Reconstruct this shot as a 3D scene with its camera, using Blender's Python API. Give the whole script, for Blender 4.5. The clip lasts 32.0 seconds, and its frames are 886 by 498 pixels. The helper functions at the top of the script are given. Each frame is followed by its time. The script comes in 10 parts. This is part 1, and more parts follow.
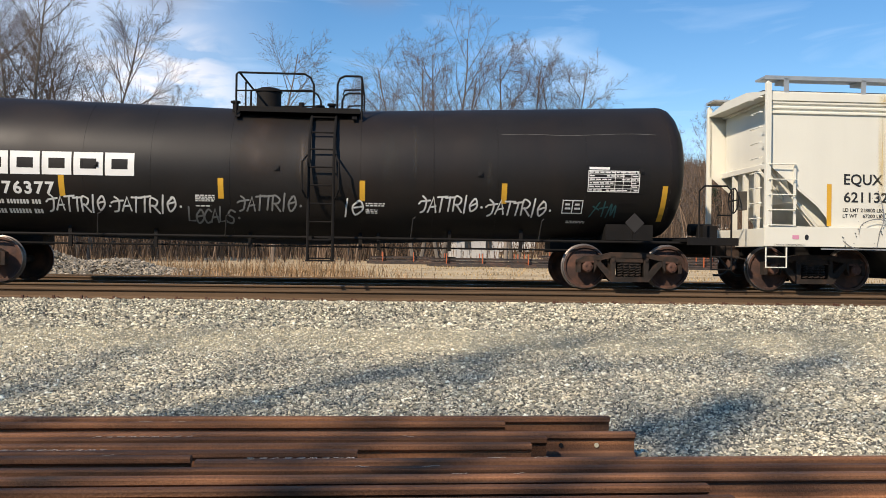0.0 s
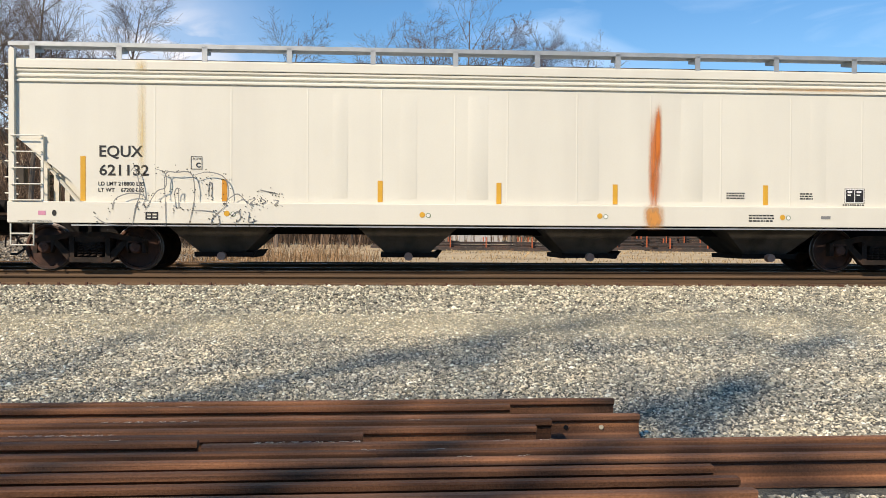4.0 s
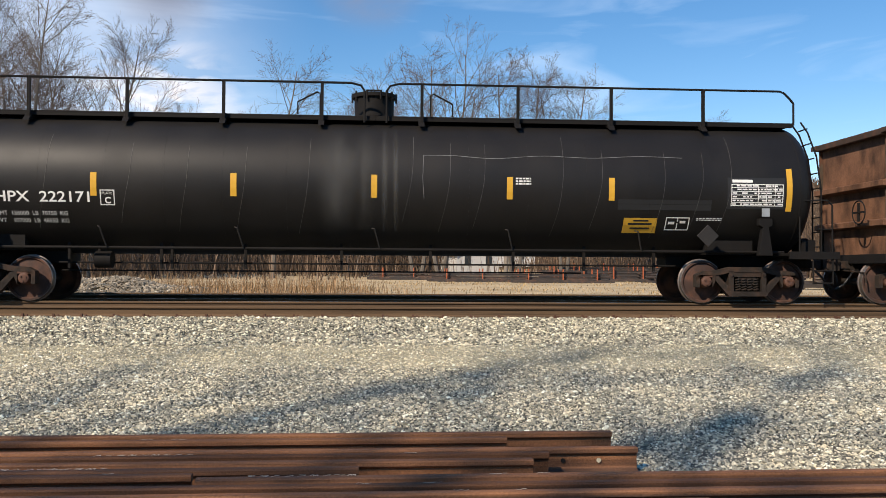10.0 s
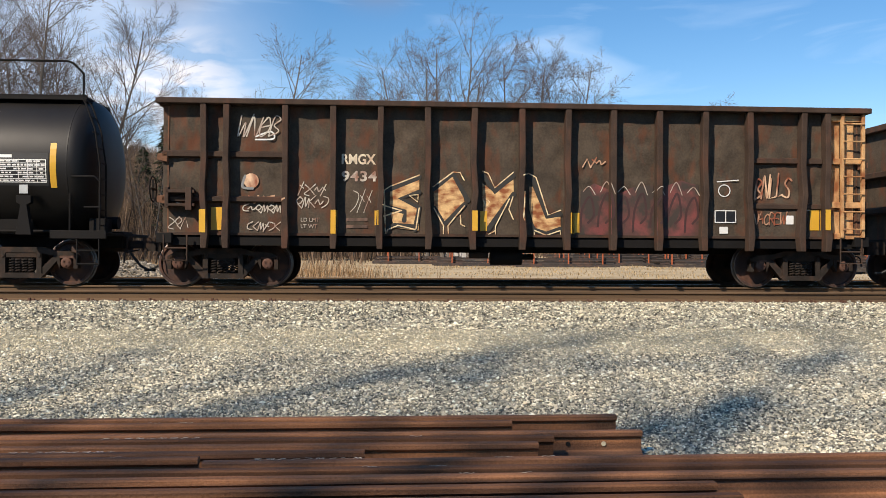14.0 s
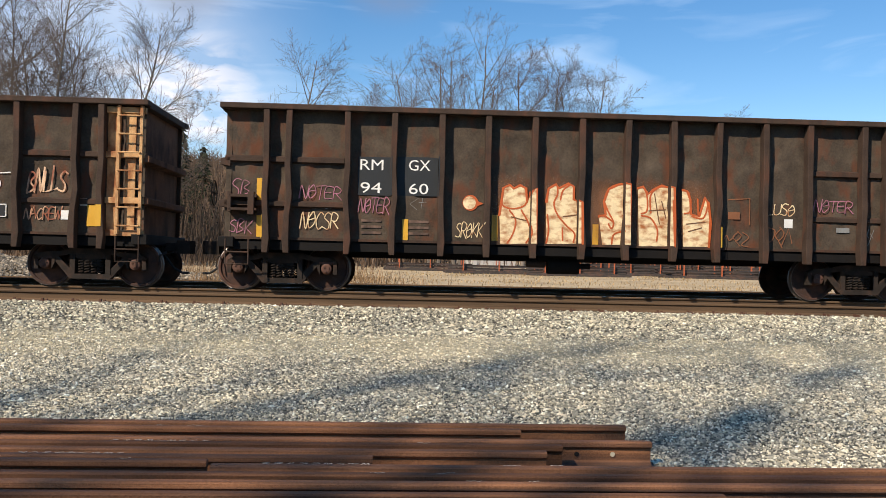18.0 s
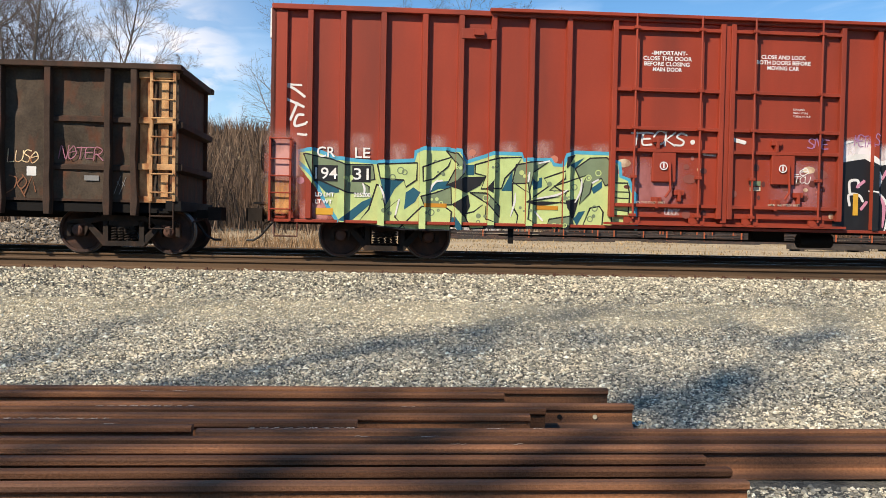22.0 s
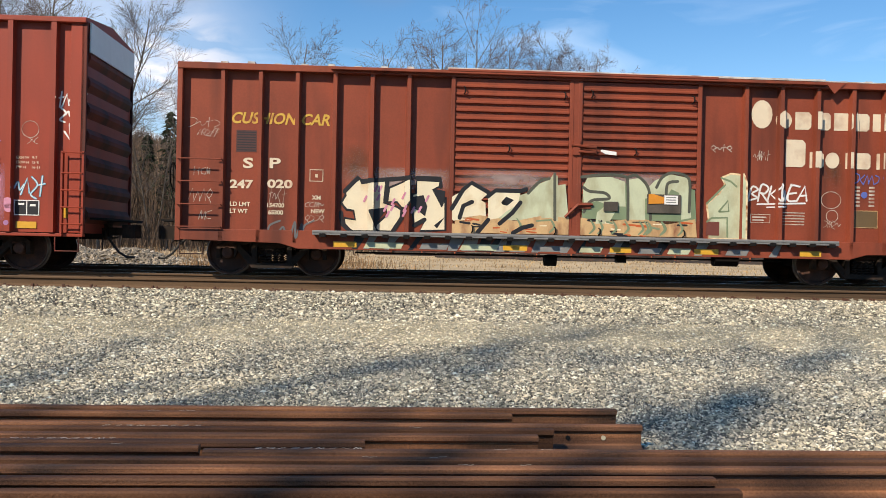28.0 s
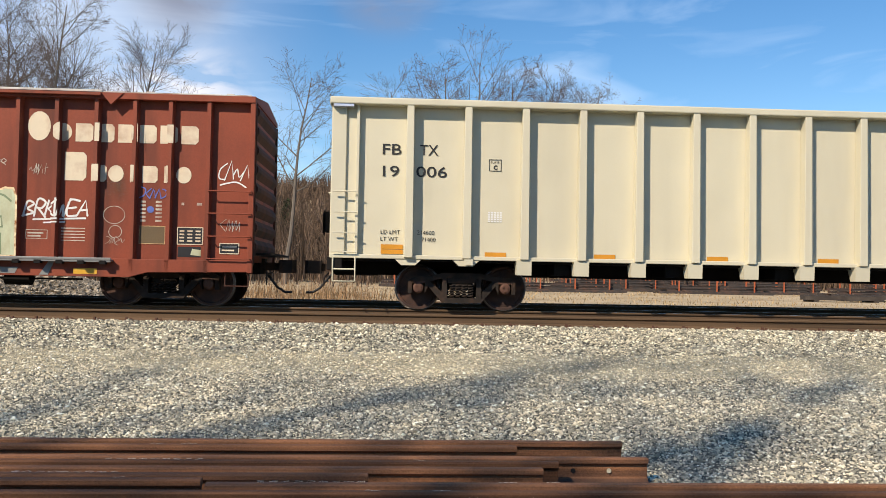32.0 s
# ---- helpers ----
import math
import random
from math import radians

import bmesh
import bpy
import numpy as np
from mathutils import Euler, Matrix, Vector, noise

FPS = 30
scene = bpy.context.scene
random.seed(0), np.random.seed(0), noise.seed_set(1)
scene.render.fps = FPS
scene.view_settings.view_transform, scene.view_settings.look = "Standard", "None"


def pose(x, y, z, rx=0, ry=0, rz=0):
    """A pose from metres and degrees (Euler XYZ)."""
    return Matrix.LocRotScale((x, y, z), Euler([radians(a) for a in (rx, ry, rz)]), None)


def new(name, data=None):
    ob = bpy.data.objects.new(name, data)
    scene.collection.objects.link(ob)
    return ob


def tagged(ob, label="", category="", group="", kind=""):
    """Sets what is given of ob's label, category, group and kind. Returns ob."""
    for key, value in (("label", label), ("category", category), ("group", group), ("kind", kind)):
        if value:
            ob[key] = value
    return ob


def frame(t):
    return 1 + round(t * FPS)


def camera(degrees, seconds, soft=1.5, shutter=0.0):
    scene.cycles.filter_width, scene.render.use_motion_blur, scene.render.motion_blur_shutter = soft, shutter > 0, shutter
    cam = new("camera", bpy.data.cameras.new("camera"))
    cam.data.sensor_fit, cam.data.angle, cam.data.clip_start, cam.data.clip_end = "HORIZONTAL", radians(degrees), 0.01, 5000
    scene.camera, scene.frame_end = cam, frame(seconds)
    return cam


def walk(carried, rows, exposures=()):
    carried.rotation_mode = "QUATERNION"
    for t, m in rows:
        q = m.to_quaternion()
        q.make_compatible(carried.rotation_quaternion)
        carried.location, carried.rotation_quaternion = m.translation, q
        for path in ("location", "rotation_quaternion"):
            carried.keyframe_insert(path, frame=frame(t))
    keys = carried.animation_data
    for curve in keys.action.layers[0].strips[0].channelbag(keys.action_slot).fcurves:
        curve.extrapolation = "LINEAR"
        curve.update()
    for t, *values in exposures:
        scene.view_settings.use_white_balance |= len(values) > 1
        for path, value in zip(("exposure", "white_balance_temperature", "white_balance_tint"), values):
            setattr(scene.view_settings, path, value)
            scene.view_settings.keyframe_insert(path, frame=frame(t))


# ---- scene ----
# the camera stands still in the hand and only turns
cam = camera(54.4, 32.0, 0.8)
walk(cam, [
    (0.0, pose(0, 0, 1.45, 90.35, -0.79, -4.60)),
    (0.5, pose(0, 0, 1.45, 90.02, -0.76, -4.53)),
    (1.0, pose(0, 0, 1.45, 89.64, -0.76, -4.25)),
    (1.5, pose(0, 0, 1.45, 89.29, -0.70, -4.30)),
    (2.0, pose(0, 0, 1.45, 88.82, -0.74, -4.35)),
    (2.5, pose(0, 0, 1.45, 88.55, -0.49, -4.37)),
    (3.0, pose(0, 0, 1.45, 88.81, -0.39, -4.30)),
    (3.5, pose(0, 0, 1.45, 89.12, -0.27, -4.40)),
    (5.5, pose(0, 0, 1.45, 90.70, -0.67, -3.95)),
    (6.0, pose(0, 0, 1.45, 91.97, -0.81, -3.95)),
    (6.5, pose(0, 0, 1.45, 92.49, -0.76, -3.97)),
    (7.0, pose(0, 0, 1.45, 92.45, -0.67, -3.98)),
    (7.5, pose(0, 0, 1.45, 92.12, -0.55, -3.84)),
    (8.0, pose(0, 0, 1.45, 91.97, -0.64, -3.87)),
    (8.5, pose(0, 0, 1.45, 92.11, -0.73, -4.08)),
    (9.0, pose(0, 0, 1.45, 92.07, -0.73, -4.27)),
    (9.5, pose(0, 0, 1.45, 91.79, -0.58, -4.45)),
    (10.0, pose(0, 0, 1.45, 91.37, -0.35, -4.59)),
    (10.5, pose(0, 0, 1.45, 90.93, -0.22, -4.59)),
    (11.0, pose(0, 0, 1.45, 90.76, -0.25, -4.58)),
    (11.5, pose(0, 0, 1.45, 90.51, -0.37, -4.59)),
    (12.0, pose(0, 0, 1.45, 90.28, -0.40, -4.46)),
    (12.5, pose(0, 0, 1.45, 90.28, -0.34, -4.28)),
    (13.0, pose(0, 0, 1.45, 90.39, -0.31, -4.24)),
    (13.5, pose(0, 0, 1.45, 90.19, -0.25, -4.28)),
    (15.5, pose(0, 0, 1.45, 91.02, -0.88, -3.88)),
    (16.0, pose(0, 0, 1.45, 90.96, -0.93, -3.74)),
    (16.5, pose(0, 0, 1.45, 90.85, -0.86, -3.64)),
    (17.0, pose(0, 0, 1.45, 90.79, -0.89, -3.55)),
    (17.5, pose(0, 0, 1.45, 90.79, -1.06, -3.49)),
    (18.0, pose(0, 0, 1.45, 90.78, -1.28, -3.49)),
    (18.5, pose(0, 0, 1.45, 90.53, -1.34, -3.68)),
    (19.0, pose(0, 0, 1.45, 90.43, -1.32, -3.78)),
    (19.5, pose(0, 0, 1.45, 90.52, -1.25, -3.88)),
    (20.0, pose(0, 0, 1.45, 90.21, -1.19, -3.96)),
    (20.5, pose(0, 0, 1.45, 89.68, -1.20, -4.00)),
    (21.0, pose(0, 0, 1.45, 89.19, -1.41, -4.28)),
    (21.5, pose(0, 0, 1.45, 88.87, -1.37, -4.58)),
    (22.0, pose(0, 0, 1.45, 88.49, -1.15, -4.56)),
    (22.5, pose(0, 0, 1.45, 88.16, -1.10, -4.44)),
    (23.0, pose(0, 0, 1.45, 87.91, -0.98, -4.41)),
    (23.5, pose(0, 0, 1.45, 87.56, -1.02, -4.27)),
    (24.0, pose(0, 0, 1.45, 87.36, -1.10, -4.17)),
    (24.5, pose(0, 0, 1.45, 87.34, -1.07, -4.25)),
    (25.0, pose(0, 0, 1.45, 87.25, -1.00, -4.46)),
    (25.5, pose(0, 0, 1.45, 87.16, -0.88, -4.46)),
    (27.5, pose(0, 0, 1.45, 88.77, -1.05, -3.92)),
    (28.0, pose(0, 0, 1.45, 89.79, -1.19, -4.05)),
    (28.5, pose(0, 0, 1.45, 90.48, -0.97, -4.28)),
    (29.0, pose(0, 0, 1.45, 91.42, -0.87, -4.34)),
    (29.5, pose(0, 0, 1.45, 91.65, -0.78, -4.48)),
    (30.0, pose(0, 0, 1.45, 91.62, -0.82, -4.37)),
    (30.5, pose(0, 0, 1.45, 91.85, -0.84, -4.15)),
    (31.0, pose(0, 0, 1.45, 91.88, -0.92, -4.04)),
    (31.5, pose(0, 0, 1.45, 91.77, -0.91, -3.97)),
    (32.0, pose(0, 0, 1.45, 91.87, -1.06, -3.81))
], [(0.0, -0.02, 6750, 15), (32.0, -0.02, 6750, 15)])

# ---- light ----
SUN_AZ, SUN_EL = 42.0, 38.0        # the sun stands behind the camera and to its left
sun = new("sun", bpy.data.lights.new("sun", "SUN"))
sun.data.energy, sun.data.angle, sun.data.color = 5.6, radians(1.1), (1.0, 0.902, 0.735)
SUN_DIR = Vector((math.sin(radians(SUN_AZ)) * math.cos(radians(SUN_EL)), math.cos(radians(SUN_AZ)) * math.cos(radians(SUN_EL)),
                  -math.sin(radians(SUN_EL))))
sun.matrix_world = SUN_DIR.to_track_quat("-Z", "Y").to_matrix().to_4x4()
sun.location = (-20, -30, 30)


def build_world():
    w = bpy.data.worlds.new("sky")
    scene.world = w
    w.use_nodes = True
    nt = w.node_tree
    nt.nodes.clear()
    N, L = nt.nodes.new, nt.links.new
    out, bg = N("ShaderNodeOutputWorld"), N("ShaderNodeBackground")
    sky = N("ShaderNodeTexSky")
    sky.sky_type, sky.sun_disc = "NISHITA", False
    sky.sun_elevation, sky.sun_rotation = radians(SUN_EL), radians(180 + SUN_AZ)
    sky.air_density, sky.dust_density, sky.ozone_density = 1.0, 0.0, 2.5
    tc = N("ShaderNodeTexCoord")

    def noise_mask(scale, stretch, lo, hi, detail=6, rot=(0, 0, 0), dist=0.4):
        mp, ns, rp = N("ShaderNodeMapping"), N("ShaderNodeTexNoise"), N("ShaderNodeValToRGB")
        mp.inputs["Scale"].default_value = stretch
        mp.inputs["Rotation"].default_value = rot
        ns.inputs["Scale"].default_value, ns.inputs["Detail"].default_value = scale, detail
        ns.inputs["Distortion"].default_value = dist
        rp.color_ramp.elements[0].position, rp.color_ramp.elements[1].position = lo, hi
        L(tc.outputs["Generated"], mp.inputs["Vector"])
        L(mp.outputs["Vector"], ns.inputs["Vector"])
        L(ns.outputs["Fac"], rp.inputs["Fac"])
        return rp.outputs["Color"]

    def towards(az, el, near, far):
        """1 within near degrees of a direction, falling to 0 at far."""
        d = (-math.sin(radians(az)) * math.cos(radians(el)), math.cos(radians(az)) * math.cos(radians(el)), math.sin(radians(el)))
        vm, rm = N("ShaderNodeVectorMath"), N("ShaderNodeMapRange")
        vm.operation = "DISTANCE"
        vm.inputs[1].default_value = d
        rm.interpolation_type = "SMOOTHSTEP"
        rm.inputs["From Min"].default_value, rm.inputs["From Max"].default_value = radians(far), radians(near)
        L(tc.outputs["Generated"], vm.inputs[0])
        L(vm.outputs["Value"], rm.inputs["Value"])
        return rm.outputs["Result"]

    def times(a, b):
        m = N("ShaderNodeMath")
        m.operation = "MULTIPLY"
        m.use_clamp = True
        L(a, m.inputs[0])
        if isinstance(b, float):
            m.inputs[1].default_value = b
        else:
            L(b, m.inputs[1])
        return m.outputs[0]

    def over(base, colour, mask):
        m = N("ShaderNodeMix")
        m.data_type = "RGBA"
        L(mask, m.inputs["Factor"])
        L(base, m.inputs["A"])
        m.inputs["B"].default_value = (*colour, 1)
        return m.outputs["Result"]

    hs = N("ShaderNodeHueSaturation")
    hs.inputs["Hue"].default_value = 0.499
    hs.inputs["Saturation"].default_value, hs.inputs["Value"].default_value = 1.30, 1.1
    L(sky.outputs["Color"], hs.inputs["Color"])
    c = hs.outputs["Color"]
    wisps = times(noise_mask(5.0, (1, 1, 5), 0.52, 0.85, 8, (0, 0.35, 0.2), 0.8), 0.45)
    c = over(c, (6.2, 8.0, 10.0), wisps)
    puff = times(towards(22, 14, 0, 18), noise_mask(4.0, (1, 1, 1.3), 0.28, 0.66))
    c = over(c, (7.4, 8.3, 9.4), times(puff, 0.9))
    low = times(towards(14, 9, 2, 7), noise_mask(16.0, (1, 1, 2.2), 0.44, 0.6))
    c = over(c, (8.6, 8.6, 8.8), times(low, 0.85))
    grey = times(towards(13.6, 18.2, 0.8, 4.6), noise_mask(8.0, (1, 1, 2.0), 0.26, 0.52))
    c = over(c, (2.2, 2.4, 3.1), times(grey, 0.85))
    grey2 = times(towards(0.4, 19.3, 0.8, 4.6), noise_mask(8.0, (1, 1, 2.4), 0.26, 0.52))
    c = over(c, (2.4, 2.6, 3.3), times(grey2, 0.85))
    L(c, bg.inputs["Color"])
    bg.inputs["Strength"].default_value = 0.13
    L(bg.outputs[0], out.inputs[0])


build_world()
scene.view_settings.exposure = 0.0

# ---- building tools ----
class Geo:
    """Vertices and faces gathered for one mesh."""

    def __init__(self):
        self.v, self.f, self.m = [], [], []

    def add(self, verts, faces, mi=0):
        o = len(self.v)
        self.v.extend(verts)
        self.f.extend([tuple(o + i for i in f) for f in faces])
        self.m.extend([mi] * len(faces))
        return self

    def box(self, x0, x1, y0, y1, z0, z1, mi=0):
        v = [(x, y, z) for z in (z0, z1) for y in (y0, y1) for x in (x0, x1)]
        return self.add(v, [(0, 2, 3, 1), (4, 5, 7, 6), (0, 1, 5, 4), (2, 6, 7, 3), (0, 4, 6, 2), (1, 3, 7, 5)], mi)

    def prism(self, outline, a0, a1, axis="y", mi=0):
        """Outline in (x, z) drawn along y, or in (y, z) along x, or (x, y) along z."""
        n = len(outline)
        put = {"y": lambda p, a: (p[0], a, p[1]), "x": lambda p, a: (a, p[0], p[1]), "z": lambda p, a: (p[0], p[1], a)}[axis]
        v = [put(p, a0) for p in outline] + [put(p, a1) for p in outline]
        f = [(i, (i + 1) % n, n + (i + 1) % n, n + i) for i in range(n)] + [tuple(reversed(range(n))), tuple(range(n, 2 * n))]
        return self.add(v, f, mi)

    def cyl(self, p0, p1, r0, r1=None, seg=12, mi=0, caps=True):
        r1 = r0 if r1 is None else r1
        p0, p1 = Vector(p0), Vector(p1)
        d = (p1 - p0).normalized()
        a = d.orthogonal().normalized()
        b = d.cross(a)
        v = []
        for p, r in ((p0, r0), (p1, r1)):
            for i in range(seg):
                t = 2 * math.pi * i / seg
                v.append(tuple(p + (a * math.cos(t) + b * math.sin(t)) * r))
        f = [(i, (i + 1) % seg, seg + (i + 1) % seg, seg + i) for i in range(seg)]
        if caps:
            f += [tuple(reversed(range(seg))), tuple(range(seg, 2 * seg))]
        return self.add(v, f, mi)

    def tube(self, pts, r, seg=8, mi=0):
        """A bent round bar through the points."""
        pts = [Vector(p) for p in pts]
        n = len(pts)
        ring = []
        a = None
        for i, p in enumerate(pts):
            d = (pts[min(i + 1, n - 1)] - pts[max(i - 1, 0)]).normalized()
            a = d.orthogonal().normalized() if a is None else (a - d * a.dot(d)).normalized()
            b = d.cross(a)
            ring += [tuple(p + (a * math.cos(2 * math.pi * k / seg) + b * math.sin(2 * math.pi * k / seg)) * r) for k in range(seg)]
        f = [(i * seg + k, i * seg + (k + 1) % seg, (i + 1) * seg + (k + 1) % seg, (i + 1) * seg + k) for i in range(n - 1) for k in range(seg)]
        f += [tuple(reversed(range(seg))), tuple(range((n - 1) * seg, n * seg))]
        return self.add(ring, f, mi)

    def revolve(self, prof, axis="x", centre=(0, 0, 0), seg=48, mi=0):
        """A profile of (along, radius) turned about an axis."""
        v, f, n = [], [], len(prof)
        for a, r in prof:
            for k in range(seg):
                t = 2 * math.pi * k / seg
                c, s = r * math.cos(t), r * math.sin(t)
                p = {"x": (a, c, s), "y": (s, a, c), "z": (c, s, a)}[axis]
                v.append(tuple(p[i] + centre[i] for i in range(3)))
        for i in range(n - 1):
            for k in range(seg):
                f.append((i * seg + k, i * seg + (k + 1) % seg, (i + 1) * seg + (k + 1) % seg, (i + 1) * seg + k))
        if prof[0] != prof[-1]:
            f += [tuple(reversed(range(seg))), tuple(range((n - 1) * seg, n * seg))]
        return self.add(v, f, mi)

    def mesh(self, name, mats, smooth=False):
        me = bpy.data.meshes.new(name)
        me.from_pydata(self.v, [], self.f)
        for m in (mats if isinstance(mats, (list, tuple)) else [mats]):
            me.materials.append(m)
        if any(self.m):
            me.polygons.foreach_set("material_index", self.m)
        bm = bmesh.new()
        bm.from_mesh(me)
        bmesh.ops.recalc_face_normals(bm, faces=bm.faces)
        bm.to_mesh(me)
        bm.free()
        if smooth:
            me.polygons.foreach_set("use_smooth", [True] * len(me.polygons))
            me.set_sharp_from_angle(angle=radians(38))
        me.update()
        return me


def part(name, geo, mats, parent, label="", smooth=False, bevel=0.0, at=None):
    """ONE mesh object under a thing or a part; geo is a Geo or a mesh."""
    me = geo.mesh(name, mats, smooth) if isinstance(geo, Geo) else geo
    ob = new(name, me)
    ob.parent = parent
    if at is not None:
        ob.matrix_basis = at
    if bevel:
        b = ob.modifiers.new("bevel", "BEVEL")
        b.width, b.segments, b.limit_method, b.angle_limit = bevel, 2, "ANGLE", radians(40)
    if label:
        ob["label"] = label
    return ob


def thing(name, label, category, at=None, group="", kind=""):
    ob = new(name)
    ob.empty_display_size = 0.2
    if at is not None:
        ob.matrix_basis = at
    return tagged(ob, label, category, group, kind)


def solid(name, geo, mats, label, category, at=None, group="", kind="", smooth=False, bevel=0.0):
    ob = part(name, geo, mats, None, "", smooth, bevel, at)
    return tagged(ob, label, category, group, kind)


FONT = {}


def letters(text, height, material, bold=0.0, space=1.0, shear=0.0, width=None):
    """A flat mesh of built-in type in the x-z plane that faces -y, its lower left corner at the origin."""
    key = (text, height, material.name, bold, space, shear, width)
    if key in FONT:
        return FONT[key]
    cu = bpy.data.curves.new("type", "FONT")
    cu.body, cu.size, cu.offset, cu.space_character, cu.shear = text, height / 0.72, bold, space, shear
    cu.resolution_u = 3
    ob = new("type", cu)
    me = bpy.data.meshes.new_from_object(ob.evaluated_get(bpy.context.evaluated_depsgraph_get()))
    bpy.data.objects.remove(ob)
    bpy.data.curves.remove(cu)
    xs = [v.co.x for v in me.vertices] or [0]
    k = width / (max(xs) - min(xs)) if width else 1.0
    x0 = min(xs)
    for v in me.vertices:
        v.co = Vector(((v.co.x - x0) * k, 0, v.co.y))
    me.materials.clear()
    me.materials.append(material)
    FONT[key] = me
    return me


def write_flat(text, x, z, height, material, parent, y, name="lettering", **kw):
    return part(name, letters(text, height, material, **kw), None, parent, "", at=pose(x, y, z))


def height_at(zc, x):
    """A tank's centre height at x: a number, or a function of x."""
    return zc(x) if callable(zc) else zc


def tank_sag(x):
    """Centre height of a tank whose two halves slope down to the middle."""
    return 2.25 + (0.036 * x if x > 0 else -0.024 * x)


def round_tank(me, x, z, zc, r, lift=0.006):
    """Bends a flat mesh in the x-z plane onto a tank's side; its origin comes to (x, z)."""
    bm = bmesh.new()
    bm.from_mesh(me)
    zs = [v.co.z for v in bm.verts]
    lo, hi = min(zs), max(zs)
    n = max(1, int((hi - lo) / 0.1))
    for i in range(1, n + 1):
        g = list(bm.verts) + list(bm.edges) + list(bm.faces)
        bmesh.ops.bisect_plane(bm, geom=g, plane_co=(0, 0, lo + (hi - lo) * i / (n + 1)), plane_no=(0, 0, 1))
    for v in bm.verts:
        h = v.co.z + z - height_at(zc, v.co.x + x)
        layer = -v.co.y
        v.co = Vector((v.co.x + x, -math.sqrt(max(r * r - h * h, 0.01)) - lift - layer, v.co.z + z))
    out = bpy.data.meshes.new(me.name)
    bm.to_mesh(out)
    bm.free()
    for m in me.materials:
        out.materials.append(m)
    return out


# ---- materials ----
def mat(name, col, rough=0.6, metal=0.0, var=0.18, scale=2.0, fine=45.0, bump=0.15, dirt=None, dirt_amt=0.35, dirt_scale=1.2,
        streak=1.0, spec=0.5, rand=0.0, bump_size=0.01, dirt_lo=0.48, along=1.0):
    """Paint, metal, stone or wood: two scales of colour noise, a second worn or dirty colour in patches or streaks, and fine relief."""
    m = bpy.data.materials.new(name)
    m.use_nodes = True
    nt = m.node_tree
    N, L = nt.nodes.new, nt.links.new
    b = nt.nodes["Principled BSDF"]
    b.inputs["Roughness"].default_value, b.inputs["Metallic"].default_value = rough, metal
    b.inputs["Specular IOR Level"].default_value = spec
    tc = N("ShaderNodeTexCoord")

    def noise_at(sc, stretch=1.0, detail=5.0):
        n = N("ShaderNodeTexNoise")
        n.inputs["Scale"].default_value, n.inputs["Detail"].default_value = sc, detail
        if stretch != 1.0:
            mp = N("ShaderNodeMapping")
            mp.inputs["Scale"].default_value = (along, 1, stretch)
            L(tc.outputs["Object"], mp.inputs["Vector"])
            L(mp.outputs["Vector"], n.inputs["Vector"])
        else:
            L(tc.outputs["Object"], n.inputs["Vector"])
        return n.outputs["Fac"]

    def mixed(a, bcol, fac, mode="MIX"):
        x = N("ShaderNodeMix")
        x.data_type, x.blend_type = "RGBA", mode
        for sock, val in (("A", a), ("B", bcol)):
            if isinstance(val, tuple):
                x.inputs[sock].default_value = (*val[:3], 1)
            else:
                L(val, x.inputs[sock])
        if isinstance(fac, float):
            x.inputs["Factor"].default_value = fac
        else:
            L(fac, x.inputs["Factor"])
        return x.outputs["Result"]

    def ramp(fac, lo, hi):
        r = N("ShaderNodeMapRange")
        r.inputs["From Min"].default_value, r.inputs["From Max"].default_value = lo, hi
        L(fac, r.inputs["Value"])
        return r.outputs["Result"]

    dark = tuple(c * (1 - var) for c in col)
    lite = tuple(min(c * (1 + var), 1.0) for c in col)
    coarse, grain = noise_at(scale, streak if along != 1.0 else 1.0), noise_at(fine)
    c = mixed(dark, lite, ramp(coarse, 0.3, 0.7))
    c = mixed(c, mixed(dark, lite, ramp(grain, 0.25, 0.75)), 0.4)
    if dirt:
        mask = ramp(noise_at(dirt_scale, streak, 8.0), dirt_lo, dirt_lo + 0.22)
        mm = N("ShaderNodeMath")
        mm.operation = "MULTIPLY"
        mm.inputs[1].default_value = dirt_amt
        L(mask, mm.inputs[0])
        c = mixed(c, dirt, mm.outputs[0])
    if rand:
        oi, hs = N("ShaderNodeObjectInfo"), N("ShaderNodeHueSaturation")
        mr = N("ShaderNodeMapRange")
        mr.inputs["To Min"].default_value, mr.inputs["To Max"].default_value = 1 - rand, 1 + rand
        L(oi.outputs["Random"], mr.inputs["Value"])
        L(mr.outputs["Result"], hs.inputs["Value"])
        L(c, hs.inputs["Color"])
        c = hs.outputs["Color"]
    L(c, b.inputs["Base Color"])
    rr = N("ShaderNodeMapRange")
    rr.inputs["To Min"].default_value, rr.inputs["To Max"].default_value = max(rough - 0.1, 0.03), min(rough + 0.12, 1.0)
    L(coarse, rr.inputs["Value"])
    L(rr.outputs["Result"], b.inputs["Roughness"])
    if bump:
        bp = N("ShaderNodeBump")
        bp.inputs["Strength"].default_value, bp.inputs["Distance"].default_value = bump, bump_size
        L(grain, bp.inputs["Height"])
        L(bp.outputs["Normal"], b.inputs["Normal"])
    return m


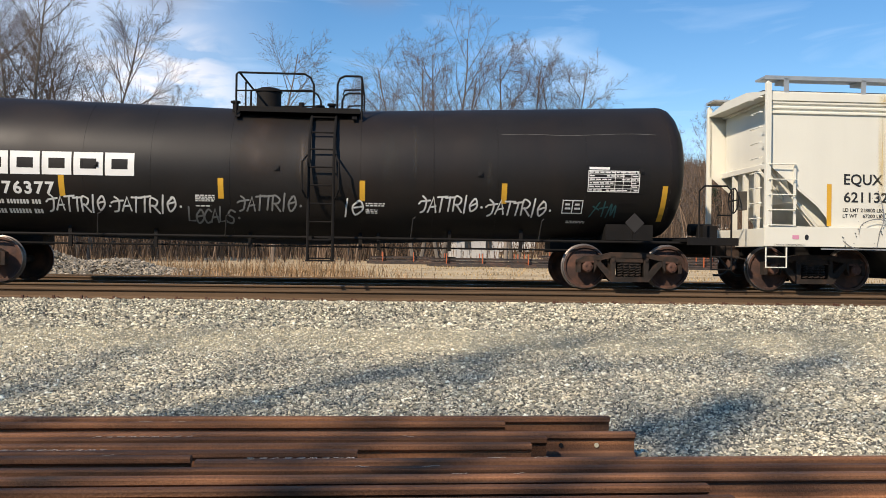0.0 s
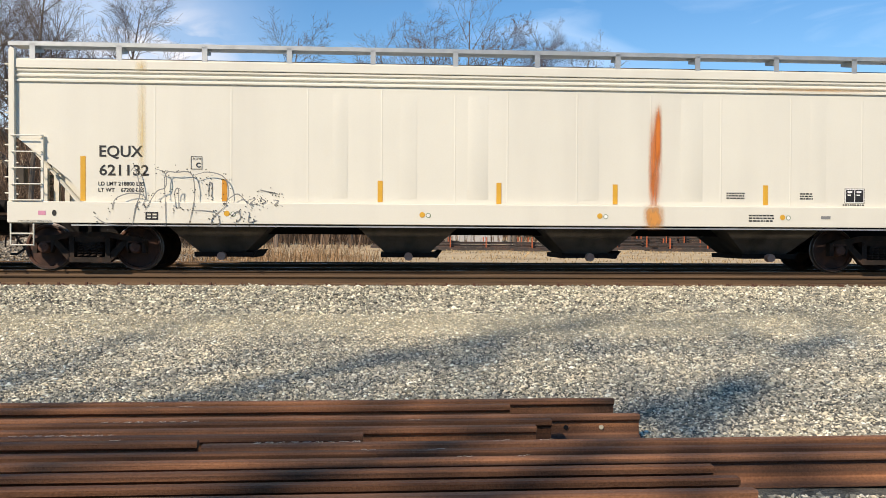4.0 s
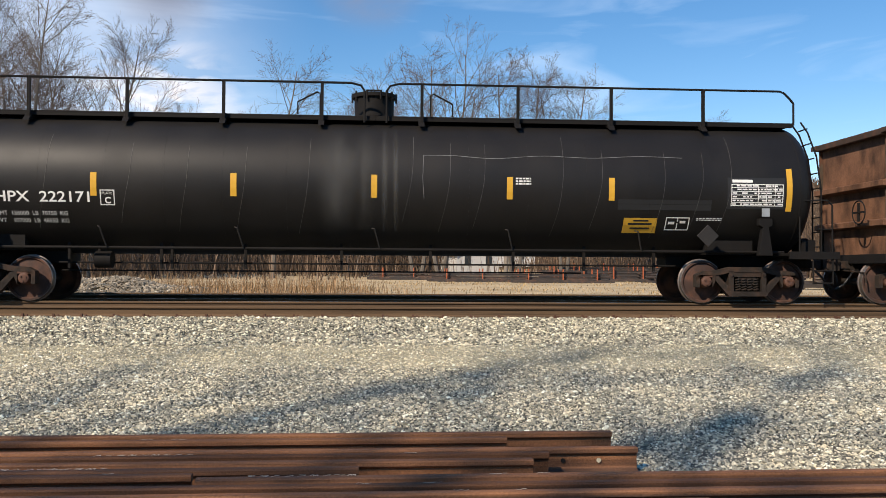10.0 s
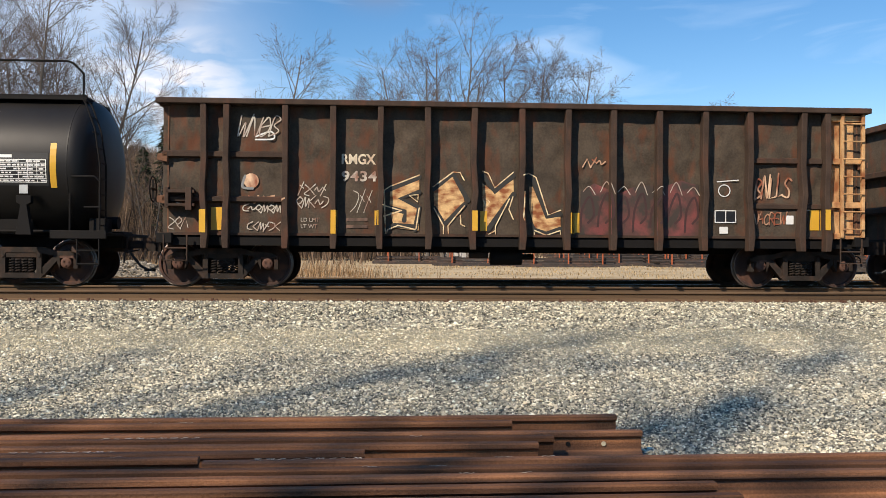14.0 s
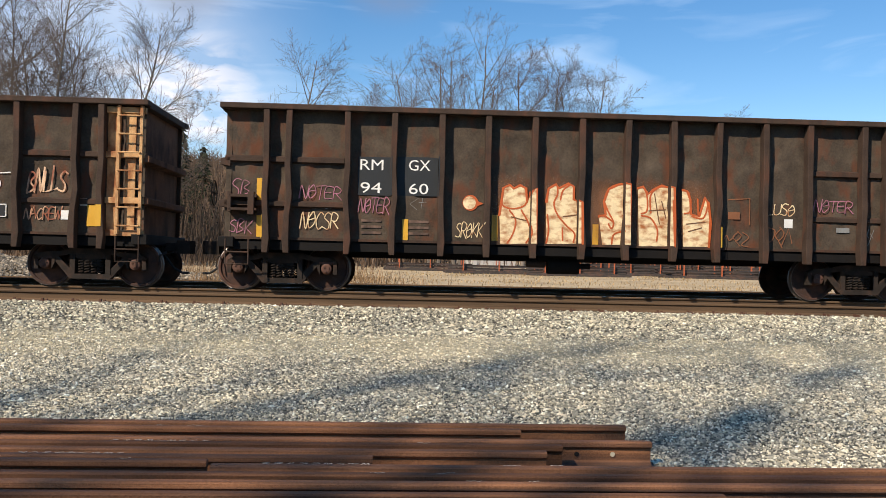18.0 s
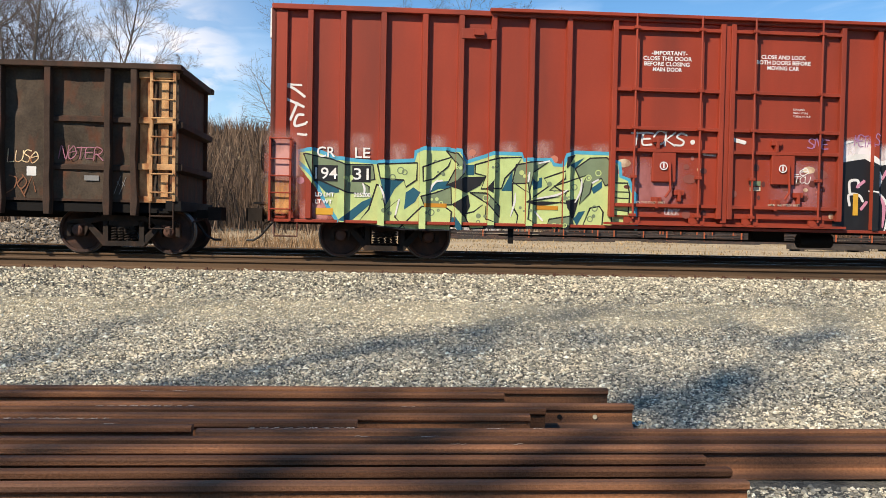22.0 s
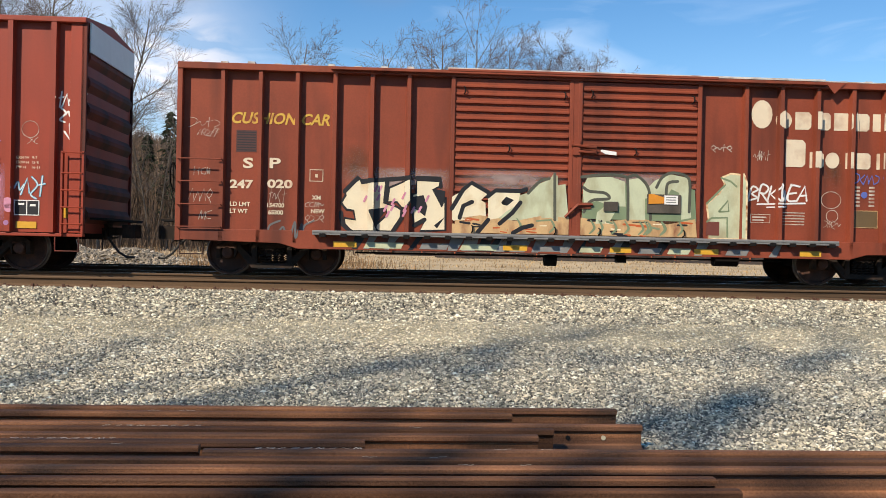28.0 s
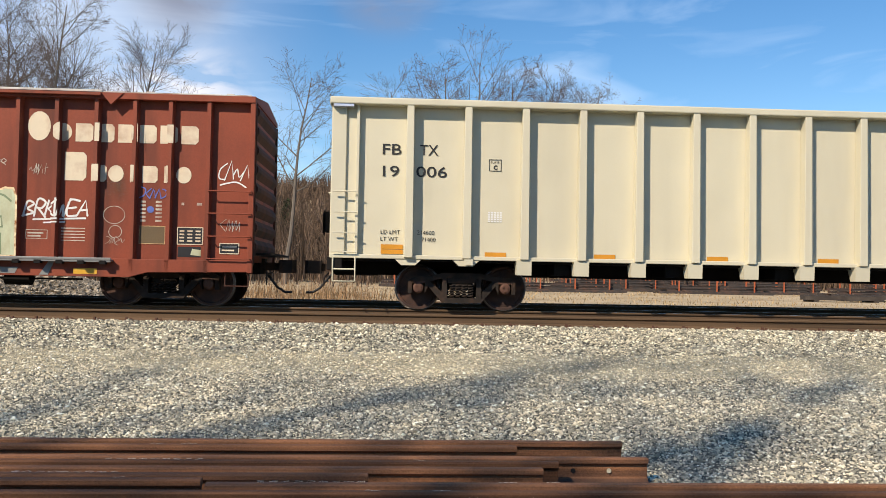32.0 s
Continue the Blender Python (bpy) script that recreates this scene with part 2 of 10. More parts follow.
def stones(name, col, var=0.35, rough=0.9):
    """Loose stone whose colour differs from piece to piece of one mesh."""
    m = bpy.data.materials.new(name)
    m.use_nodes = True
    nt = m.node_tree
    N, L = nt.nodes.new, nt.links.new
    b = nt.nodes["Principled BSDF"]
    b.inputs["Roughness"].default_value = rough
    b.inputs["Specular IOR Level"].default_value = 0.1
    geo, rp = N("ShaderNodeNewGeometry"), N("ShaderNodeValToRGB")
    e = rp.color_ramp.elements
    e[0].color = (*[c * (1 - var) for c in col], 1)
    e[1].color = (*[min(c * (1 + var), 1) for c in col], 1)
    warm = e.new(0.86)
    warm.color = (col[0] * 1.16, col[1] * 1.10, col[2] * 1.02, 1)
    cool = e.new(0.42)
    cool.color = (col[0] * 0.56, col[1] * 0.57, col[2] * 0.57, 1)
    L(geo.outputs["Random Per Island"], rp.inputs["Fac"])
    tc, ns, mx = N("ShaderNodeTexCoord"), N("ShaderNodeTexNoise"), N("ShaderNodeMix")
    ns.inputs["Scale"].default_value = 60
    mx.data_type, mx.blend_type = "RGBA", "MULTIPLY"
    mx.inputs["Factor"].default_value = 0.5
    L(tc.outputs["Object"], ns.inputs["Vector"])
    mr = N("ShaderNodeMapRange")
    mr.inputs["To Min"].default_value, mr.inputs["To Max"].default_value = 0.6, 1.25
    L(ns.outputs["Fac"], mr.inputs["Value"])
    L(rp.outputs["Color"], mx.inputs["A"])
    L(mr.outputs["Result"], mx.inputs["B"])
    L(mx.outputs["Result"], b.inputs["Base Color"])
    return m


TANK_BLACK = mat("black tank paint", (0.0105, 0.0092, 0.0083), 0.5, 0, 0.25, 0.9, 30, 0.04, (0.019, 0.016, 0.013), 0.5, 0.9, 0.25, 0.32)
TANK_WORN = mat("faded black tank paint", (0.0125, 0.0105, 0.0092), 0.5, 0, 0.25, 0.9, 30, 0.04, (0.026, 0.017, 0.012), 0.5, 0.9, 0.2, 0.32)
IRON = mat("black painted iron", (0.0085, 0.0075, 0.007), 0.75, 0, 0.3, 4, 60, 0.1, (0.016, 0.012, 0.009), 0.4, 3, 1.0, 0.2)
CAST = mat("grimy cast steel", (0.027, 0.021, 0.017), 0.8, 0.0, 0.45, 5, 60, 0.4, (0.09, 0.048, 0.03), 0.6, 4, 1.0, 0.2)
WHEEL = mat("rusty wheel plate", (0.048, 0.024, 0.017), 0.8, 0.0, 0.4, 3, 50, 0.25, (0.15, 0.062, 0.034), 0.75, 3)
TREAD = mat("worn tread steel", (0.20, 0.17, 0.15), 0.4, 0.7, 0.1, 6, 80, 0.05)
BEARING = mat("rusty bearing cap", (0.10, 0.045, 0.028), 0.75, 0.1, 0.3, 12, 80, 0.2)
WHITE = mat("cream white car paint", (0.72, 0.69, 0.58), 0.45, 0, 0.03, 0.7, 30, 0.03, (0.53, 0.50, 0.43), 0.3, 0.8, 0.12)
WHITE_FB = mat("off-white car paint", (0.61, 0.565, 0.415), 0.5, 0, 0.03, 0.9, 30, 0.03, (0.46, 0.42, 0.31), 0.4, 0.9, 0.15)
# grime on small fittings; also shade painted on pocket backs and the hopper's right end
GRIME_SHADE = mat("grime and shade on pale paint", (0.085, 0.072, 0.056), 0.85, 0, 0.35, 3, 40, 0.1, (0.03, 0.025, 0.02), 0.7, 2.5, 0.5)
GALV = mat("galvanised grating", (0.45, 0.46, 0.45), 0.5, 0.6, 0.15, 6, 90, 0.2)
GON = mat("rust-brown gondola side", (0.070, 0.053, 0.038), 0.8, 0, 0.5, 3.2, 24, 0.6, (0.12, 0.046, 0.024), 0.9, 4.0, 0.5, 0.2, dirt_lo=0.49)
GON_END = mat("orange-brown rusted end sheet", (0.17, 0.085, 0.05), 0.85, 0, 0.4, 2, 30, 0.4, (0.035, 0.022, 0.016), 0.85, 2.2, 0.5, 0.15, dirt_lo=0.47)
GON_RIB = mat("brown gondola post", (0.056, 0.036, 0.026), 0.8, 0, 0.4, 3, 40, 0.4, (0.12, 0.05, 0.03), 0.7, 4, 0.35, 0.2, dirt_lo=0.52)
GON_PALE = mat("peeling peach paint on rust", (0.56, 0.33, 0.15), 0.75, 0, 0.3, 6, 50, 0.3, (0.24, 0.075, 0.025), 0.95, 4, 0.6, 0.3, dirt_lo=0.44)
RED = mat("oxide red car paint", (0.31, 0.045, 0.020), 0.55, 0, 0.12, 0.8, 30, 0.04, (0.17, 0.035, 0.02), 0.65, 1.2, 0.15, 0.35)
SPRED = mat("weathered brown-red car paint", (0.240, 0.054, 0.026), 0.6, 0, 0.22, 0.9, 30, 0.06, (0.10, 0.030, 0.018), 0.85, 1.6, 0.15, 0.3)
ROOFW = mat("flaking white roof paint", (0.55, 0.53, 0.48), 0.7, 0, 0.15, 4, 40, 0.2, (0.18, 0.06, 0.04), 0.9, 2.5, 1, 0.4)
RUST = mat("rusty rail steel", (0.185, 0.083, 0.040), 0.62, 0.0, 0.6, 9, 70, 0.6, (0.042, 0.029, 0.024), 0.9, 2.6, 6.0, 0.2, rand=0.5, along=0.05, dirt_lo=0.44)
RAILSIDE = mat("brown track rail side", (0.125, 0.078, 0.044), 0.8, 0.0, 0.3, 2, 60, 0.3, (0.05, 0.034, 0.022), 0.7, 3, 5.0, 0.2, along=0.15)
RAILTOP = mat("polished rail head", (0.45, 0.44, 0.43), 0.28, 0.9, 0.12, 3, 80, 0.05)
TIE = mat("creosoted tie wood", (0.045, 0.035, 0.028), 0.9, 0, 0.35, 3, 40, 0.4, (0.11, 0.09, 0.07), 0.5, 2)
SPIKE = mat("rusty spike", (0.11, 0.05, 0.03), 0.8, 0.2, 0.3, 10, 80, 0.2)
HOLE = mat("dark hole", (0.006, 0.005, 0.005), 0.9)
MARK_W = mat("white lettering paint", (0.78, 0.77, 0.73), 0.6, 0, 0.06, 5, 60, 0)
MARK_K = mat("black lettering paint", (0.015, 0.015, 0.015), 0.6, 0, 0.1, 5, 60, 0)
MARK_Y = mat("yellow reflector sheet", (0.66, 0.36, 0.035), 0.4, 0, 0.08, 6, 60, 0)
MARK_O = mat("amber reflector sheet", (0.55, 0.24, 0.02), 0.4, 0, 0.08, 6, 60, 0)
# kept far darker than the loose stones, so gaps between them look shaded
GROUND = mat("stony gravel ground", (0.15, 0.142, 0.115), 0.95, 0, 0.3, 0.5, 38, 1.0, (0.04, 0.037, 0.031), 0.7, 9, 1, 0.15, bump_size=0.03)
DIRT = mat("straw-coloured bare ground", (0.50, 0.385, 0.235), 0.95, 0, 0.2, 0.25, 6, 0.4, (0.26, 0.19, 0.11), 0.6, 0.35, 1, 0.1)
ROAD = mat("packed tan stone dust", (0.52, 0.475, 0.34), 0.95, 0, 0.35, 0.6, 55, 1.0, (0.22, 0.20, 0.145), 0.8, 1.1, 1, 0.1, bump_size=0.04)
STONE = stones("pale limestone gravel", (0.72, 0.67, 0.52), 0.6)
BALLAST = stones("track ballast stone", (0.63, 0.585, 0.45), 0.7)
# near-black base: the shade between ballast stones is put into this colour
BEDDING = mat("ballast bed with gap shade in its colour", (0.05, 0.046, 0.038), 0.95, 0, 0.3, 2, 40, 0.8, bump_size=0.03)
PILE = stones("grey crushed stone", (0.34, 0.295, 0.23), 0.5)
BARK = mat("grey-brown bark", (0.125, 0.105, 0.085), 0.9, 0, 0.3, 2, 30, 0.3)
TWIG = mat("brown twigs", (0.115, 0.088, 0.072), 0.9, 0, 0.25, 1, 20, 0)
REED = stones("dry brown reeds", (0.33, 0.215, 0.12), 0.6)
EVERGREEN = stones("dark conifer needles", (0.026, 0.038, 0.020), 0.5)
WOODS = stones("bare woodland brush", (0.16, 0.112, 0.08), 0.5)

# ---- painted marks ----
def smooth_line(pts, n=6):
    """A curve through the points."""
    out = []
    for i in range(len(pts) - 1):
        p0, p1, p2, p3 = pts[max(i - 1, 0)], pts[i], pts[i + 1], pts[min(i + 2, len(pts) - 1)]
        for k in range(n):
            t = k / n
            out.append(tuple(0.5 * (2 * p1[a] + (p2[a] - p0[a]) * t + (2 * p0[a] - 5 * p1[a] + 4 * p2[a] - p3[a]) * t * t
                                    + (3 * p1[a] - p0[a] - 3 * p2[a] + p3[a]) * t ** 3) for a in (0, 1)))
    return out + [tuple(pts[-1])]


EACH = {"reflector_strip", "spray_tag", "number_patch", "sill_stripe", "reflector_plate", "name_block", "dark_patch", "spray_dot", "paint_smudge", "paint_patch", "sticker"}
STROKES = {
    "A": [[(0.0, 0.0), (0.4, 1.0), (0.8, 0.0)], [(0.15, 0.35), (0.7, 0.4)]],
    "B": [[(0.1, 0.0), (0.15, 1.0), (0.7, 0.85), (0.3, 0.52), (0.8, 0.25), (0.1, 0.0)]],
    "C": [[(0.85, 0.85), (0.45, 1.0), (0.08, 0.5), (0.4, 0.0), (0.85, 0.15)]],
    "E": [[(0.8, 0.95), (0.1, 0.95), (0.1, 0.05), (0.8, 0.02)], [(0.1, 0.5), (0.65, 0.5)]],
    "I": [[(0.4, 1.1), (0.4, -0.05)]],
    "J": [[(-0.2, 0.55), (0.0, 0.7), (0.9, 0.78)], [(0.1, 1.05), (0.5, 0.75), (0.45, 0.1), (0.1, -0.05)]],
    "K": [[(0.1, 0.0), (0.12, 1.0)], [(0.85, 1.0), (0.2, 0.45), (0.9, 0.0)]],
    "L": [[(0.1, 1.05), (0.12, 0.05), (0.8, 0.1)]],
    "M": [[(0.05, 0.0), (0.15, 1.0), (0.45, 0.35), (0.75, 1.0), (0.88, 0.0)]],
    "N": [[(0.05, 0.0), (0.15, 1.0), (0.7, 0.0), (0.85, 1.0)]],
    "O": [[(0.45, 1.0), (0.05, 0.55), (0.3, 0.02), (0.8, 0.4), (0.6, 0.95), (0.35, 0.95)], [(0.15, 0.5), (0.75, 0.62)]],
    "P": [[(0.1, 0.0), (0.15, 1.0), (0.75, 0.85), (0.7, 0.5), (0.15, 0.45)]],
    "R": [[(0.1, 0.0), (0.12, 1.0), (0.75, 0.85), (0.6, 0.5), (0.15, 0.48)], [(0.3, 0.48), (0.95, -0.05)]],
    "S": [[(0.85, 0.9), (0.4, 1.0), (0.15, 0.7), (0.7, 0.4), (0.6, 0.05), (0.05, 0.1)]],
    "T": [[(0.0, 0.92), (0.95, 0.98)], [(0.45, 0.98), (0.4, 0.0)]],
    "U": [[(0.1, 1.0), (0.12, 0.2), (0.5, 0.0), (0.8, 0.3), (0.85, 1.0)]],
    "W": [[(0.0, 1.0), (0.2, 0.0), (0.45, 0.7), (0.65, 0.0), (0.9, 1.05)]],
    "<": [[(0.8, 1.0), (0.1, 0.5), (0.85, 0.0)]], ">": [[(0.1, 1.0), (0.8, 0.6), (0.2, 0.1), (0.9, -0.1)]],
    "%": [[(0.5, 1.0), (0.1, 0.6), (0.5, 0.3), (0.85, 0.7), (0.4, 1.0)], [(0.4, 0.3), (0.9, -0.1)]],
    "&": [[(0.1, 0.0), (0.3, 1.0), (0.5, 0.1), (0.75, 0.9), (0.9, 0.0)]], "/": [[(0.1, -0.1), (0.7, 1.1)], [(0.2, 0.8), (0.8, 0.5)]],
    "|": [[(0.4, 1.1), (0.45, 0.0)], [(0.1, 0.6), (0.8, 0.7)]], "(": [[(0.8, 1.0), (0.15, 0.7), (0.2, 0.2), (0.85, 0.1)]],
    ")": [[(0.1, 1.0), (0.8, 0.8), (0.7, 0.3), (0.1, 0.0)]], "^": [[(0.0, 0.0), (0.4, 1.0), (0.9, 0.1)]], "~": [[(0.0, 0.4), (0.3, 0.7), (0.6, 0.3), (1.0, 0.6)]]}


class Paint:
    """Flat paint on a car side: convex pieces in (x, z) with a colour and a layer."""

    def __init__(self):
        self.p, self.ids, self.now, self.held = [], [], 0, 0

    def put(self, pts, mi, layer):
        self.p.append((pts, mi, layer))
        self.ids.append(self.now)

    def piece(self, held=0):
        """Begins a new separate piece of paint; while held, what follows belongs to it."""
        if not self.held:
            self.now += 1
        self.held += held

    def poly(self, pts, mi, layer=0):
        self.piece()
        tri = [Vector((a, b, 0)) for a, b in pts]
        from mathutils.geometry import tessellate_polygon
        for t in tessellate_polygon([tri]):
            self.put([tuple(pts[i]) for i in t], mi, layer)
        return self

    def box(self, x0, z0, x1, z1, mi, layer=0):
        self.piece()
        self.put([(x0, z0), (x1, z0), (x1, z1), (x0, z1)], mi, layer)
        return self

    def stroke(self, pts, w, mi, layer=0, curve=True, taper=False):
        self.piece(1)
        q = smooth_line(pts) if curve and len(pts) > 2 else [tuple(a) for a in pts]
        n = len(q)
        L, R = [], []
        for i, (x, z) in enumerate(q):
            a, b = q[max(i - 1, 0)], q[min(i + 1, n - 1)]
            dx, dz = b[0] - a[0], b[1] - a[1]
            l = math.hypot(dx, dz) or 1
            h = w / 2 * (0.35 + 0.65 * math.sin(math.pi * (i + 0.5) / n) if taper else 1)
            L.append((x - dz / l * h, z + dx / l * h))
            R.append((x + dz / l * h, z - dx / l * h))
        for i in range(n - 1):
            self.put([R[i], R[i + 1], L[i + 1], L[i]], mi, layer)
        if w > 0.012:
            for c in (q[0], q[-1]):
                self.disc(c[0], c[1], w / 2 * (0.4 if taper else 1), mi, layer + 0.2, 8)
        self.held -= 1
        return self

    def disc(self, x, z, r, mi, layer=0, seg=12, sx=1.0):
        self.piece()
        self.put([(x + sx * r * math.cos(6.2832 * k / seg), z + r * math.sin(6.2832 * k / seg)) for k in range(seg)], mi, layer)
        return self

    def ring(self, x, z, r, w, mi, layer=0, seg=16, sx=1.0):
        self.piece()
        for k in range(seg):
            a, b = 6.2832 * k / seg, 6.2832 * (k + 1) / seg
            self.put([(x + sx * r * math.cos(a), z + r * math.sin(a)), (x + sx * r * math.cos(b), z + r * math.sin(b)),
                            (x + sx * (r - w) * math.cos(b), z + (r - w) * math.sin(b)), (x + sx * (r - w) * math.cos(a), z + (r - w) * math.sin(a))], mi, layer)
        return self

    def frame_box(self, x0, z0, x1, z1, w, mi, layer=0):
        self.piece(1)
        for a in ((x0, z0, x1, z0 + w), (x0, z1 - w, x1, z1), (x0, z0, x0 + w, z1), (x1 - w, z0, x1, z1)):
            self.box(*a, mi, layer)
        self.held -= 1
        return self

    def tag(self, text, x0, z0, x1, z1, mi, w=0.03, layer=2, seed=0, lean=0.12):
        """Hand-sprayed letter forms, drawn in quick strokes."""
        rnd = random.Random(seed)
        n, H = len(text), z1 - z0
        W = (x1 - x0) / n
        self.piece(1)
        for i, ch in enumerate(text):
            up, big = rnd.uniform(-0.06, 0.06), rnd.uniform(0.9, 1.1)
            for k, line in enumerate(STROKES.get(ch, [])):
                pts = [(x0 + W * (i + a * 1.22 - 0.06) + lean * H * (b - 0.5) + rnd.gauss(0, 0.02) * W,
                        z0 + H * (up + b * big) + rnd.gauss(0, 0.02) * H) for a, b in line]
                self.stroke(pts, w * 0.78, mi, layer + 0.3 * ((i + k) % 5), len(pts) > 3)
        self.held -= 1
        return self

    def scrawl(self, x0, z0, x1, z1, mi, w=0.025, seed=0, n=5, layer=0, lean=0.15):
        """A quick spray scribble of looped and hooked strokes that spell nothing."""
        rnd = random.Random(seed)
        kinds = "<>%&/|()^~"
        return self.tag("".join(rnd.choice(kinds) for _ in range(n)), x0, z0, x1, z1, mi, w, layer, seed, lean)

    def build(self, name, mats, parent, y, label="", ribs=(), rib_half=0.06, rib_y=None, tank=None, lift=0.004):
        """Lays the paint on a flat side at y, over the ribs too, or round a tank (zc, r)."""
        g = Geo()
        cuts = []
        if ribs:
            e = -1e3
            for r in sorted(ribs):
                cuts += [(e, r - rib_half, y), (r - rib_half, r + rib_half, rib_y)]
                e = r + rib_half
            cuts.append((e, 1e3, y))
        else:
            cuts = [(-1e3, 1e3, y)]

        def clip(poly, axis, lim, keep_above):
            out = []
            for i, a in enumerate(poly):
                b = poly[(i + 1) % len(poly)]
                ia, ib = (a[axis] >= lim) == keep_above, (b[axis] >= lim) == keep_above
                if ia:
                    out.append(a)
                if ia != ib:
                    t = (lim - a[axis]) / (b[axis] - a[axis])
                    out.append((a[0] + (b[0] - a[0]) * t, a[1] + (b[1] - a[1]) * t))
            return out

        if name in EACH and len(set(self.ids)) > 1:
            first = None
            for k in sorted(set(self.ids)):
                one = Paint()
                one.p = [q for q, i in zip(self.p, self.ids) if i == k]
                one.ids = [k] * len(one.p)
                ob = one.build(name, mats, parent, y, label, ribs, rib_half, rib_y, tank, lift)
                first = first or ob
            return first
        for pts, mi, layer in self.p:
            for a, b, yy in cuts:
                q = pts
                if len(cuts) > 1:
                    q = clip(clip(pts, 0, a, True), 0, b, False)
                if len(q) < 3:
                    continue
                rows = [q]
                if tank:
                    lo, hi = min(p[1] for p in q), max(p[1] for p in q)
                    n = max(1, int((hi - lo) / 0.12))
                    rows = [clip(clip(q, 1, lo + (hi - lo) * i / n - 1e-6, True), 1, lo + (hi - lo) * (i + 1) / n, False) for i in range(n)]
                for r in rows:
                    if len(r) < 3:
                        continue
                    off = lift + 0.0016 * layer
                    if tank:
                        zc, rad = tank
                        v = [(p[0], -math.sqrt(max(rad * rad - (p[1] - height_at(zc, p[0])) ** 2, 0.02)) - off, p[1]) for p in r]
                    else:
                        v = [(p[0], yy - off, p[1]) for p in r]
                    g.add(v, [tuple(range(len(v)))], mi)
        me = bpy.data.meshes.new(name)
        me.from_pydata(g.v, [], g.f)
        for m in mats:
            me.materials.append(m)
        me.polygons.foreach_set("material_index", g.m)
        ob = new(name, me)
        ob.parent = parent
        if label:
            ob["label"] = label
        return ob


def sprayed(name, col, w, h, seed=0.0, strength=0.9, hard=1.5, rough=0.6):
    """A soft-edged stain or spray mist, thinning out towards its edges."""
    m = bpy.data.materials.new(name)
    m.use_nodes = True
    nt = m.node_tree
    N, L = nt.nodes.new, nt.links.new
    b = nt.nodes["Principled BSDF"]
    b.inputs["Base Color"].default_value = (*col, 1)
    b.inputs["Roughness"].default_value = rough
    tc, sp, ns = N("ShaderNodeTexCoord"), N("ShaderNodeSeparateXYZ"), N("ShaderNodeTexNoise")
    mp = N("ShaderNodeMapping")
    mp.inputs["Location"].default_value = (seed, 0, seed)
    mp.inputs["Scale"].default_value = (2.6 / w, 1, 1.1 / h)
    ns.inputs["Scale"].default_value, ns.inputs["Detail"].default_value = 2.0, 8
    L(tc.outputs["Object"], mp.inputs["Vector"])
    L(mp.outputs["Vector"], ns.inputs["Vector"])
    L(tc.outputs["Object"], sp.inputs[0])

    def op(kind, a, c):
        x = N("ShaderNodeMath")
        x.operation = kind
        for i, v in enumerate((a, c)):
            if isinstance(v, (int, float)):
                x.inputs[i].default_value = v
            else:
                L(v, x.inputs[i])
        return x.outputs[0]

    ex = op("SUBTRACT", 1.0, op("POWER", op("ABSOLUTE", op("DIVIDE", sp.outputs["X"], w / 2), 0), hard))
    ez = op("SUBTRACT", 1.0, op("POWER", op("ABSOLUTE", op("DIVIDE", sp.outputs["Z"], h / 2), 0), hard * 1.6))
    a = op("POWER", op("MULTIPLY", op("MAXIMUM", ex, 0.0), op("MAXIMUM", ez, 0.0)), 1.7)
    a = op("MULTIPLY", a, op("MULTIPLY", op("MAXIMUM", op("SUBTRACT", ns.outputs["Fac"], 0.12), 0.0), 2.2))
    a = op("MINIMUM", op("MULTIPLY", a, strength), 1.0)
    L(a, b.inputs["Alpha"])
    return m


def stain(name, parent, x, z, y, w, h, col, seed=0.0, strength=1.0, label="", hard=1.5, tank=None):
    g = Geo()
    n = 44 if tank else 4
    for i in range(n + 1):
        zz = -h / 2 + h * i / n
        yy = 0.0
        if tank:
            zc, r = tank
            yy = -math.sqrt(max(r * r - (z + zz - height_at(zc, x)) ** 2, 0.02)) - 0.004 - y
        g.v += [(-w / 2, yy, zz), (w / 2, yy, zz)]
    for i in range(n):
        g.f.append((2 * i, 2 * i + 1, 2 * i + 3, 2 * i + 2))
        g.m.append(0)
    return part(name, g, sprayed(name, col, w, h, seed, strength, hard), parent, label, at=pose(x, y, z))


def paint_mat(name, col, rough=0.5, var=0.08):
    return mat(name, col, rough, 0, var * 1.6, 5, 50, 0, tuple(c * 0.72 for c in col), 0.5, 2.5, 0.4, dirt_lo=0.5)


P_WHITE = paint_mat("white spray paint", (0.75, 0.74, 0.70))
P_BLACK = paint_mat("black spray paint", (0.012, 0.012, 0.013))
P_PANEL = mat("cream paint streaked with rust", (0.80, 0.64, 0.38), 0.65, 0, 0.2, 6, 40, 0.05, (0.36, 0.115, 0.03), 1.0, 5.0, 1.7, dirt_lo=0.46)
P_FLAME = mat("orange and cream paint over rust", (0.70, 0.45, 0.20), 0.6, 0, 0.2, 5, 40, 0.05, (0.26, 0.075, 0.02), 1.0, 4.2, 1.8, dirt_lo=0.42)
P_RUSTLINE = mat("orange-red spray line", (0.48, 0.095, 0.02), 0.65, 0, 0.2, 5, 50, 0)
P_CREAM = mat("cream spray paint over rust", (0.70, 0.56, 0.38), 0.6, 0, 0.14, 3, 40, 0.05, (0.24, 0.075, 0.03), 0.9, 4.5, 0.7, dirt_lo=0.44)
P_PEACH = mat("flaking peach paint on rust", (0.72, 0.48, 0.30), 0.65, 0, 0.18, 4, 40, 0.08, (0.26, 0.07, 0.03), 1.0, 5.5, 0.45, dirt_lo=0.38)
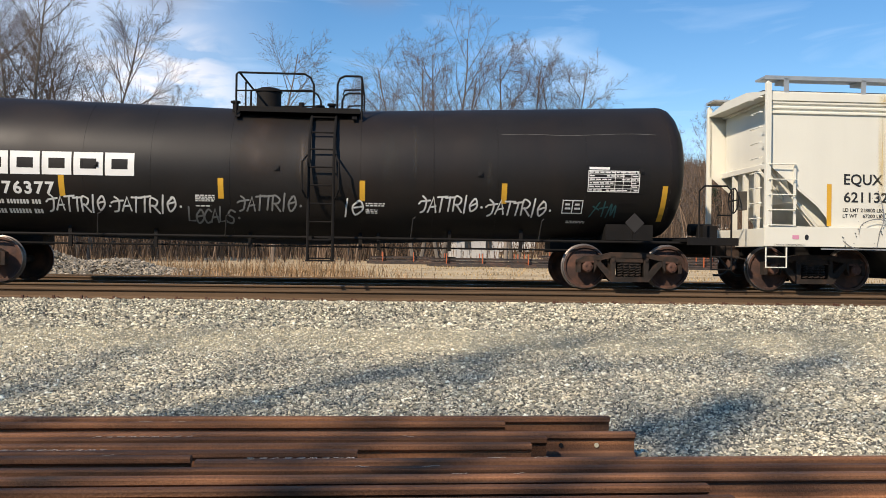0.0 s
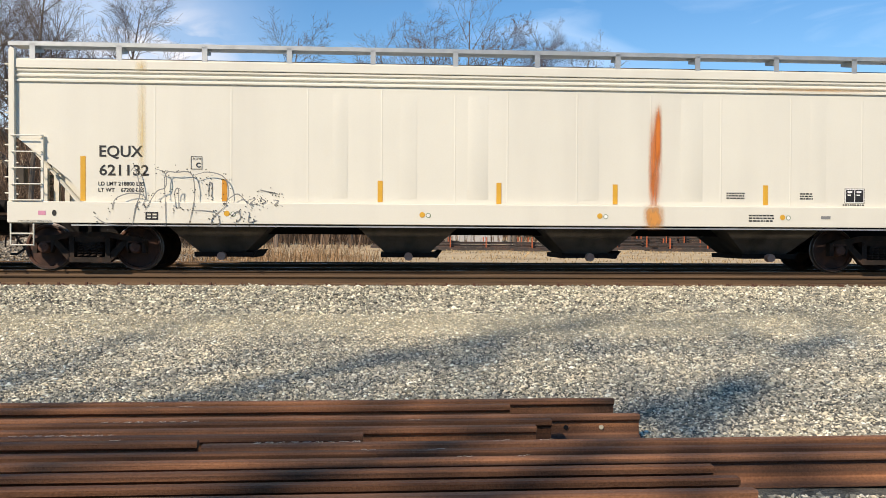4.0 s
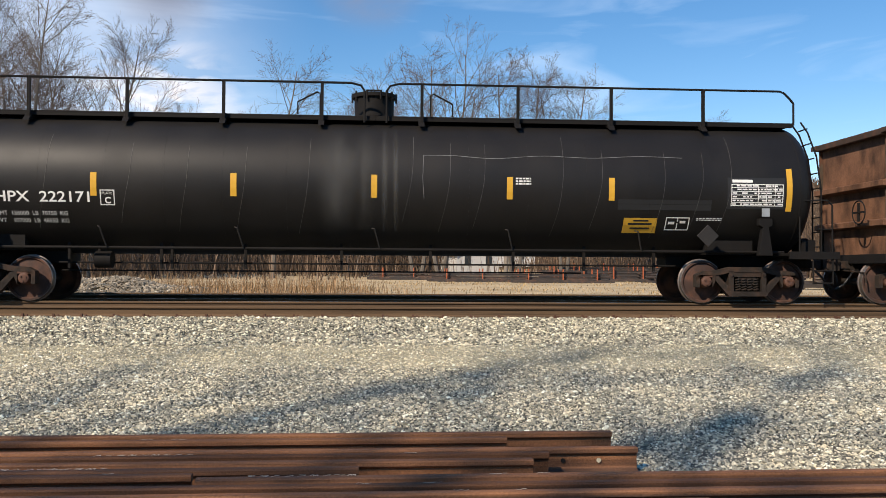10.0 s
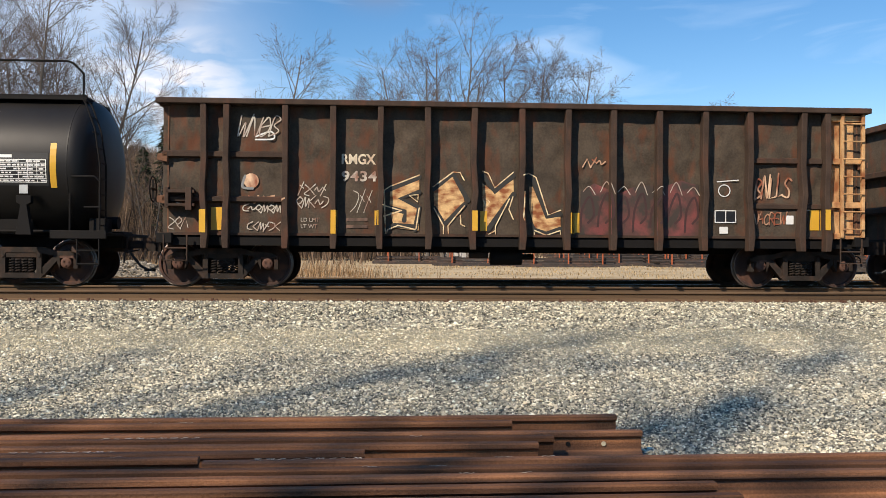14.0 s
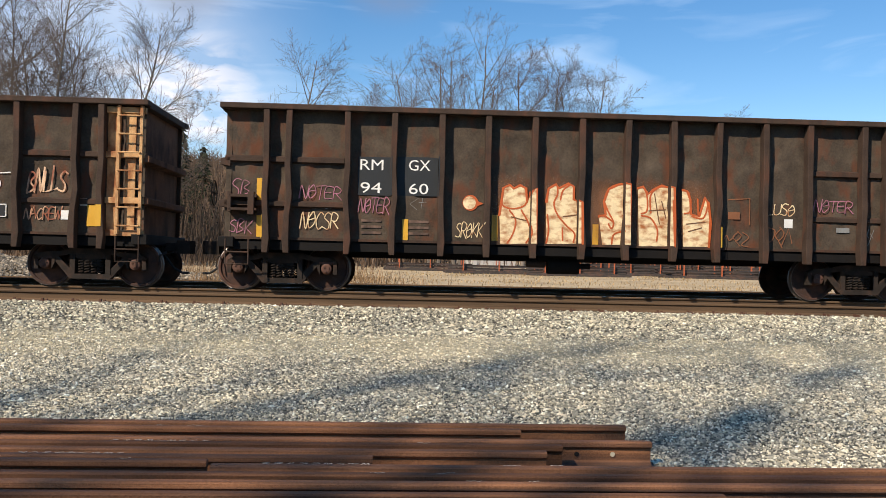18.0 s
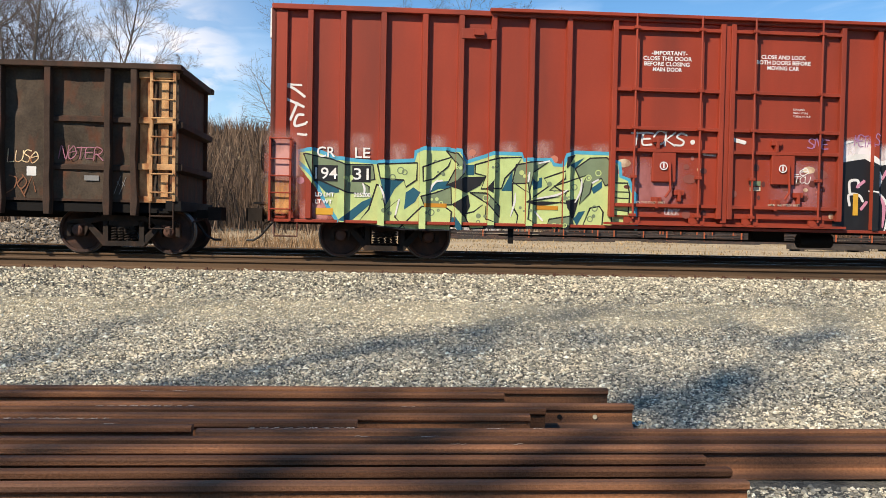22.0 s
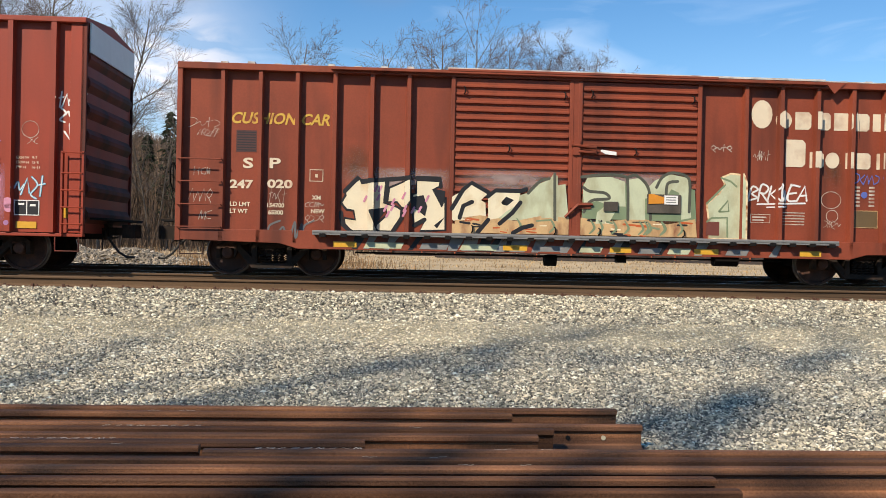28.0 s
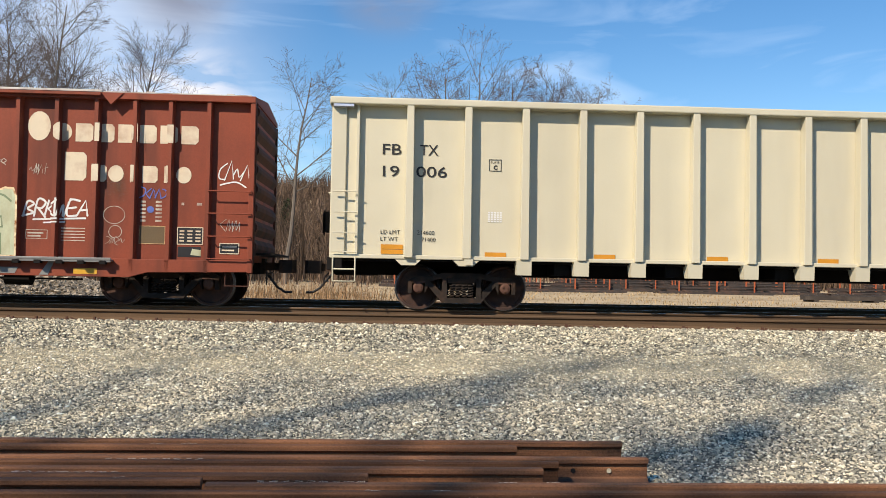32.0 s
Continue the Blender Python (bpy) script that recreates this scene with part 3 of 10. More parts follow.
P_GREEN = paint_mat("pale green spray paint", (0.52, 0.64, 0.25))
P_SAGE = paint_mat("grey-green spray paint", (0.19, 0.25, 0.14))
P_TEAL = paint_mat("dark teal spray paint", (0.012, 0.10, 0.15))
P_CYAN = paint_mat("light blue spray paint", (0.07, 0.38, 0.55))
P_PINK = paint_mat("pink spray paint", (0.62, 0.26, 0.36))
P_LILAC = paint_mat("lilac spray paint", (0.38, 0.18, 0.34))
P_MINT = mat("faded green-white paint", (0.50, 0.54, 0.36), 0.6, 0, 0.12, 3, 40, 0.04, (0.30, 0.26, 0.14), 0.7, 3.0, 0.5)
P_TAN = mat("tan and rust paint", (0.55, 0.36, 0.17), 0.65, 0, 0.18, 4, 40, 0.06, (0.22, 0.07, 0.03), 0.9, 4.0, 0.5, dirt_lo=0.46)
P_ORANGE = paint_mat("orange decal", (0.62, 0.24, 0.02))
P_BLUE = paint_mat("blue marker paint", (0.10, 0.14, 0.42))
P_GREY = paint_mat("grey spray paint", (0.22, 0.22, 0.21))
P_FAINT = mat("faint old stencil paint", (0.17, 0.10, 0.07), 0.7, 0, 0.2, 6, 50, 0, (0.05, 0.03, 0.02), 0.9, 5.0, 0.6, dirt_lo=0.4)
P_FADE = mat("faded white lettering", (0.52, 0.46, 0.38), 0.65, 0, 0.15, 6, 50, 0, (0.24, 0.10, 0.06), 0.9, 5.0, 0.6, dirt_lo=0.45)
P_SIGN = mat("cream painted lettering", (0.68, 0.58, 0.42), 0.6, 0, 0.08, 4, 50, 0, (0.35, 0.16, 0.09), 0.5, 3.0)
P_GOLD = mat("worn yellow lettering", (0.60, 0.36, 0.05), 0.6, 0, 0.1, 4, 50, 0, (0.25, 0.07, 0.03), 0.8, 4.0, 1.0, dirt_lo=0.52)
P_CHALK = paint_mat("chalk", (0.66, 0.56, 0.44), 0.9)

P_STREAK = mat("pale drip streak", (0.085, 0.08, 0.072), 0.6, 0, 0.3, 6, 60, 0)
# ---- ground, tracks ----
ZR = 0.775            # rail head of both tracks
TRACK_Y, FAR_Y = 18.66, 23.2
TRACK_TURN = -0.765   # the line of the tracks against the x axis, degrees


def ease(a, b, t):
    t = min(max((t - a) / (b - a), 0.0), 1.0)
    return t * t * (3 - 2 * t)


def ground_z(x, y):
    """Height of the land: a gravel yard, the raised track bed, a strip of rough ground, and a wooded rise far off."""
    pts = [(-400, -0.3), (6.5, 0.0), (11.5, 0.33), (13.4, 0.40), (15.1, 0.575), (25.6, 0.575), (27.5, 0.28), (34, 0.42), (62, 0.62), (110, 1.2), (150, 4.5), (240, 22), (400, 36), (3000, 40)]
    z = pts[-1][1]
    for (a, za), (b, zb) in zip(pts, pts[1:]):
        if y <= b:
            z = za + (zb - za) * (y - a) / (b - a)
            break
    if 27 < y < 120:
        z += 0.05 * noise.noise((x * 0.15, y * 0.15, 0)) * min(1, (y - 27) / 3)
    if y > 110:
        z += (y - 110) * 0.035 * noise.noise((x * 0.006, y * 0.006, 3)) + ease(110, 260, y) * 5 * ease(0, 160, -x)
    if y < 14:
        z += 0.02 * noise.noise((x * 0.5, y * 0.5, 5))
    return z


def build_ground():
    xs = sorted(set([-3000, -1500, -700, -400, -250, 250, 400, 700, 1500, 3000] + list(range(-200, 201, 12)) + [i * 0.6 for i in range(-24, 30)]))
    ys = sorted(set([-400, -150, -60, -30, -15, -8, -4, 0, 3] + [4 + 0.4 * i for i in range(57)] + [27, 27.5, 28.5, 30, 32, 34] + list(range(36, 66, 3))
                    + list(range(66, 130, 8)) + list(range(130, 420, 15)) + [450, 550, 700, 1000, 1500, 3000]))
    g = Geo()
    g.v = [(x, y, ground_z(x, y)) for y in ys for x in xs]
    n = len(xs)
    for j in range(len(ys) - 1):
        for i in range(n - 1):
            g.f.append((j * n + i, j * n + i + 1, (j + 1) * n + i + 1, (j + 1) * n + i))
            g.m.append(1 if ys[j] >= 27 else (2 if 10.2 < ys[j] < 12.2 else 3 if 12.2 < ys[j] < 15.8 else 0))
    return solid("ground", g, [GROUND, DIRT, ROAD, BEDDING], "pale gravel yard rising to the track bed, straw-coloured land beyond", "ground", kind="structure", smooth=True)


build_ground()


def rail_outline(h=0.186, base=0.152, head=0.076):
    """Half-round-cornered cross-section of a flat-bottomed rail, (y, z), base at z 0."""
    b, d, w = base / 2, head / 2, 0.009
    return [(-b, 0), (b, 0), (b, 0.011), (0.03, 0.026), (w, 0.045), (w, h - 0.055), (0.018, h - 0.046), (d, h - 0.036), (d, h - 0.010), (d - 0.012, h),
            (-d + 0.012, h), (-d, h - 0.010), (-d, h - 0.036), (-0.018, h - 0.046), (-w, h - 0.055), (-w, 0.045), (-0.03, 0.026), (-b, 0.011)]


def rail_geo(x0, x1, y, z, bright=True, tilt=0.0, h=0.186, drift=0.0):
    g = Geo()
    o = rail_outline(h)
    if tilt:
        c, s = math.cos(radians(tilt)), math.sin(radians(tilt))
        o = [(a * c - b * s, a * s + b * c) for a, b in o]
    n = len(o)
    v = [(x0, y + a, z + b) for a, b in o] + [(x1, y + drift + a, z + b) for a, b in o]
    f = [(i, (i + 1) % n, n + (i + 1) % n, n + i) for i in range(n)] + [tuple(reversed(range(n))), tuple(range(n, 2 * n))]
    g.add(v, f)
    if bright:
        g.m[9] = 1
    return g


def build_track(yc, name, label, ties=True):
    t = thing(name, label, "railway track", pose(0, 0, 0, 0, 0, TRACK_TURN), kind="structure")
    for dy in (-0.755, 0.755):
        part("rail", rail_geo(-70, 90, yc + dy, ZR - 0.186), [RAILSIDE, RAILTOP], t, "brown steel rail with a bright worn head", smooth=True)
    tie = Geo().box(-0.115, 0.115, -1.3, 1.3, -0.17, 0).mesh("tie", TIE)
    plate = Geo().box(-0.09, 0.09, -0.19, 0.19, 0, 0.014).box(-0.03, -0.01, -0.10, -0.075, 0.01, 0.05).box(0.01, 0.03, 0.075, 0.10, 0.01, 0.05).mesh("tie_plate", SPIKE)
    for i in range(-28, 36) if ties else ():
        k = part("tie", tie, None, t, at=pose(i * 0.52, yc, ZR - 0.197))
        for dy in (-0.755, 0.755):
            part("tie_plate", plate, None, k, at=pose(0, dy, 0))
    return t


build_track(TRACK_Y, "track_near", "near railway track on pale ballast, brown rails with worn heads")
build_track(FAR_Y, "track_far", "second railway track behind the train in its shade", ties=False)

# a long welded rail laid out on the edge of the ballast on its plates
ribbon = thing("spare_rail", "long rusty brown rail laid along the ballast shoulder on plates", "rail", pose(0, 0, 0, 0, 0, TRACK_TURN))
part("rail", rail_geo(-40, 60, 15.55, ZR - 0.186), [RAILSIDE, RAILSIDE], ribbon, smooth=True)
_clip = Geo().box(-0.10, 0.10, -0.16, -0.06, -0.02, 0.012).box(-0.055, -0.02, -0.13, -0.085, 0.0, 0.055).box(0.015, 0.05, -0.12, -0.08, 0.0, 0.04).mesh("rail_clip", SPIKE)
for _i in range(-22, 32):
    part("rail_clip", _clip, None, ribbon, at=pose(_i * 0.52 + 0.03 * math.sin(_i * 7.1), 15.55, ZR - 0.186, 0, 0, 8 * math.sin(_i * 3.3)))

# ---- loose rails stacked in the foreground ----
# distance from the camera, left end, right end, lean
STACK = [(6.66, -5.2, 1.86, 0), (6.49, -5.0, 1.01, 0), (6.32, -5.4, 1.84, 88), (6.12, -5.1, 1.90, 0), (5.95, -5.3, 1.22, 0), (5.74, -5.0, 1.07, 0),
         (5.57, -5.2, -0.085, 0), (5.42, -5.3, -1.10, 0), (5.29, -1.05, 5.2, 0), (5.12, -5.0, 5.3, 0), (4.92, -5.2, 5.0, 0),
         (4.67, -5.0, 1.87, 0), (4.46, -5.2, 1.93, 0), (4.24, -5.2, 1.92, 0)]


def build_stack():
    for i, (y, x0, x1, tilt) in enumerate(STACK):
        r = thing("loose_rail", "rusty brown steel rail lying in a row on gravel", "rail", group="rails lying side by side")
        me = rail_geo(x0, x1, y, ground_z(0, y) + 0.004 * (i % 3), True, tilt, 0.183, 0.01 * math.sin(i * 2.3))
        part("rail_body", me, [RUST, RUST], r, smooth=True)
        if abs(y - 6.12) < 0.01:
            for x in (1.36, 1.62):
                part("bolt_hole", Geo().cyl((x, y - 0.0135, 0.09), (x, y - 0.0095, 0.09), 0.017, seg=14), HOLE if x < 1.5 else STONE, r, "bolt hole through the web", smooth=False)
        rnd = random.Random(500 + i)
        z = ground_z(0, y) + 0.1855 + 0.004 * (i % 3)
        for k in range(rnd.randint(0, 2)):
            x = rnd.uniform(max(x0, -2.6), min(x1, 1.6) - 0.4)
            ob = Paint().stroke([(x + 0.022 * q, rnd.uniform(-0.014, 0.014)) for q in range(rnd.randint(3, 6))], 0.006, 0, 0).build("chalk_mark", [P_CHALK], r, 0)
            ob.matrix_basis = pose(0, y, z, -90) if not tilt else pose(0, y - 0.1, ground_z(0, y) + 0.135, -90)
        if i in (6, 4, 8):
            for k in range(9):
                x = (-2.3, -1.85, -0.75)[(6, 4, 8).index(i)] + 0.075 * k
                ob = Paint().scrawl(x, -0.018, x + 0.05, 0.018, 0, 0.008, 700 + 9 * i + k, 1, 0).build("chalk_letter", [P_CHALK], r, 0, "white chalk scribble")
                ob.matrix_basis = pose(0, y, z + 0.002, -90)


build_stack()

# ---- trees ----
def tree_geo(seed, height, trunk_r, stems=1, spread=0.35, levels=4, first=0.25, min_r=0.012, dense=1.0):
    """A bare tree: trunk parting into upright leaders, side limbs and fine twigs. Material 0 is bark, 1 twig."""
    rnd, g = random.Random(seed), Geo()

    def limb(p, d, length, r, level, lift):
        segs = 8 if level == 0 else (6 if level == 1 else 4 if level == 2 else 3)
        pts, rr = [p.copy()], [r]
        for i in range(segs):
            wob = (0.04, 0.07, 0.10, 0.11, 0.11)[min(level, 4)]
            d = (d + Vector((rnd.gauss(0, wob), rnd.gauss(0, wob), rnd.gauss(0, wob * 0.6) + lift))).normalized()
            p = p + d * (length / segs)
            pts.append(p.copy())
            rr.append(max(r * (1 - 0.85 * (i + 1) / segs), min_r * 0.6))
        seg = 7 if level == 0 else (5 if level == 1 else 3)
        ring, o = [], None
        for i, q in enumerate(pts):
            dd = (pts[min(i + 1, segs)] - pts[max(i - 1, 0)]).normalized()
            o = dd.orthogonal().normalized() if o is None else (o - dd * o.dot(dd)).normalized()
            b = dd.cross(o)
            ring += [tuple(q + (o * math.cos(6.2832 * k / seg) + b * math.sin(6.2832 * k / seg)) * rr[i]) for k in range(seg)]
        f = [(i * seg + k, i * seg + (k + 1) % seg, (i + 1) * seg + (k + 1) % seg, (i + 1) * seg + k) for i in range(segs) for k in range(seg)]
        g.add(ring, f, 0 if level < 2 else 1)
        if level >= levels:
            return
        n = int((19, 13, 9, 4)[min(level, 3)] * dense * rnd.uniform(0.8, 1.2) + 0.5)
        for j in range(n):
            u = (first + (0.97 - first) * (j + rnd.random()) / n) if level == 0 else 0.12 + 0.84 * (j + rnd.random()) / n
            k = min(int(u * segs), segs - 1)
            q = pts[k].lerp(pts[k + 1], u * segs - k)
            axis = (pts[k + 1] - pts[k]).normalized()
            side = axis.orthogonal().normalized()
            side.rotate(Matrix.Rotation(rnd.uniform(0, 6.283), 3, axis))
            a = rnd.uniform(0.5, 0.98) * (0.72 + spread)
            nd = (axis * math.cos(a) + side * math.sin(a)).normalized()
            if level == 0:
                nl = height * (0.17 + 0.24 * (1 - (u - first) / (1 - first)) ** 0.8) * rnd.uniform(0.8, 1.15)
            else:
                nl = length * rnd.uniform(0.34, 0.58) * (1.15 - 0.62 * u)
            limb(q, nd, nl, max(rr[k] * (0.5 if level == 0 else 0.55), min_r), level + 1, 0.03 if level == 0 else 0.012)

    for s in range(stems):
        a = 6.283 * s / stems + rnd.uniform(0, 1)
        out = 0.0 if stems == 1 else 0.2
        lean = Vector((math.cos(a) * out + rnd.gauss(0, 0.03), math.sin(a) * out * 0.6, 1)).normalized()
        limb(Vector((0.25 * math.cos(a) * (stems > 1), 0.2 * math.sin(a) * (stems > 1), -0.3)), lean, height * (1.0 if s == 0 else rnd.uniform(0.78, 0.97)), trunk_r * (1 if stems == 1 else 0.8), 0, 0.015)
    return g


def plant_tree(az, dist, top_el, seed, label, stems=1, spread=0.35, levels=4, trunk=0.2, first=0.3, dense=0.93, lean=0.0):
    """A bare tree in the direction az (degrees left of straight ahead) whose crown's tip is seen at top_el degrees."""
    x, y = -dist * math.sin(radians(az)), dist * math.cos(radians(az))
    z = ground_z(x, y)
    h = 1.45 + dist * math.tan(radians(top_el)) - z
    g = tree_geo(seed, h, trunk, stems, spread, levels, first, dense=dense)
    zs = max(v[2] for v in g.v)
    t = thing("tree", label, "tree", pose(x, y, z, 0, lean, 0), group="bare trees beyond the tracks")
    bark, twig = Geo(), Geo()
    k = h / zs
    for gi, dst in ((0, bark), (1, twig)):
        used = {}
        for f, m in zip(g.f, g.m):
            if m == gi:
                nf = []
                for i in f:
                    if i not in used:
                        used[i] = len(dst.v)
                        v = g.v[i]
                        dst.v.append((v[0] * k, v[1] * k, v[2] * k))
                    nf.append(used[i])
                dst.f.append(tuple(nf))
                dst.m.append(0)
    quick("trunk", bark, BARK, t)
    quick("crown", twig, TWIG, t)
    return t


def quick(name, g, material, parent, at=None):
    """A large mesh with no clean-up."""
    me = bpy.data.meshes.new(name)
    me.from_pydata(g.v, [], g.f)
    me.materials.append(material)
    ob = new(name, me)
    ob.parent = parent
    if at is not None:
        ob.matrix_basis = at
    return ob


plant_tree(21.6, 66, 18.5, 11, "tall bare tree with a forked crown", 2, 0.25, 3, 0.30, 0.3)
plant_tree(25.4, 62, 19.3, 12, "tall bare tree with many upright twigs", 2, 0.25, 3, 0.30, 0.3)
plant_tree(23.6, 74, 16.7, 23, "bare tree with a narrow crown", 1, 0.25, 3, 0.26)
plant_tree(18.0, 70, 15.7, 13, "bare tree with an upright crown", 2, 0.2, 3, 0.26)
plant_tree(14.6, 84, 10.9, 14, "small bare tree with a round crown", 2, 0.4, 3, 0.14)
plant_tree(6.6, 68, 15.0, 15, "slender bare tree with an open crown", 1, 0.35, 3, 0.22, 0.42, 0.8)
plant_tree(1.4, 74, 12.1, 16, "thin pale bare tree", 2, 0.25, 3, 0.12, 0.4, 0.8)
plant_tree(-4.5, 64, 17.0, 17, "tall bare tree with several stems", 3, 0.25, 3, 0.27, dense=0.68)
plant_tree(-2.9, 66, 15.7, 18, "tall bare tree with spreading limbs", 2, 0.3, 3, 0.25, dense=0.75)
plant_tree(-9.3, 66, 15.1, 29, "bare tree with a broad crown", 2, 0.3, 3, 0.24)
plant_tree(-12.6, 68, 14.4, 20, "bare leaning tree with fine twigs", 2, 0.35, 3, 0.22, lean=6)
plant_tree(-20.6, 90, 10.2, 21, "distant bare tree with a wide crown", 2, 0.4, 3, 0.16)
# ---- running gear ----
R_WHEEL = 0.457
CARS, WHEELSETS = [], []
SHARED = {}


def shared(key, make):
    if key not in SHARED:
        SHARED[key] = make()
    return SHARED[key]


def wheel_mesh():
    prof = [(-0.072, 0.11), (-0.070, 0.20), (-0.045, 0.30), (-0.03, 0.385), (-0.068, 0.400), (-0.070, 0.445), (-0.066, R_WHEEL - 0.002), (0.035, R_WHEEL + 0.002), (0.045, 0.482), (0.065, 0.482), (0.07, 0.40), (0.02, 0.385), (0.0, 0.30), (0.05, 0.20), (0.06, 0.11)]
    g = Geo().revolve(prof, "y", seg=40)
    seg = 40
    for i in range(len(prof) - 1):
        if 5 <= i <= 7:
            for k in range(seg):
                g.m[i * seg + k] = 1
    return g.mesh("wheel", [WHEEL, TREAD], True)


def side_frame_mesh():
    g = Geo()
    y0, y1 = -0.09, 0.09
    g.prism([(-1.10, 0.50), (-1.10, 0.60), (-0.96, 0.675), (-0.62, 0.70), (-0.38, 0.765), (0.38, 0.765), (0.62, 0.70), (0.96, 0.675), (1.10, 0.60), (1.10, 0.50),
             (0.92, 0.575), (0.60, 0.60), (0.36, 0.655), (-0.36, 0.655), (-0.60, 0.60), (-0.92, 0.575)], y0, y1)
    for s in (-1, 1):
        g.prism([(s * 0.66, 0.62), (s * 0.78, 0.60), (s * 0.40, 0.155), (s * 0.30, 0.165), (s * 0.30, 0.26)], y0 * 0.8, y1 * 0.8)
        g.prism([(s * 0.30, 0.24), (s * 0.40, 0.24), (s * 0.40, 0.68), (s * 0.30, 0.68)], y0, y1)
        g.prism([(s * 1.10, 0.34), (s * 1.10, 0.55), (s * 1.05, 0.60), (s * 1.02, 0.56), (s * 1.02, 0.34)], y0, y1)
        g.prism([(s * 0.755, 0.34), (s * 0.755, 0.60), (s * 0.69, 0.60), (s * 0.70, 0.46)], y0, y1)
        g.cyl((s * 0.35, -0.11, 0.60), (s * 0.35, 0.1, 0.60), 0.035, seg=8)
    g.prism([(-0.40, 0.155), (0.40, 0.155), (0.44, 0.21), (0.40, 0.255), (-0.40, 0.255), (-0.44, 0.21)], y0 * 1.1, y1)
    g.box(-0.29, 0.29, -0.075, 0.075, 0.56, 0.65)
    return g.mesh("side_frame", CAST)


def coil_mesh():
    pts = [(0.052 * math.cos(a * 0.7854), 0.052 * math.sin(a * 0.7854), 0.005 + 0.29 * a / 44) for a in range(45)]
    return Geo().tube(pts, 0.016, 5).mesh("spring", CAST, True)


def cap_mesh():
    g = Geo().revolve([(-0.10, 0.05), (-0.10, 0.085), (-0.085, 0.105), (-0.02, 0.108), (0.05, 0.125), (0.09, 0.125)], "y", seg=20)
    for k in range(3):
        a = 2.094 * k + 0.4
        g.cyl((0.055 * math.cos(a), -0.118, 0.055 * math.sin(a)), (0.055 * math.cos(a), -0.09, 0.055 * math.sin(a)), 0.018, seg=6)
    g.box(-0.15, 0.15, -0.05, 0.09, 0.09, 0.14)
    return g.mesh("bearing", BEARING, True)


def wheelset_row(car, x, r0):
    ax = part("axle", shared("axle", lambda: Geo().cyl((0, -1.0, 0), (0, 1.0, 0), 0.085, seg=14).mesh("axle", CAST, True)), None, car, at=pose(x, 0, R_WHEEL))
    ax.name = "wheelset"
    for s in (-1, 1):
        part("wheel", shared("wheel", wheel_mesh), None, ax, at=pose(0, s * 0.765, 0, 0, 0, 0 if s < 0 else 180))
    WHEELSETS.append((ax, x, r0))


def truck(car, xc):
    for i, dx in enumerate((-0.889, 0.889)):
        wheelset_row(car, xc + dx, 37.0 * i + 11.0 * xc)
    for s in (-1, 1):
        fr = part("side_frame", shared("side_frame", side_frame_mesh), None, car, at=pose(xc, s * 1.0, 0, 0, 0, 0 if s < 0 else 180))
        for dx in (-0.19, -0.065, 0.065, 0.19):
            part("spring", shared("coil", coil_mesh), None, fr, at=pose(dx, -0.03, 0.255))
        for dx in (-0.889, 0.889):
            part("bearing", shared("cap", cap_mesh), None, fr, "rust-brown bearing cap", at=pose(dx, -0.04, R_WHEEL))
    g = Geo().box(-0.2, 0.2, -1.05, 1.05, 0.42, 0.60).box(-0.24, 0.24, -0.6, 0.6, 0.58, 0.74)
    for s in (-1, 1):
        g.box(s * 0.42 - 0.03, s * 0.42 + 0.03, -0.95, 0.95, 0.36, 0.44)
        g.box(s * 0.44 - 0.05, s * 0.44 + 0.05, -0.80, -0.70, 0.30, 0.52).box(s * 0.44 - 0.05, s * 0.44 + 0.05, 0.70, 0.80, 0.30, 0.52)
    part("bolster", g, CAST, car, at=pose(xc, 0, 0))


def coupler(car, x, s):
    """Knuckle coupler, draft gear and hanging air hose at the car's end, s the outward sign."""
    g = Geo().box(min(x - s * 0.9, x), max(x - s * 0.9, x), -0.17, 0.17, 0.68, 1.0).box(min(x, x + s * 0.42), max(x, x + s * 0.42), -0.075, 0.075, 0.75, 0.92)
    g.prism([(x + s * 0.30, -0.17), (x + s * 0.58, -0.20), (x + s * 0.66, -0.08), (x + s * 0.52, 0.0), (x + s * 0.62, 0.12), (x + s * 0.52, 0.20), (x + s * 0.30, 0.15)], 0.70, 0.98, "z")
    g.cyl((x + s * 0.15, -0.9, 0.66), (x + s * 0.15, 0.1, 0.72), 0.016, seg=6)
    g.tube([(x + s * 0.15, -0.9, 0.66), (x + s * 0.17, -0.98, 0.6), (x + s * 0.17, -1.0, 0.45)], 0.016, 6)
    part("coupler", g, CAST, car, "grimy knuckle coupler")
    h = Geo().tube([(x + s * 0.05, -0.28, 0.70), (x + s * 0.16, -0.34, 0.58), (x + s * 0.3, -0.34, 0.40), (x + s * 0.46, -0.3, 0.30), (x + s * 0.6, -0.26, 0.30)], 0.026, 8)
    part("air_hose", h, MARK_K, car, "black rubber brake hose")


def on_line(s):
    """The pose of a car that stands s metres along the near track."""
    a = radians(TRACK_TURN)
    return pose(s * math.cos(a), TRACK_Y + s * math.sin(a), ZR, 0, 0, TRACK_TURN)


def car_root(name, label, s0):
    c = thing(name, label, "freight car", group="cars of the freight train")
    c.matrix_basis = on_line(s0)
    CARS.append((c, s0))
    return c


# ---- tank cars ----
PLACARD = mat("grey placard metal", (0.03, 0.026, 0.023), 0.6, 0.3)

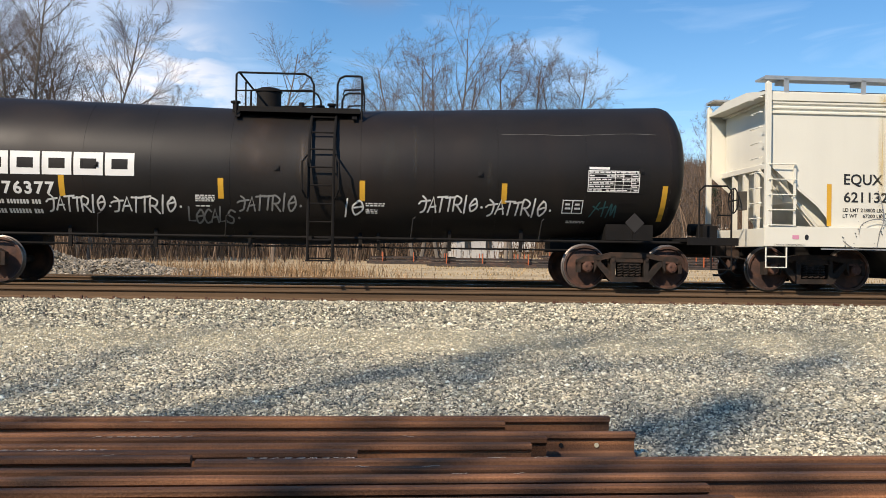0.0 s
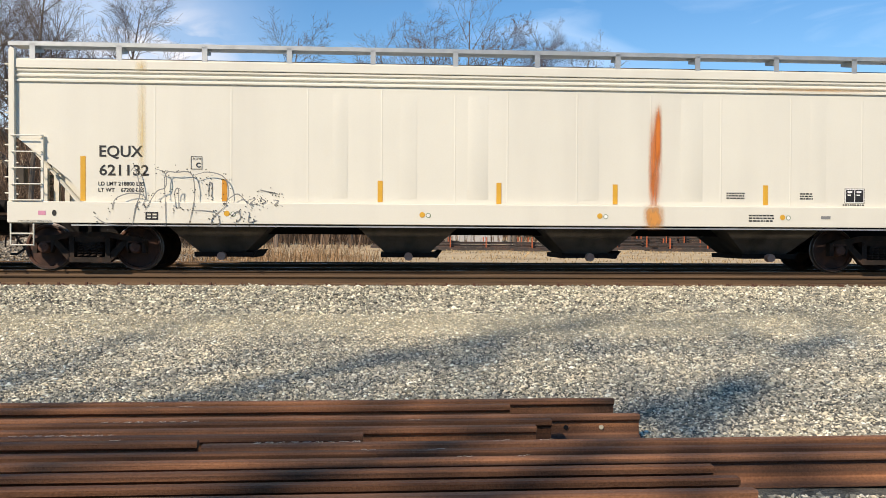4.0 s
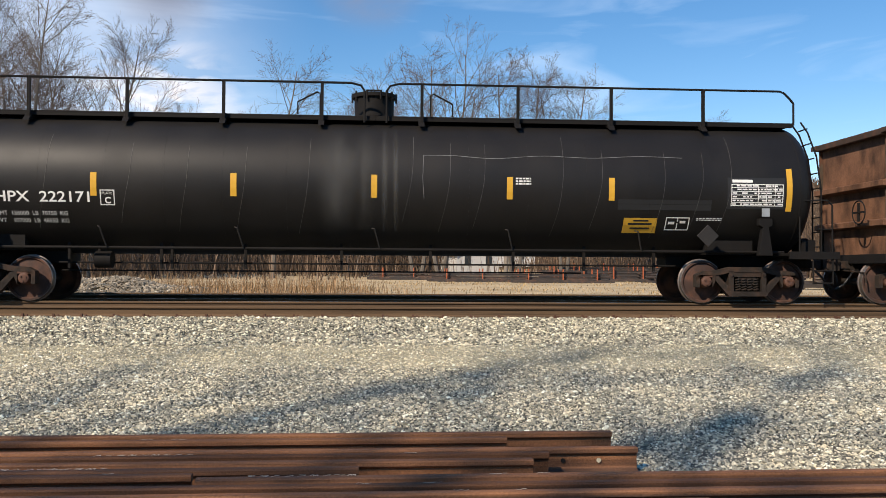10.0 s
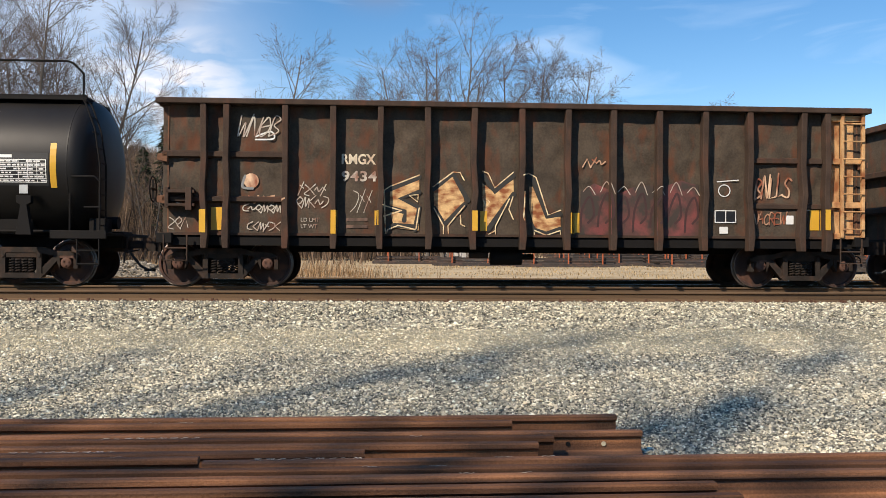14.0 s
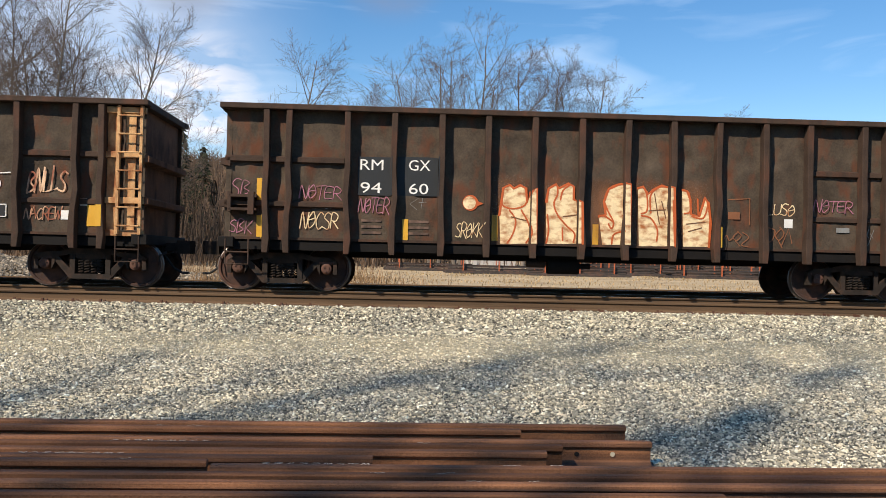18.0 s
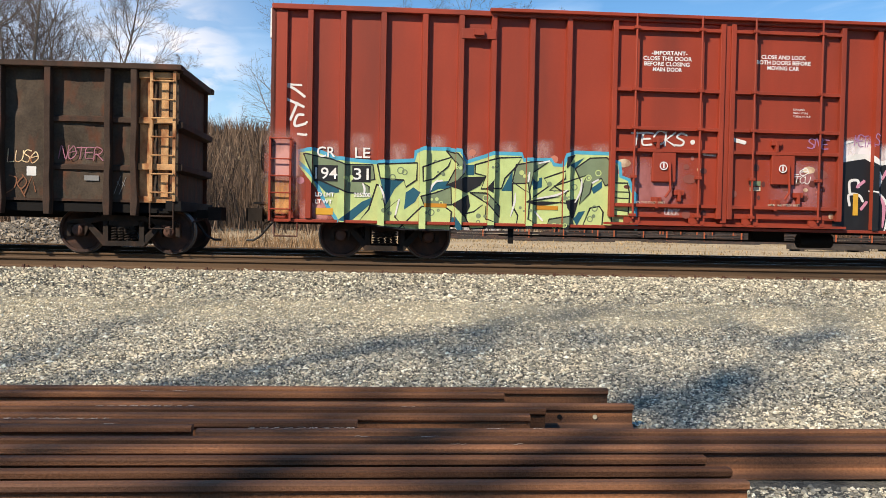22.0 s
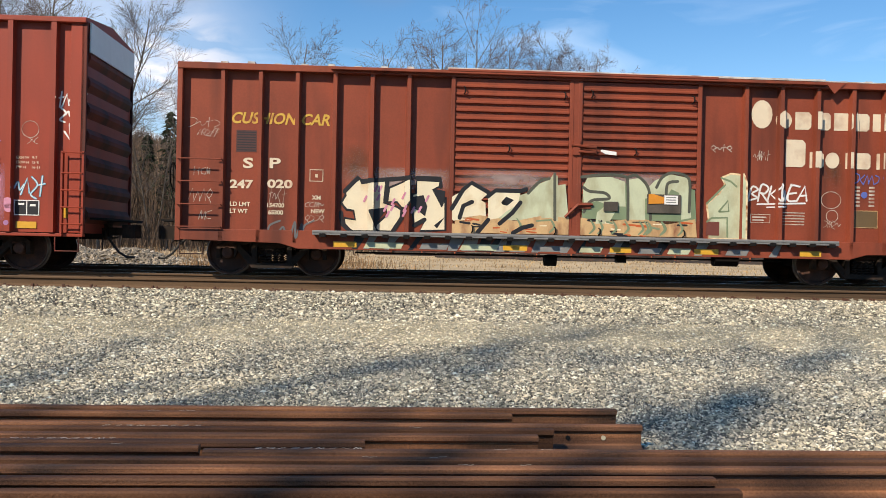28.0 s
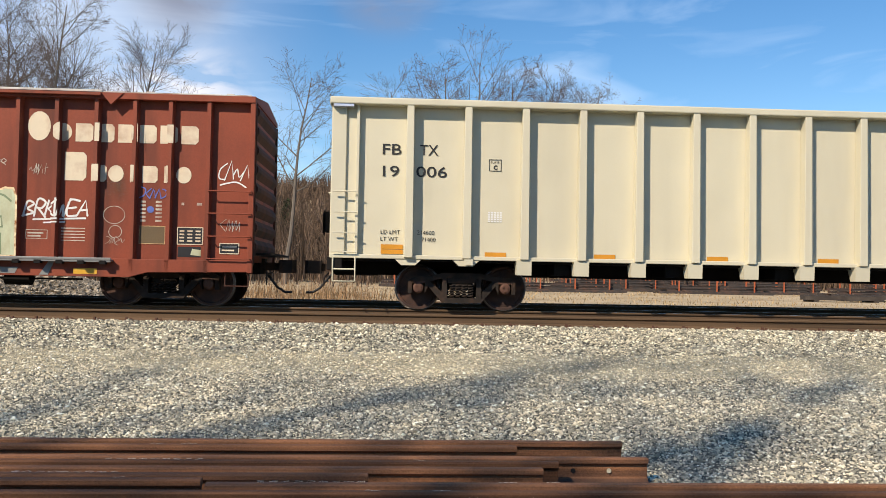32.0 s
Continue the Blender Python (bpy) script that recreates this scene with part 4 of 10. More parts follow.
def tank_shell(car, half, zc, r, material, head=0.5):
    """A round tank along x with dished heads; a tank with a sag is bent at the middle."""
    prof = [(-half + head * (1 - math.sin(a) ** 0.8), r * math.cos(a) ** 0.8) for a in [math.radians(d) for d in (88, 78, 65, 52, 40, 28, 16, 7, 0)]]
    prof += [(x, r) for x in np.linspace(-half + head, half - head, 15)[1:-1]]
    prof += [(-a, b) for a, b in reversed(prof[:9])]
    g = Geo().revolve(prof, "x", (0, 0, 0), 72)
    g.v = [(x, y, z + height_at(zc, x)) for x, y, z in g.v]
    return part("tank", g, material, car, smooth=True)


def seam(car, x, zc, r, material, w=0.012, up=0.004):
    return part("weld_seam", Geo().revolve([(x - w, r - 0.01), (x - w * 0.6, r + up), (x + w * 0.6, r + up), (x + w, r - 0.01)], "x", (0, 0, height_at(zc, x)), 64), material, car, smooth=True)


def stub_end(c, s, x_in, x_out, zc, r):
    """Sill, bolster saddle, end platform and step at one end of a tank car."""
    a, b = sorted((s * x_in, s * x_out))
    part("stub_sill", Geo().box(a, b, -0.33, 0.33, 0.76, 1.10), IRON, c, bevel=0.015)
    xt = s * (x_out - 2.1)
    part("saddle", Geo().prism([(-0.95, 1.02), (0.95, 1.02), (0.95, 1.35), (0.6, 1.16), (-0.6, 1.16), (-0.95, 1.35)], xt - 0.5, xt + 0.5, "x"), IRON, c)
    p0, p1 = sorted((s * (x_out - 1.05), s * (x_out + 0.02)))
    part("end_platform", Geo().box(p0, p1, -1.48, 1.48, 1.0, 1.06).box(p0, p1, -1.5, -1.44, 0.93, 1.09), IRON, c, bevel=0.008)
    g = Geo()
    xs = s * (x_out - 0.12)
    for dx in (0, -0.42 * s):
        g.tube([(xs + dx, -1.47, 1.0), (xs + dx, -1.47, 0.42)], 0.017, 6)
    for z in (0.44, 0.70):
        g.tube([(xs, -1.47, z), (xs - 0.42 * s, -1.47, z)], 0.017, 6)
    part("sill_step", g, IRON, c)
    g = Geo()
    g.tube([(xs, -1.45, 1.06), (xs, -1.45, 2.05), (xs - 0.10 * s, -1.45, 2.15), (xs - 0.55 * s, -1.40, 2.15), (xs - 0.62 * s, -1.3, 2.05), (xs - 0.62 * s, -1.3, 1.1)], 0.02, 6)
    g.tube([(xs, -1.45, 1.55), (xs - 0.3 * s, -1.45, 1.55)], 0.017, 6)
    part("end_handrail", g, IRON, c)
    g = Geo().box(min(s * (x_out - 0.5), s * (x_out - 0.2)), max(s * (x_out - 0.5), s * (x_out - 0.2)), -0.9, -0.45, 1.06, 1.35)
    g.cyl((s * (x_out - 0.6), -0.3, 1.28), (s * (x_out - 0.1), -0.3, 1.28), 0.13, seg=14)
    part("brake_gear", g, IRON, c, smooth=True)


def placard(c, x, y, z, w=0.26):
    part("placard_post", Geo().box(x - 0.03, x + 0.03, y + 0.01, y + 0.05, 1.02, z - w * 0.5).box(x - 0.1, x + 0.1, y, y + 0.06, z - w * 0.95, z - w * 0.7), IRON, c)
    d = w * 0.95
    part("placard", Geo().prism([(x, z - d), (x + d, z), (x, z + d), (x - d, z)], y - 0.012, y + 0.004), PLACARD, c, "grey diamond placard holder", bevel=0.004)


def capacity_table(p, x0, z0, x1, z1, seed):
    """A white ruled table of unreadable print: material 0 white, 1 black."""
    rnd = random.Random(seed)
    p.frame_box(x0, z0, x1, z1, 0.016, 0, 1)
    n, h = 6, (z1 - z0) / 6
    for i in range(1, n):
        p.box(x0, z0 + i * h - 0.006, x1, z0 + i * h + 0.006, 0, 1)
    for fx in (0.52, 0.68, 0.84):
        p.box(x0 + fx * (x1 - x0) - 0.006, z0, x0 + fx * (x1 - x0) + 0.006, z1, 0, 1)
    for i in range(n):
        x = x0 + 0.03
        while x < x1 - 0.05:
            l = rnd.uniform(0.04, 0.12)
            if rnd.random() < 0.8:
                p.box(x, z0 + i * h + 0.025, min(x + l, x1 - 0.02), z0 + (i + 1) * h - 0.022, 0, 1)
            x += l + 0.022


def tank_one():
    s0, zc, r, half = -1.52, tank_sag, 1.42, 8.08
    c = car_root("tank_car", "black tank car with white lettering, worn paint and pale spray tags", s0)
    T = (zc, r)
    tank_shell(c, half, zc, r, TANK_WORN)
    for x in (-6.9, -4.16, -2.86, -1.33, 1.25, 2.72, 4.02, 5.82):
        seam(c, x, zc, r, TANK_WORN)
    seam(c, half - 0.5, zc, r, TANK_WORN, 0.02, 0.006)
    for s in (-1, 1):
        stub_end(c, s, 5.3, 8.95, zc, r)
        coupler(c, s * 8.95, s)
        truck(c, s * 6.83)
    # pipe and hangers along the bottom
    part("train_pipe", Geo().tube([(-8.2, -1.02, 0.98), (8.2, -1.02, 0.98)], 0.028, 8), IRON, c)
    part("brake_rod", Geo().tube([(-6.0, -0.55, 0.80), (6.0, -0.55, 0.80)], 0.02, 6), IRON, c)
    for x in (-4.6, -2.9, -1.0, 1.25, 1.62, 3.1, 4.6):
        part("pipe_hanger", Geo().box(x - 0.035, x + 0.035, -0.75, -0.68, 0.74, 1.25), IRON, c)
    for x in (-3.9, -1.4, 2.32, 4.95):
        part("jacket_drain", Geo().tube([(x + 0.05, -1.20, 1.42), (x, -1.24, 1.38), (x - 0.04, -1.10, 0.98)], 0.014, 6), PLACARD, c)
    # top platform, railing and dome
    part("platform", Geo().box(-1.25, 1.22, -0.95, 0.95, 3.56, 3.60).box(-1.25, 1.22, -0.97, -0.93, 3.52, 3.63), IRON, c, bevel=0.006)
    for x in (-1.26, 1.1):
        part("platform_bracket", Geo().prism([(-1.02, 3.40), (-0.80, 3.56), (0.80, 3.56), (1.02, 3.40), (0.7, 3.48), (-0.7, 3.48)], x - 0.05, x + 0.05, "x"), IRON, c)

    def rail(pts, r=0.022):
        part("railing", Geo().tube(pts, r, 8), IRON, c)
    for y in (-0.95, 0.95):
        rail([(-1.29, y, 3.40), (-1.29, y, 4.27), (-1.25, y, 4.31), (0.08, y, 4.31), (0.20, y, 4.24), (0.27, y, 4.1), (0.27, y, 3.56)])
        rail([(-1.29, y, 3.94), (0.24, y, 3.98)], 0.017)
        rail([(0.75, y, 3.56), (0.75, y, 4.12), (0.80, y, 4.24), (0.90, y, 4.29), (1.22, y, 4.29), (1.25, y, 4.25), (1.25, y, 3.40)])
        rail([(0.86, y, 3.9), (0.90, y, 4.0), (1.25, y, 4.02)], 0.017)
    rail([(-1.22, -0.95, 4.30), (-1.22, 0.95, 4.30)])
    rail([(1.24, -0.95, 4.28), (1.24, 0.95, 4.28)])
    rail([(-1.10, -0.95, 4.12), (-1.10, -0.95, 3.60)], 0.017)
    part("dome", Geo().revolve([(3.55, 0.34), (3.64, 0.34), (3.65, 0.26), (4.07, 0.26), (4.08, 0.285), (4.13, 0.285), (4.17, 0.2)], "z", (-0.76, 0, 0), 28), IRON, c, smooth=True)
    for k, (x, y) in enumerate(((0.35, -0.3), (0.5, 0.2), (0.2, 0.1), (-0.05, -0.2), (0.62, -0.55), (-1.36, -0.6))):
        part("valve", Geo().cyl((x, y, 3.56), (x, y, 3.76 + 0.03 * (k % 4)), 0.06, seg=10).cyl((x, y, 3.74), (x, y, 3.78), 0.10, seg=10), IRON, c, smooth=True)
    # side ladder, bowed over the tank
    def bow(z, out=0.10):
        h = min(abs(z - 2.27), r - 0.05)
        return -math.sqrt(r * r - h * h) - out
    for x in (0.24, 0.73):
        pts = [(x, bow(z, 0.12), z) for z in (3.60, 3.46, 3.3, 3.05, 2.7, 2.27)] + [(x, -1.55, 1.9), (x, -1.55, 0.52)]
        part("ladder_rail", Geo().tube(pts, 0.03, 6), IRON, c)
    for i in range(9):
        z = 3.44 - 0.36 * i
        y = bow(z, 0.12) if z > 2.27 else -1.55
        part("ladder_rung", Geo().tube([(0.24, y, z), (0.73, y, z)], 0.017, 6), IRON, c)
    part("ladder_step", Geo().box(0.2, 0.77, -1.60, -1.50, 0.50, 0.53), IRON, c)
    for x in (0.29, 0.68):
        part("ladder_bracket", Geo().box(x - 0.03, x + 0.03, -1.58, -1.0, 0.92, 1.0), IRON, c)
    for xa, xb in ((0.20, 0.13), (0.77, 0.84)):
        part("ladder_guard", Geo().tube([(xa, bow(2.7, 0.12), 2.6), (xb, -1.70, 2.45), (xb, -1.70, 1.9), (xa, -1.58, 1.75)], 0.02, 6), IRON, c)
    # reflectors
    p = Paint()
    for x, z0, z1 in ((-4.62, 1.72, 2.12), (-1.55, 1.72, 2.12), (1.24, 1.72, 2.12), (4.10, 1.72, 2.12), (7.42, 1.42, 2.13)):
        p.box(x, z0, x + 0.11, z1, 0, 1)
    p.build("reflector_strip", [MARK_Y], c, 0, tank=T)
    for x, z in ((-3.9, 2.34), (-0.40, 2.34), (3.66, 2.30), (6.96, 2.42)):
        part("lift_lug", Geo().box(x - 0.05, x + 0.05, -1.44, -1.37, z - 0.05, z + 0.05).cyl((x, -1.46, z), (x, -1.39, z), 0.03, seg=8), TANK_WORN, c)
    # maker's name as plain block shapes, the car number and small print
    p = Paint()
    for i in range(6):
        x = -6.72 + i * 0.6
        p.frame_box(x, 2.125, x + 0.56, 2.575, 0.125, 0, 1)
    p.build("name_block", [MARK_W], c, 0, "white block shape of the maker's name", tank=T)
    part("lettering", round_tank(letters("76377", 0.23, MARK_W, bold=0.010, space=1.2, width=1.0), -5.70, 1.76, zc, r), None, c)
    p = Paint()
    rnd = random.Random(4)
    for z in (1.56, 1.38):
        for x0, l in ((-5.95, 0.2), (-5.66, 0.4), (-5.18, 0.14)):
            k = x0
            while k < x0 + l:
                p.box(k, z, k + 0.045, z + 0.085, 0, 1)
                k += 0.062
    for x0, x1, z0, z1, n in ((-2.0, -1.62, 1.66, 1.80, 4), (-2.0, -1.7, 1.56, 1.60, 1), (1.36, 1.75, 1.62, 1.70, 2), (1.36, 1.6, 1.48, 1.57, 3), (5.50, 5.9, 1.36, 1.42, 2)):
        h = (z1 - z0) / n
        for i in range(n):
            x = x0
            while x < x1:
                l = rnd.uniform(0.03, 0.09)
                p.box(x, z0 + i * h, min(x + l, x1), z0 + (i + 0.65) * h, 0, 1)
                x += l + 0.02
    p.frame_box(5.37, 1.545, 5.80, 1.82, 0.022, 0, 1).box(5.57, 1.56, 5.595, 1.80, 0, 1)
    for x in (5.43, 5.63):
        p.box(x, 1.63, x + 0.12, 1.67, 0, 1).box(x, 1.71, x + 0.10, 1.75, 0, 1)
    capacity_table(p, 5.86, 1.99, 6.93, 2.42, 3)
    p.box(5.88, 2.44, 6.3, 2.49, 0, 1)
    p.build("stencil_print", [MARK_W, MARK_K], c, 0, "white table and rows of small print", tank=T)
    Paint().box(5.80, 1.96, 7.15, 2.52, 0, 0).box(6.55, 1.42, 6.95, 1.76, 0, 0).build("paint_patch", [TANK_BLACK], c, 0, tank=T)
    # spray tags
    p = Paint()
    for i, (x, z, w, m) in enumerate(((-4.86, 1.44, 1.10, 0), (-3.60, 1.45, 1.22, 0), (-1.13, 1.50, 1.12, 1), (0.88, 1.45, 0.45, 0), (2.48, 1.54, 1.15, 0), (3.85, 1.50, 1.20, 0), (-2.17, 1.25, 0.92, 1))):
        p.tag('LOCALS' if i == 6 else ('IO' if w < 0.6 else 'JATTRIO'), x, z, x + w, z + 0.28, m, 0.046, 2, 40 + i)
        p.disc(x + w + 0.08, z + 0.1, 0.026, m, 2, 8)
    p.build("spray_tag", [P_WHITE, P_GREY], c, 0, "white sprayed scrawl", tank=T)
    p = Paint().scrawl(5.98, 1.5, 6.5, 1.75, 0, 0.04, 77, 3, 2)
    p.build("spray_tag", [mat("dull teal spray", (0.02, 0.09, 0.095), 0.5)], c, 0, "dull teal sprayed scrawl", tank=T)
    placard(c, 6.80, -1.50, 1.36, 0.21)
    for i, (x, w, h, col, st) in enumerate(((-0.75, 1.5, 1.7, (0.030, 0.017, 0.011), 0.8), (1.85, 0.5, 1.3, (0.04, 0.036, 0.032), 0.4), (2.35, 0.12, 1.5, (0.05, 0.045, 0.04), 0.4), (0.1, 0.3, 1.2, (0.06, 0.045, 0.035), 0.8), (3.85, 0.2, 0.7, (0.05, 0.045, 0.04), 0.4))):
        stain("rust_stain", c, x, 2.75 - (1.6 - h) / 2, -1.42, w, h, col, i * 3.1, st, tank=T)
    p = Paint().stroke([(4.1, 3.13), (4.7, 3.15), (5.5, 3.14), (6.7, 3.20), (7.3, 3.19)], 0.010, 0, 1)
    p.build("scratch", [P_STREAK], c, 0, tank=T)
    return c


def tank_two():
    s0, zc, r, half = 37.385, 2.41, 1.44, 9.28
    c = car_root("tank_car", "clean black tank car with a full-length top walkway and railing", s0)
    T = (zc, r)
    tank_shell(c, half, zc, r, TANK_BLACK)
    for x in (-7.6, -6.55, -5.3, -4.15, -3.0, -1.75, -0.5, 0.7, 1.9, 3.1, 4.3, 5.6, 6.9):
        seam(c, x, zc, r, TANK_BLACK, 0.006, 0.002)
    for s in (-1, 1):
        seam(c, s * (half - 0.5), zc, r, TANK_BLACK, 0.02, 0.006)
        stub_end(c, s, 6.3, 9.55, zc, r)
        coupler(c, s * 9.6, s)
        truck(c, s * 7.79)
    part("train_pipe", Geo().tube([(-8.6, -1.02, 1.08), (8.6, -1.02, 1.08)], 0.03, 8), IRON, c)
    part("brake_rod", Geo().tube([(-6.4, -0.62, 0.78), (6.4, -0.62, 0.78)], 0.02, 6), IRON, c)
    part("brake_rod", Geo().tube([(-6.4, -0.45, 0.62), (4.4, -0.45, 0.62)], 0.016, 6), IRON, c)
    for x in (-6.16, -5.57, -4.33, -4.12, -2.64, -0.68, 1.16, 2.9, 4.4, 5.9):
        part("pipe_hanger", Geo().box(x - 0.025, x + 0.025, -0.75, -0.68, 0.66, 1.35), IRON, c)
    part("brake_cylinder", Geo().cyl((-5.62, -0.75, 0.84), (-5.3, -0.75, 0.84), 0.17, seg=16), IRON, c, smooth=True)
    for x in (-5.45, -2.76, -0.02, 2.70, 5.40):
        part("jacket_drain", Geo().tube([(x - 0.03, -1.14, 1.50), (x + 0.02, -1.2, 1.49), (x + 0.13, -1.06, 1.08)], 0.016, 6), PLACARD, c)
    # walkway and railing along the top
    for s in (-1, 1):
        a, b = sorted((s * 0.001, s * 8.92))
        part("walkway", Geo().box(a, b, -0.72, -0.30, 3.80, 3.83).box(a, b, -0.76, -0.72, 3.76, 3.86), IRON, c, bevel=0.005)
        part("walkway", Geo().box(a, b, 0.30, 0.72, 3.80, 3.83).box(a, b, 0.72, 0.76, 3.76, 3.86), IRON, c, bevel=0.005)
        part("top_rail", Geo().tube([(s * 8.9, -0.85, 3.8), (s * 8.9, -0.85, 4.26), (s * 8.86, -0.85, 4.32), (s * 8.70, -0.85, 4.48), (s * 8.6, -0.85, 4.52), (s * 0.5, -0.85, 4.52), (s * 0.30, -0.85, 4.47), (s * 0.23, -0.85, 4.36), (s * 0.23, -0.85, 3.7)], 0.024, 8), IRON, c)
    for x in (-6.97, -5.03, -3.1, -1.1, 0.96, 2.97, 4.95, 6.93):
        part("rail_post", Geo().box(x - 0.03, x + 0.03, -0.87, -0.81, 3.68, 4.52), IRON, c)
        part("walkway_bracket", Geo().prism([(-0.98, 3.62), (-0.76, 3.82), (0.76, 3.82), (0.98, 3.62), (0.7, 3.72), (-0.7, 3.72)], x - 0.07, x + 0.05, "x"), IRON, c)
    for s in (-1, 1):
        part("dome_rail", Geo().tube([(s * 1.6, -0.80, 3.86), (s * 1.6, -0.80, 4.12), (s * 1.2, -0.80, 4.33), (s * 1.14, -0.8, 4.28), (s * 1.14, -0.8, 3.86)], 0.018, 6), IRON, c)
    dome = part("dome", Geo().revolve([(3.72, 0.50), (3.93, 0.50), (3.95, 0.43), (4.02, 0.42), (4.34, 0.43), (4.35, 0.48), (4.43, 0.48), (4.47, 0.30)], "z", (-0.04, 0, 0), 30), IRON, c, smooth=True)
    for k in range(10):
        a = 0.628 * k
        part("lid_bolt", Geo().cyl((-0.04 + 0.47 * math.cos(a), 0.47 * math.sin(a), 4.27), (-0.04 + 0.47 * math.cos(a), 0.47 * math.sin(a), 4.47), 0.022, seg=6), IRON, dome)
    part("lid_handle", Geo().tube([(-0.24, -0.2, 4.43), (-0.2, -0.2, 4.51), (0.1, -0.2, 4.51), (0.14, -0.2, 4.43)], 0.018, 6), IRON, dome)
    # end ladders round the heads
    for s in (-1, 1):
        for y in (-0.75, -1.12):
            pts = [(s * 8.92, y, 3.82), (s * 9.06, y - 0.03, 3.6), (s * 9.24, y - 0.05, 3.1), (s * 9.34, y - 0.05, 2.4), (s * 9.34, y - 0.05, 1.06)]
            part("end_ladder_rail", Geo().tube(pts, 0.018, 6), IRON, c)
        for i in range(9):
            z = 3.68 - 0.31 * i
            x = s * (9.02 + 0.32 * min(1, (3.8 - z) / 1.4))
            part("end_ladder_rung", Geo().tube([(x, -0.78, z), (x, -1.16, z)], 0.014, 6), IRON, c)
    wheel = Geo().revolve([(-0.012, 0.235), (0.0, 0.25), (0.012, 0.235), (0.0, 0.225), (-0.012, 0.235)], "x", (0, 0, 0), 24)
    for k in range(5):
        a = 1.2566 * k
        wheel.tube([(0, 0, 0), (0, 0.23 * math.cos(a), 0.23 * math.sin(a))], 0.012, 5)
    part("brake_wheel", wheel, IRON, c, at=pose(-9.72, -0.95, 1.75, 0, 0, 60), smooth=True)
    part("brake_stand", Geo().box(-9.68, -9.5, -1.05, -0.6, 1.06, 1.9).tube([(-9.75, -1.35, 1.06), (-9.75, -1.35, 2.0), (-9.65, -1.3, 2.1), (-9.1, -1.25, 2.12)], 0.02, 6), IRON, c)
    # jacking brackets with white plates
    for x in (-7.80, 8.0):
        part("jack_post", Geo().prism([(x - 0.15, 1.0), (x + 0.15, 1.0), (x + 0.06, 1.58), (x + 0.14, 1.62), (x + 0.14, 1.76), (x - 0.14, 1.76), (x - 0.14, 1.62), (x - 0.06, 1.58)], -1.5, -1.36), IRON, c, bevel=0.008)
        part("white_plate", Geo().box(x - 0.08, x + 0.08, -1.50, -1.48, 1.80, 1.97), GALV, c, "small white plate")
    p = Paint()
    for x, z0, z1 in ((-5.54, 2.08, 2.54), (-2.84, 2.1, 2.56), (-0.07, 2.1, 2.56), (2.66, 2.1, 2.55), (4.75, 2.1, 2.56), (-8.70, 1.93, 2.80), (8.47, 1.92, 2.80)):
        p.box(x, z0, x + 0.12, z1, 0, 1)
    p.box(5.10, 1.46, 5.80, 1.76, 0, 1)
    p.build("reflector_strip", [MARK_Y], c, 0, tank=T)
    part("lettering", round_tank(letters("SHPX  222171", 0.205, MARK_W, bold=0.004, width=1.97), -7.53, 1.96, zc, r), None, c, "white car number")
    part("lettering", round_tank(letters("LD LMT  156000  LB  70750  KG", 0.08, MARK_W, width=1.52), -7.53, 1.70, zc, r), None, c)
    part("lettering", round_tank(letters("LT WT    107000  LB  48550  KG", 0.08, MARK_W, width=1.52), -7.53, 1.56, zc, r), None, c)
    part("lettering", round_tank(letters("PLATE", 0.05, MARK_W, width=0.2), -5.32, 2.11, zc, r), None, c)
    part("lettering", round_tank(letters("C", 0.12, MARK_W, bold=0.006), -5.27, 1.94, zc, r), None, c)
    part("lettering", round_tank(letters("2 INCH HF COMP SHOES", 0.05, MARK_W), -8.6, 1.02, zc, 1.55), None, c, at=pose(0, -1.0, 0))
    p = Paint()
    p.frame_box(-5.36, 1.90, -5.08, 2.20, 0.018, 0, 1)
    capacity_table(p, 7.30, 2.02, 8.40, 2.47, 9)
    p.box(7.32, 2.50, 7.75, 2.56, 0, 1)
    p.frame_box(5.98, 1.52, 6.48, 1.78, 0.02, 0, 1).box(6.22, 1.54, 6.24, 1.76, 0, 1).box(6.04, 1.64, 6.17, 1.69, 0, 1).box(6.28, 1.66, 6.40, 1.71, 0, 1)
    rnd = random.Random(8)
    for x0, x1, z0, z1, n in ((2.84, 3.15, 2.40, 2.56, 3), (6.62, 7.15, 1.72, 1.78, 2)):
        h = (z1 - z0) / n
        for i in range(n):
            x = x0
            while x < x1:
                l = rnd.uniform(0.03, 0.08)
                p.box(x, z0 + i * h, min(x + l, x1), z0 + (i + 0.6) * h, 0, 1)
                x += l + 0.018
    p.box(5.20, 1.62, 5.70, 1.66, 1, 2).box(5.25, 1.54, 5.66, 1.57, 1, 2).box(5.3, 1.69, 5.62, 1.72, 1, 2)
    p.build("stencil_print", [MARK_W, MARK_K], c, 0, "white table, boxes and rows of small print", tank=T)
    Paint().box(4.95, 1.92, 6.9, 2.13, 0, 0).box(7.22, 1.96, 8.44, 2.60, 0, 0).build("paint_patch", [MARK_K], c, 0, tank=T)
    p = Paint().stroke([(0.98, 2.98), (1.6, 2.98), (2.4, 2.93), (3.4, 3.0), (4.4, 2.97), (5.4, 3.02), (6.3, 3.0)], 0.007, 0, 1).stroke([(0.98, 2.98), (0.96, 2.5), (0.99, 2.1)], 0.006, 0, 1, False)
    p.build("chalk_line", [P_GREY], c, 0, "thin white scratch", tank=T)
    rnd = random.Random(44)
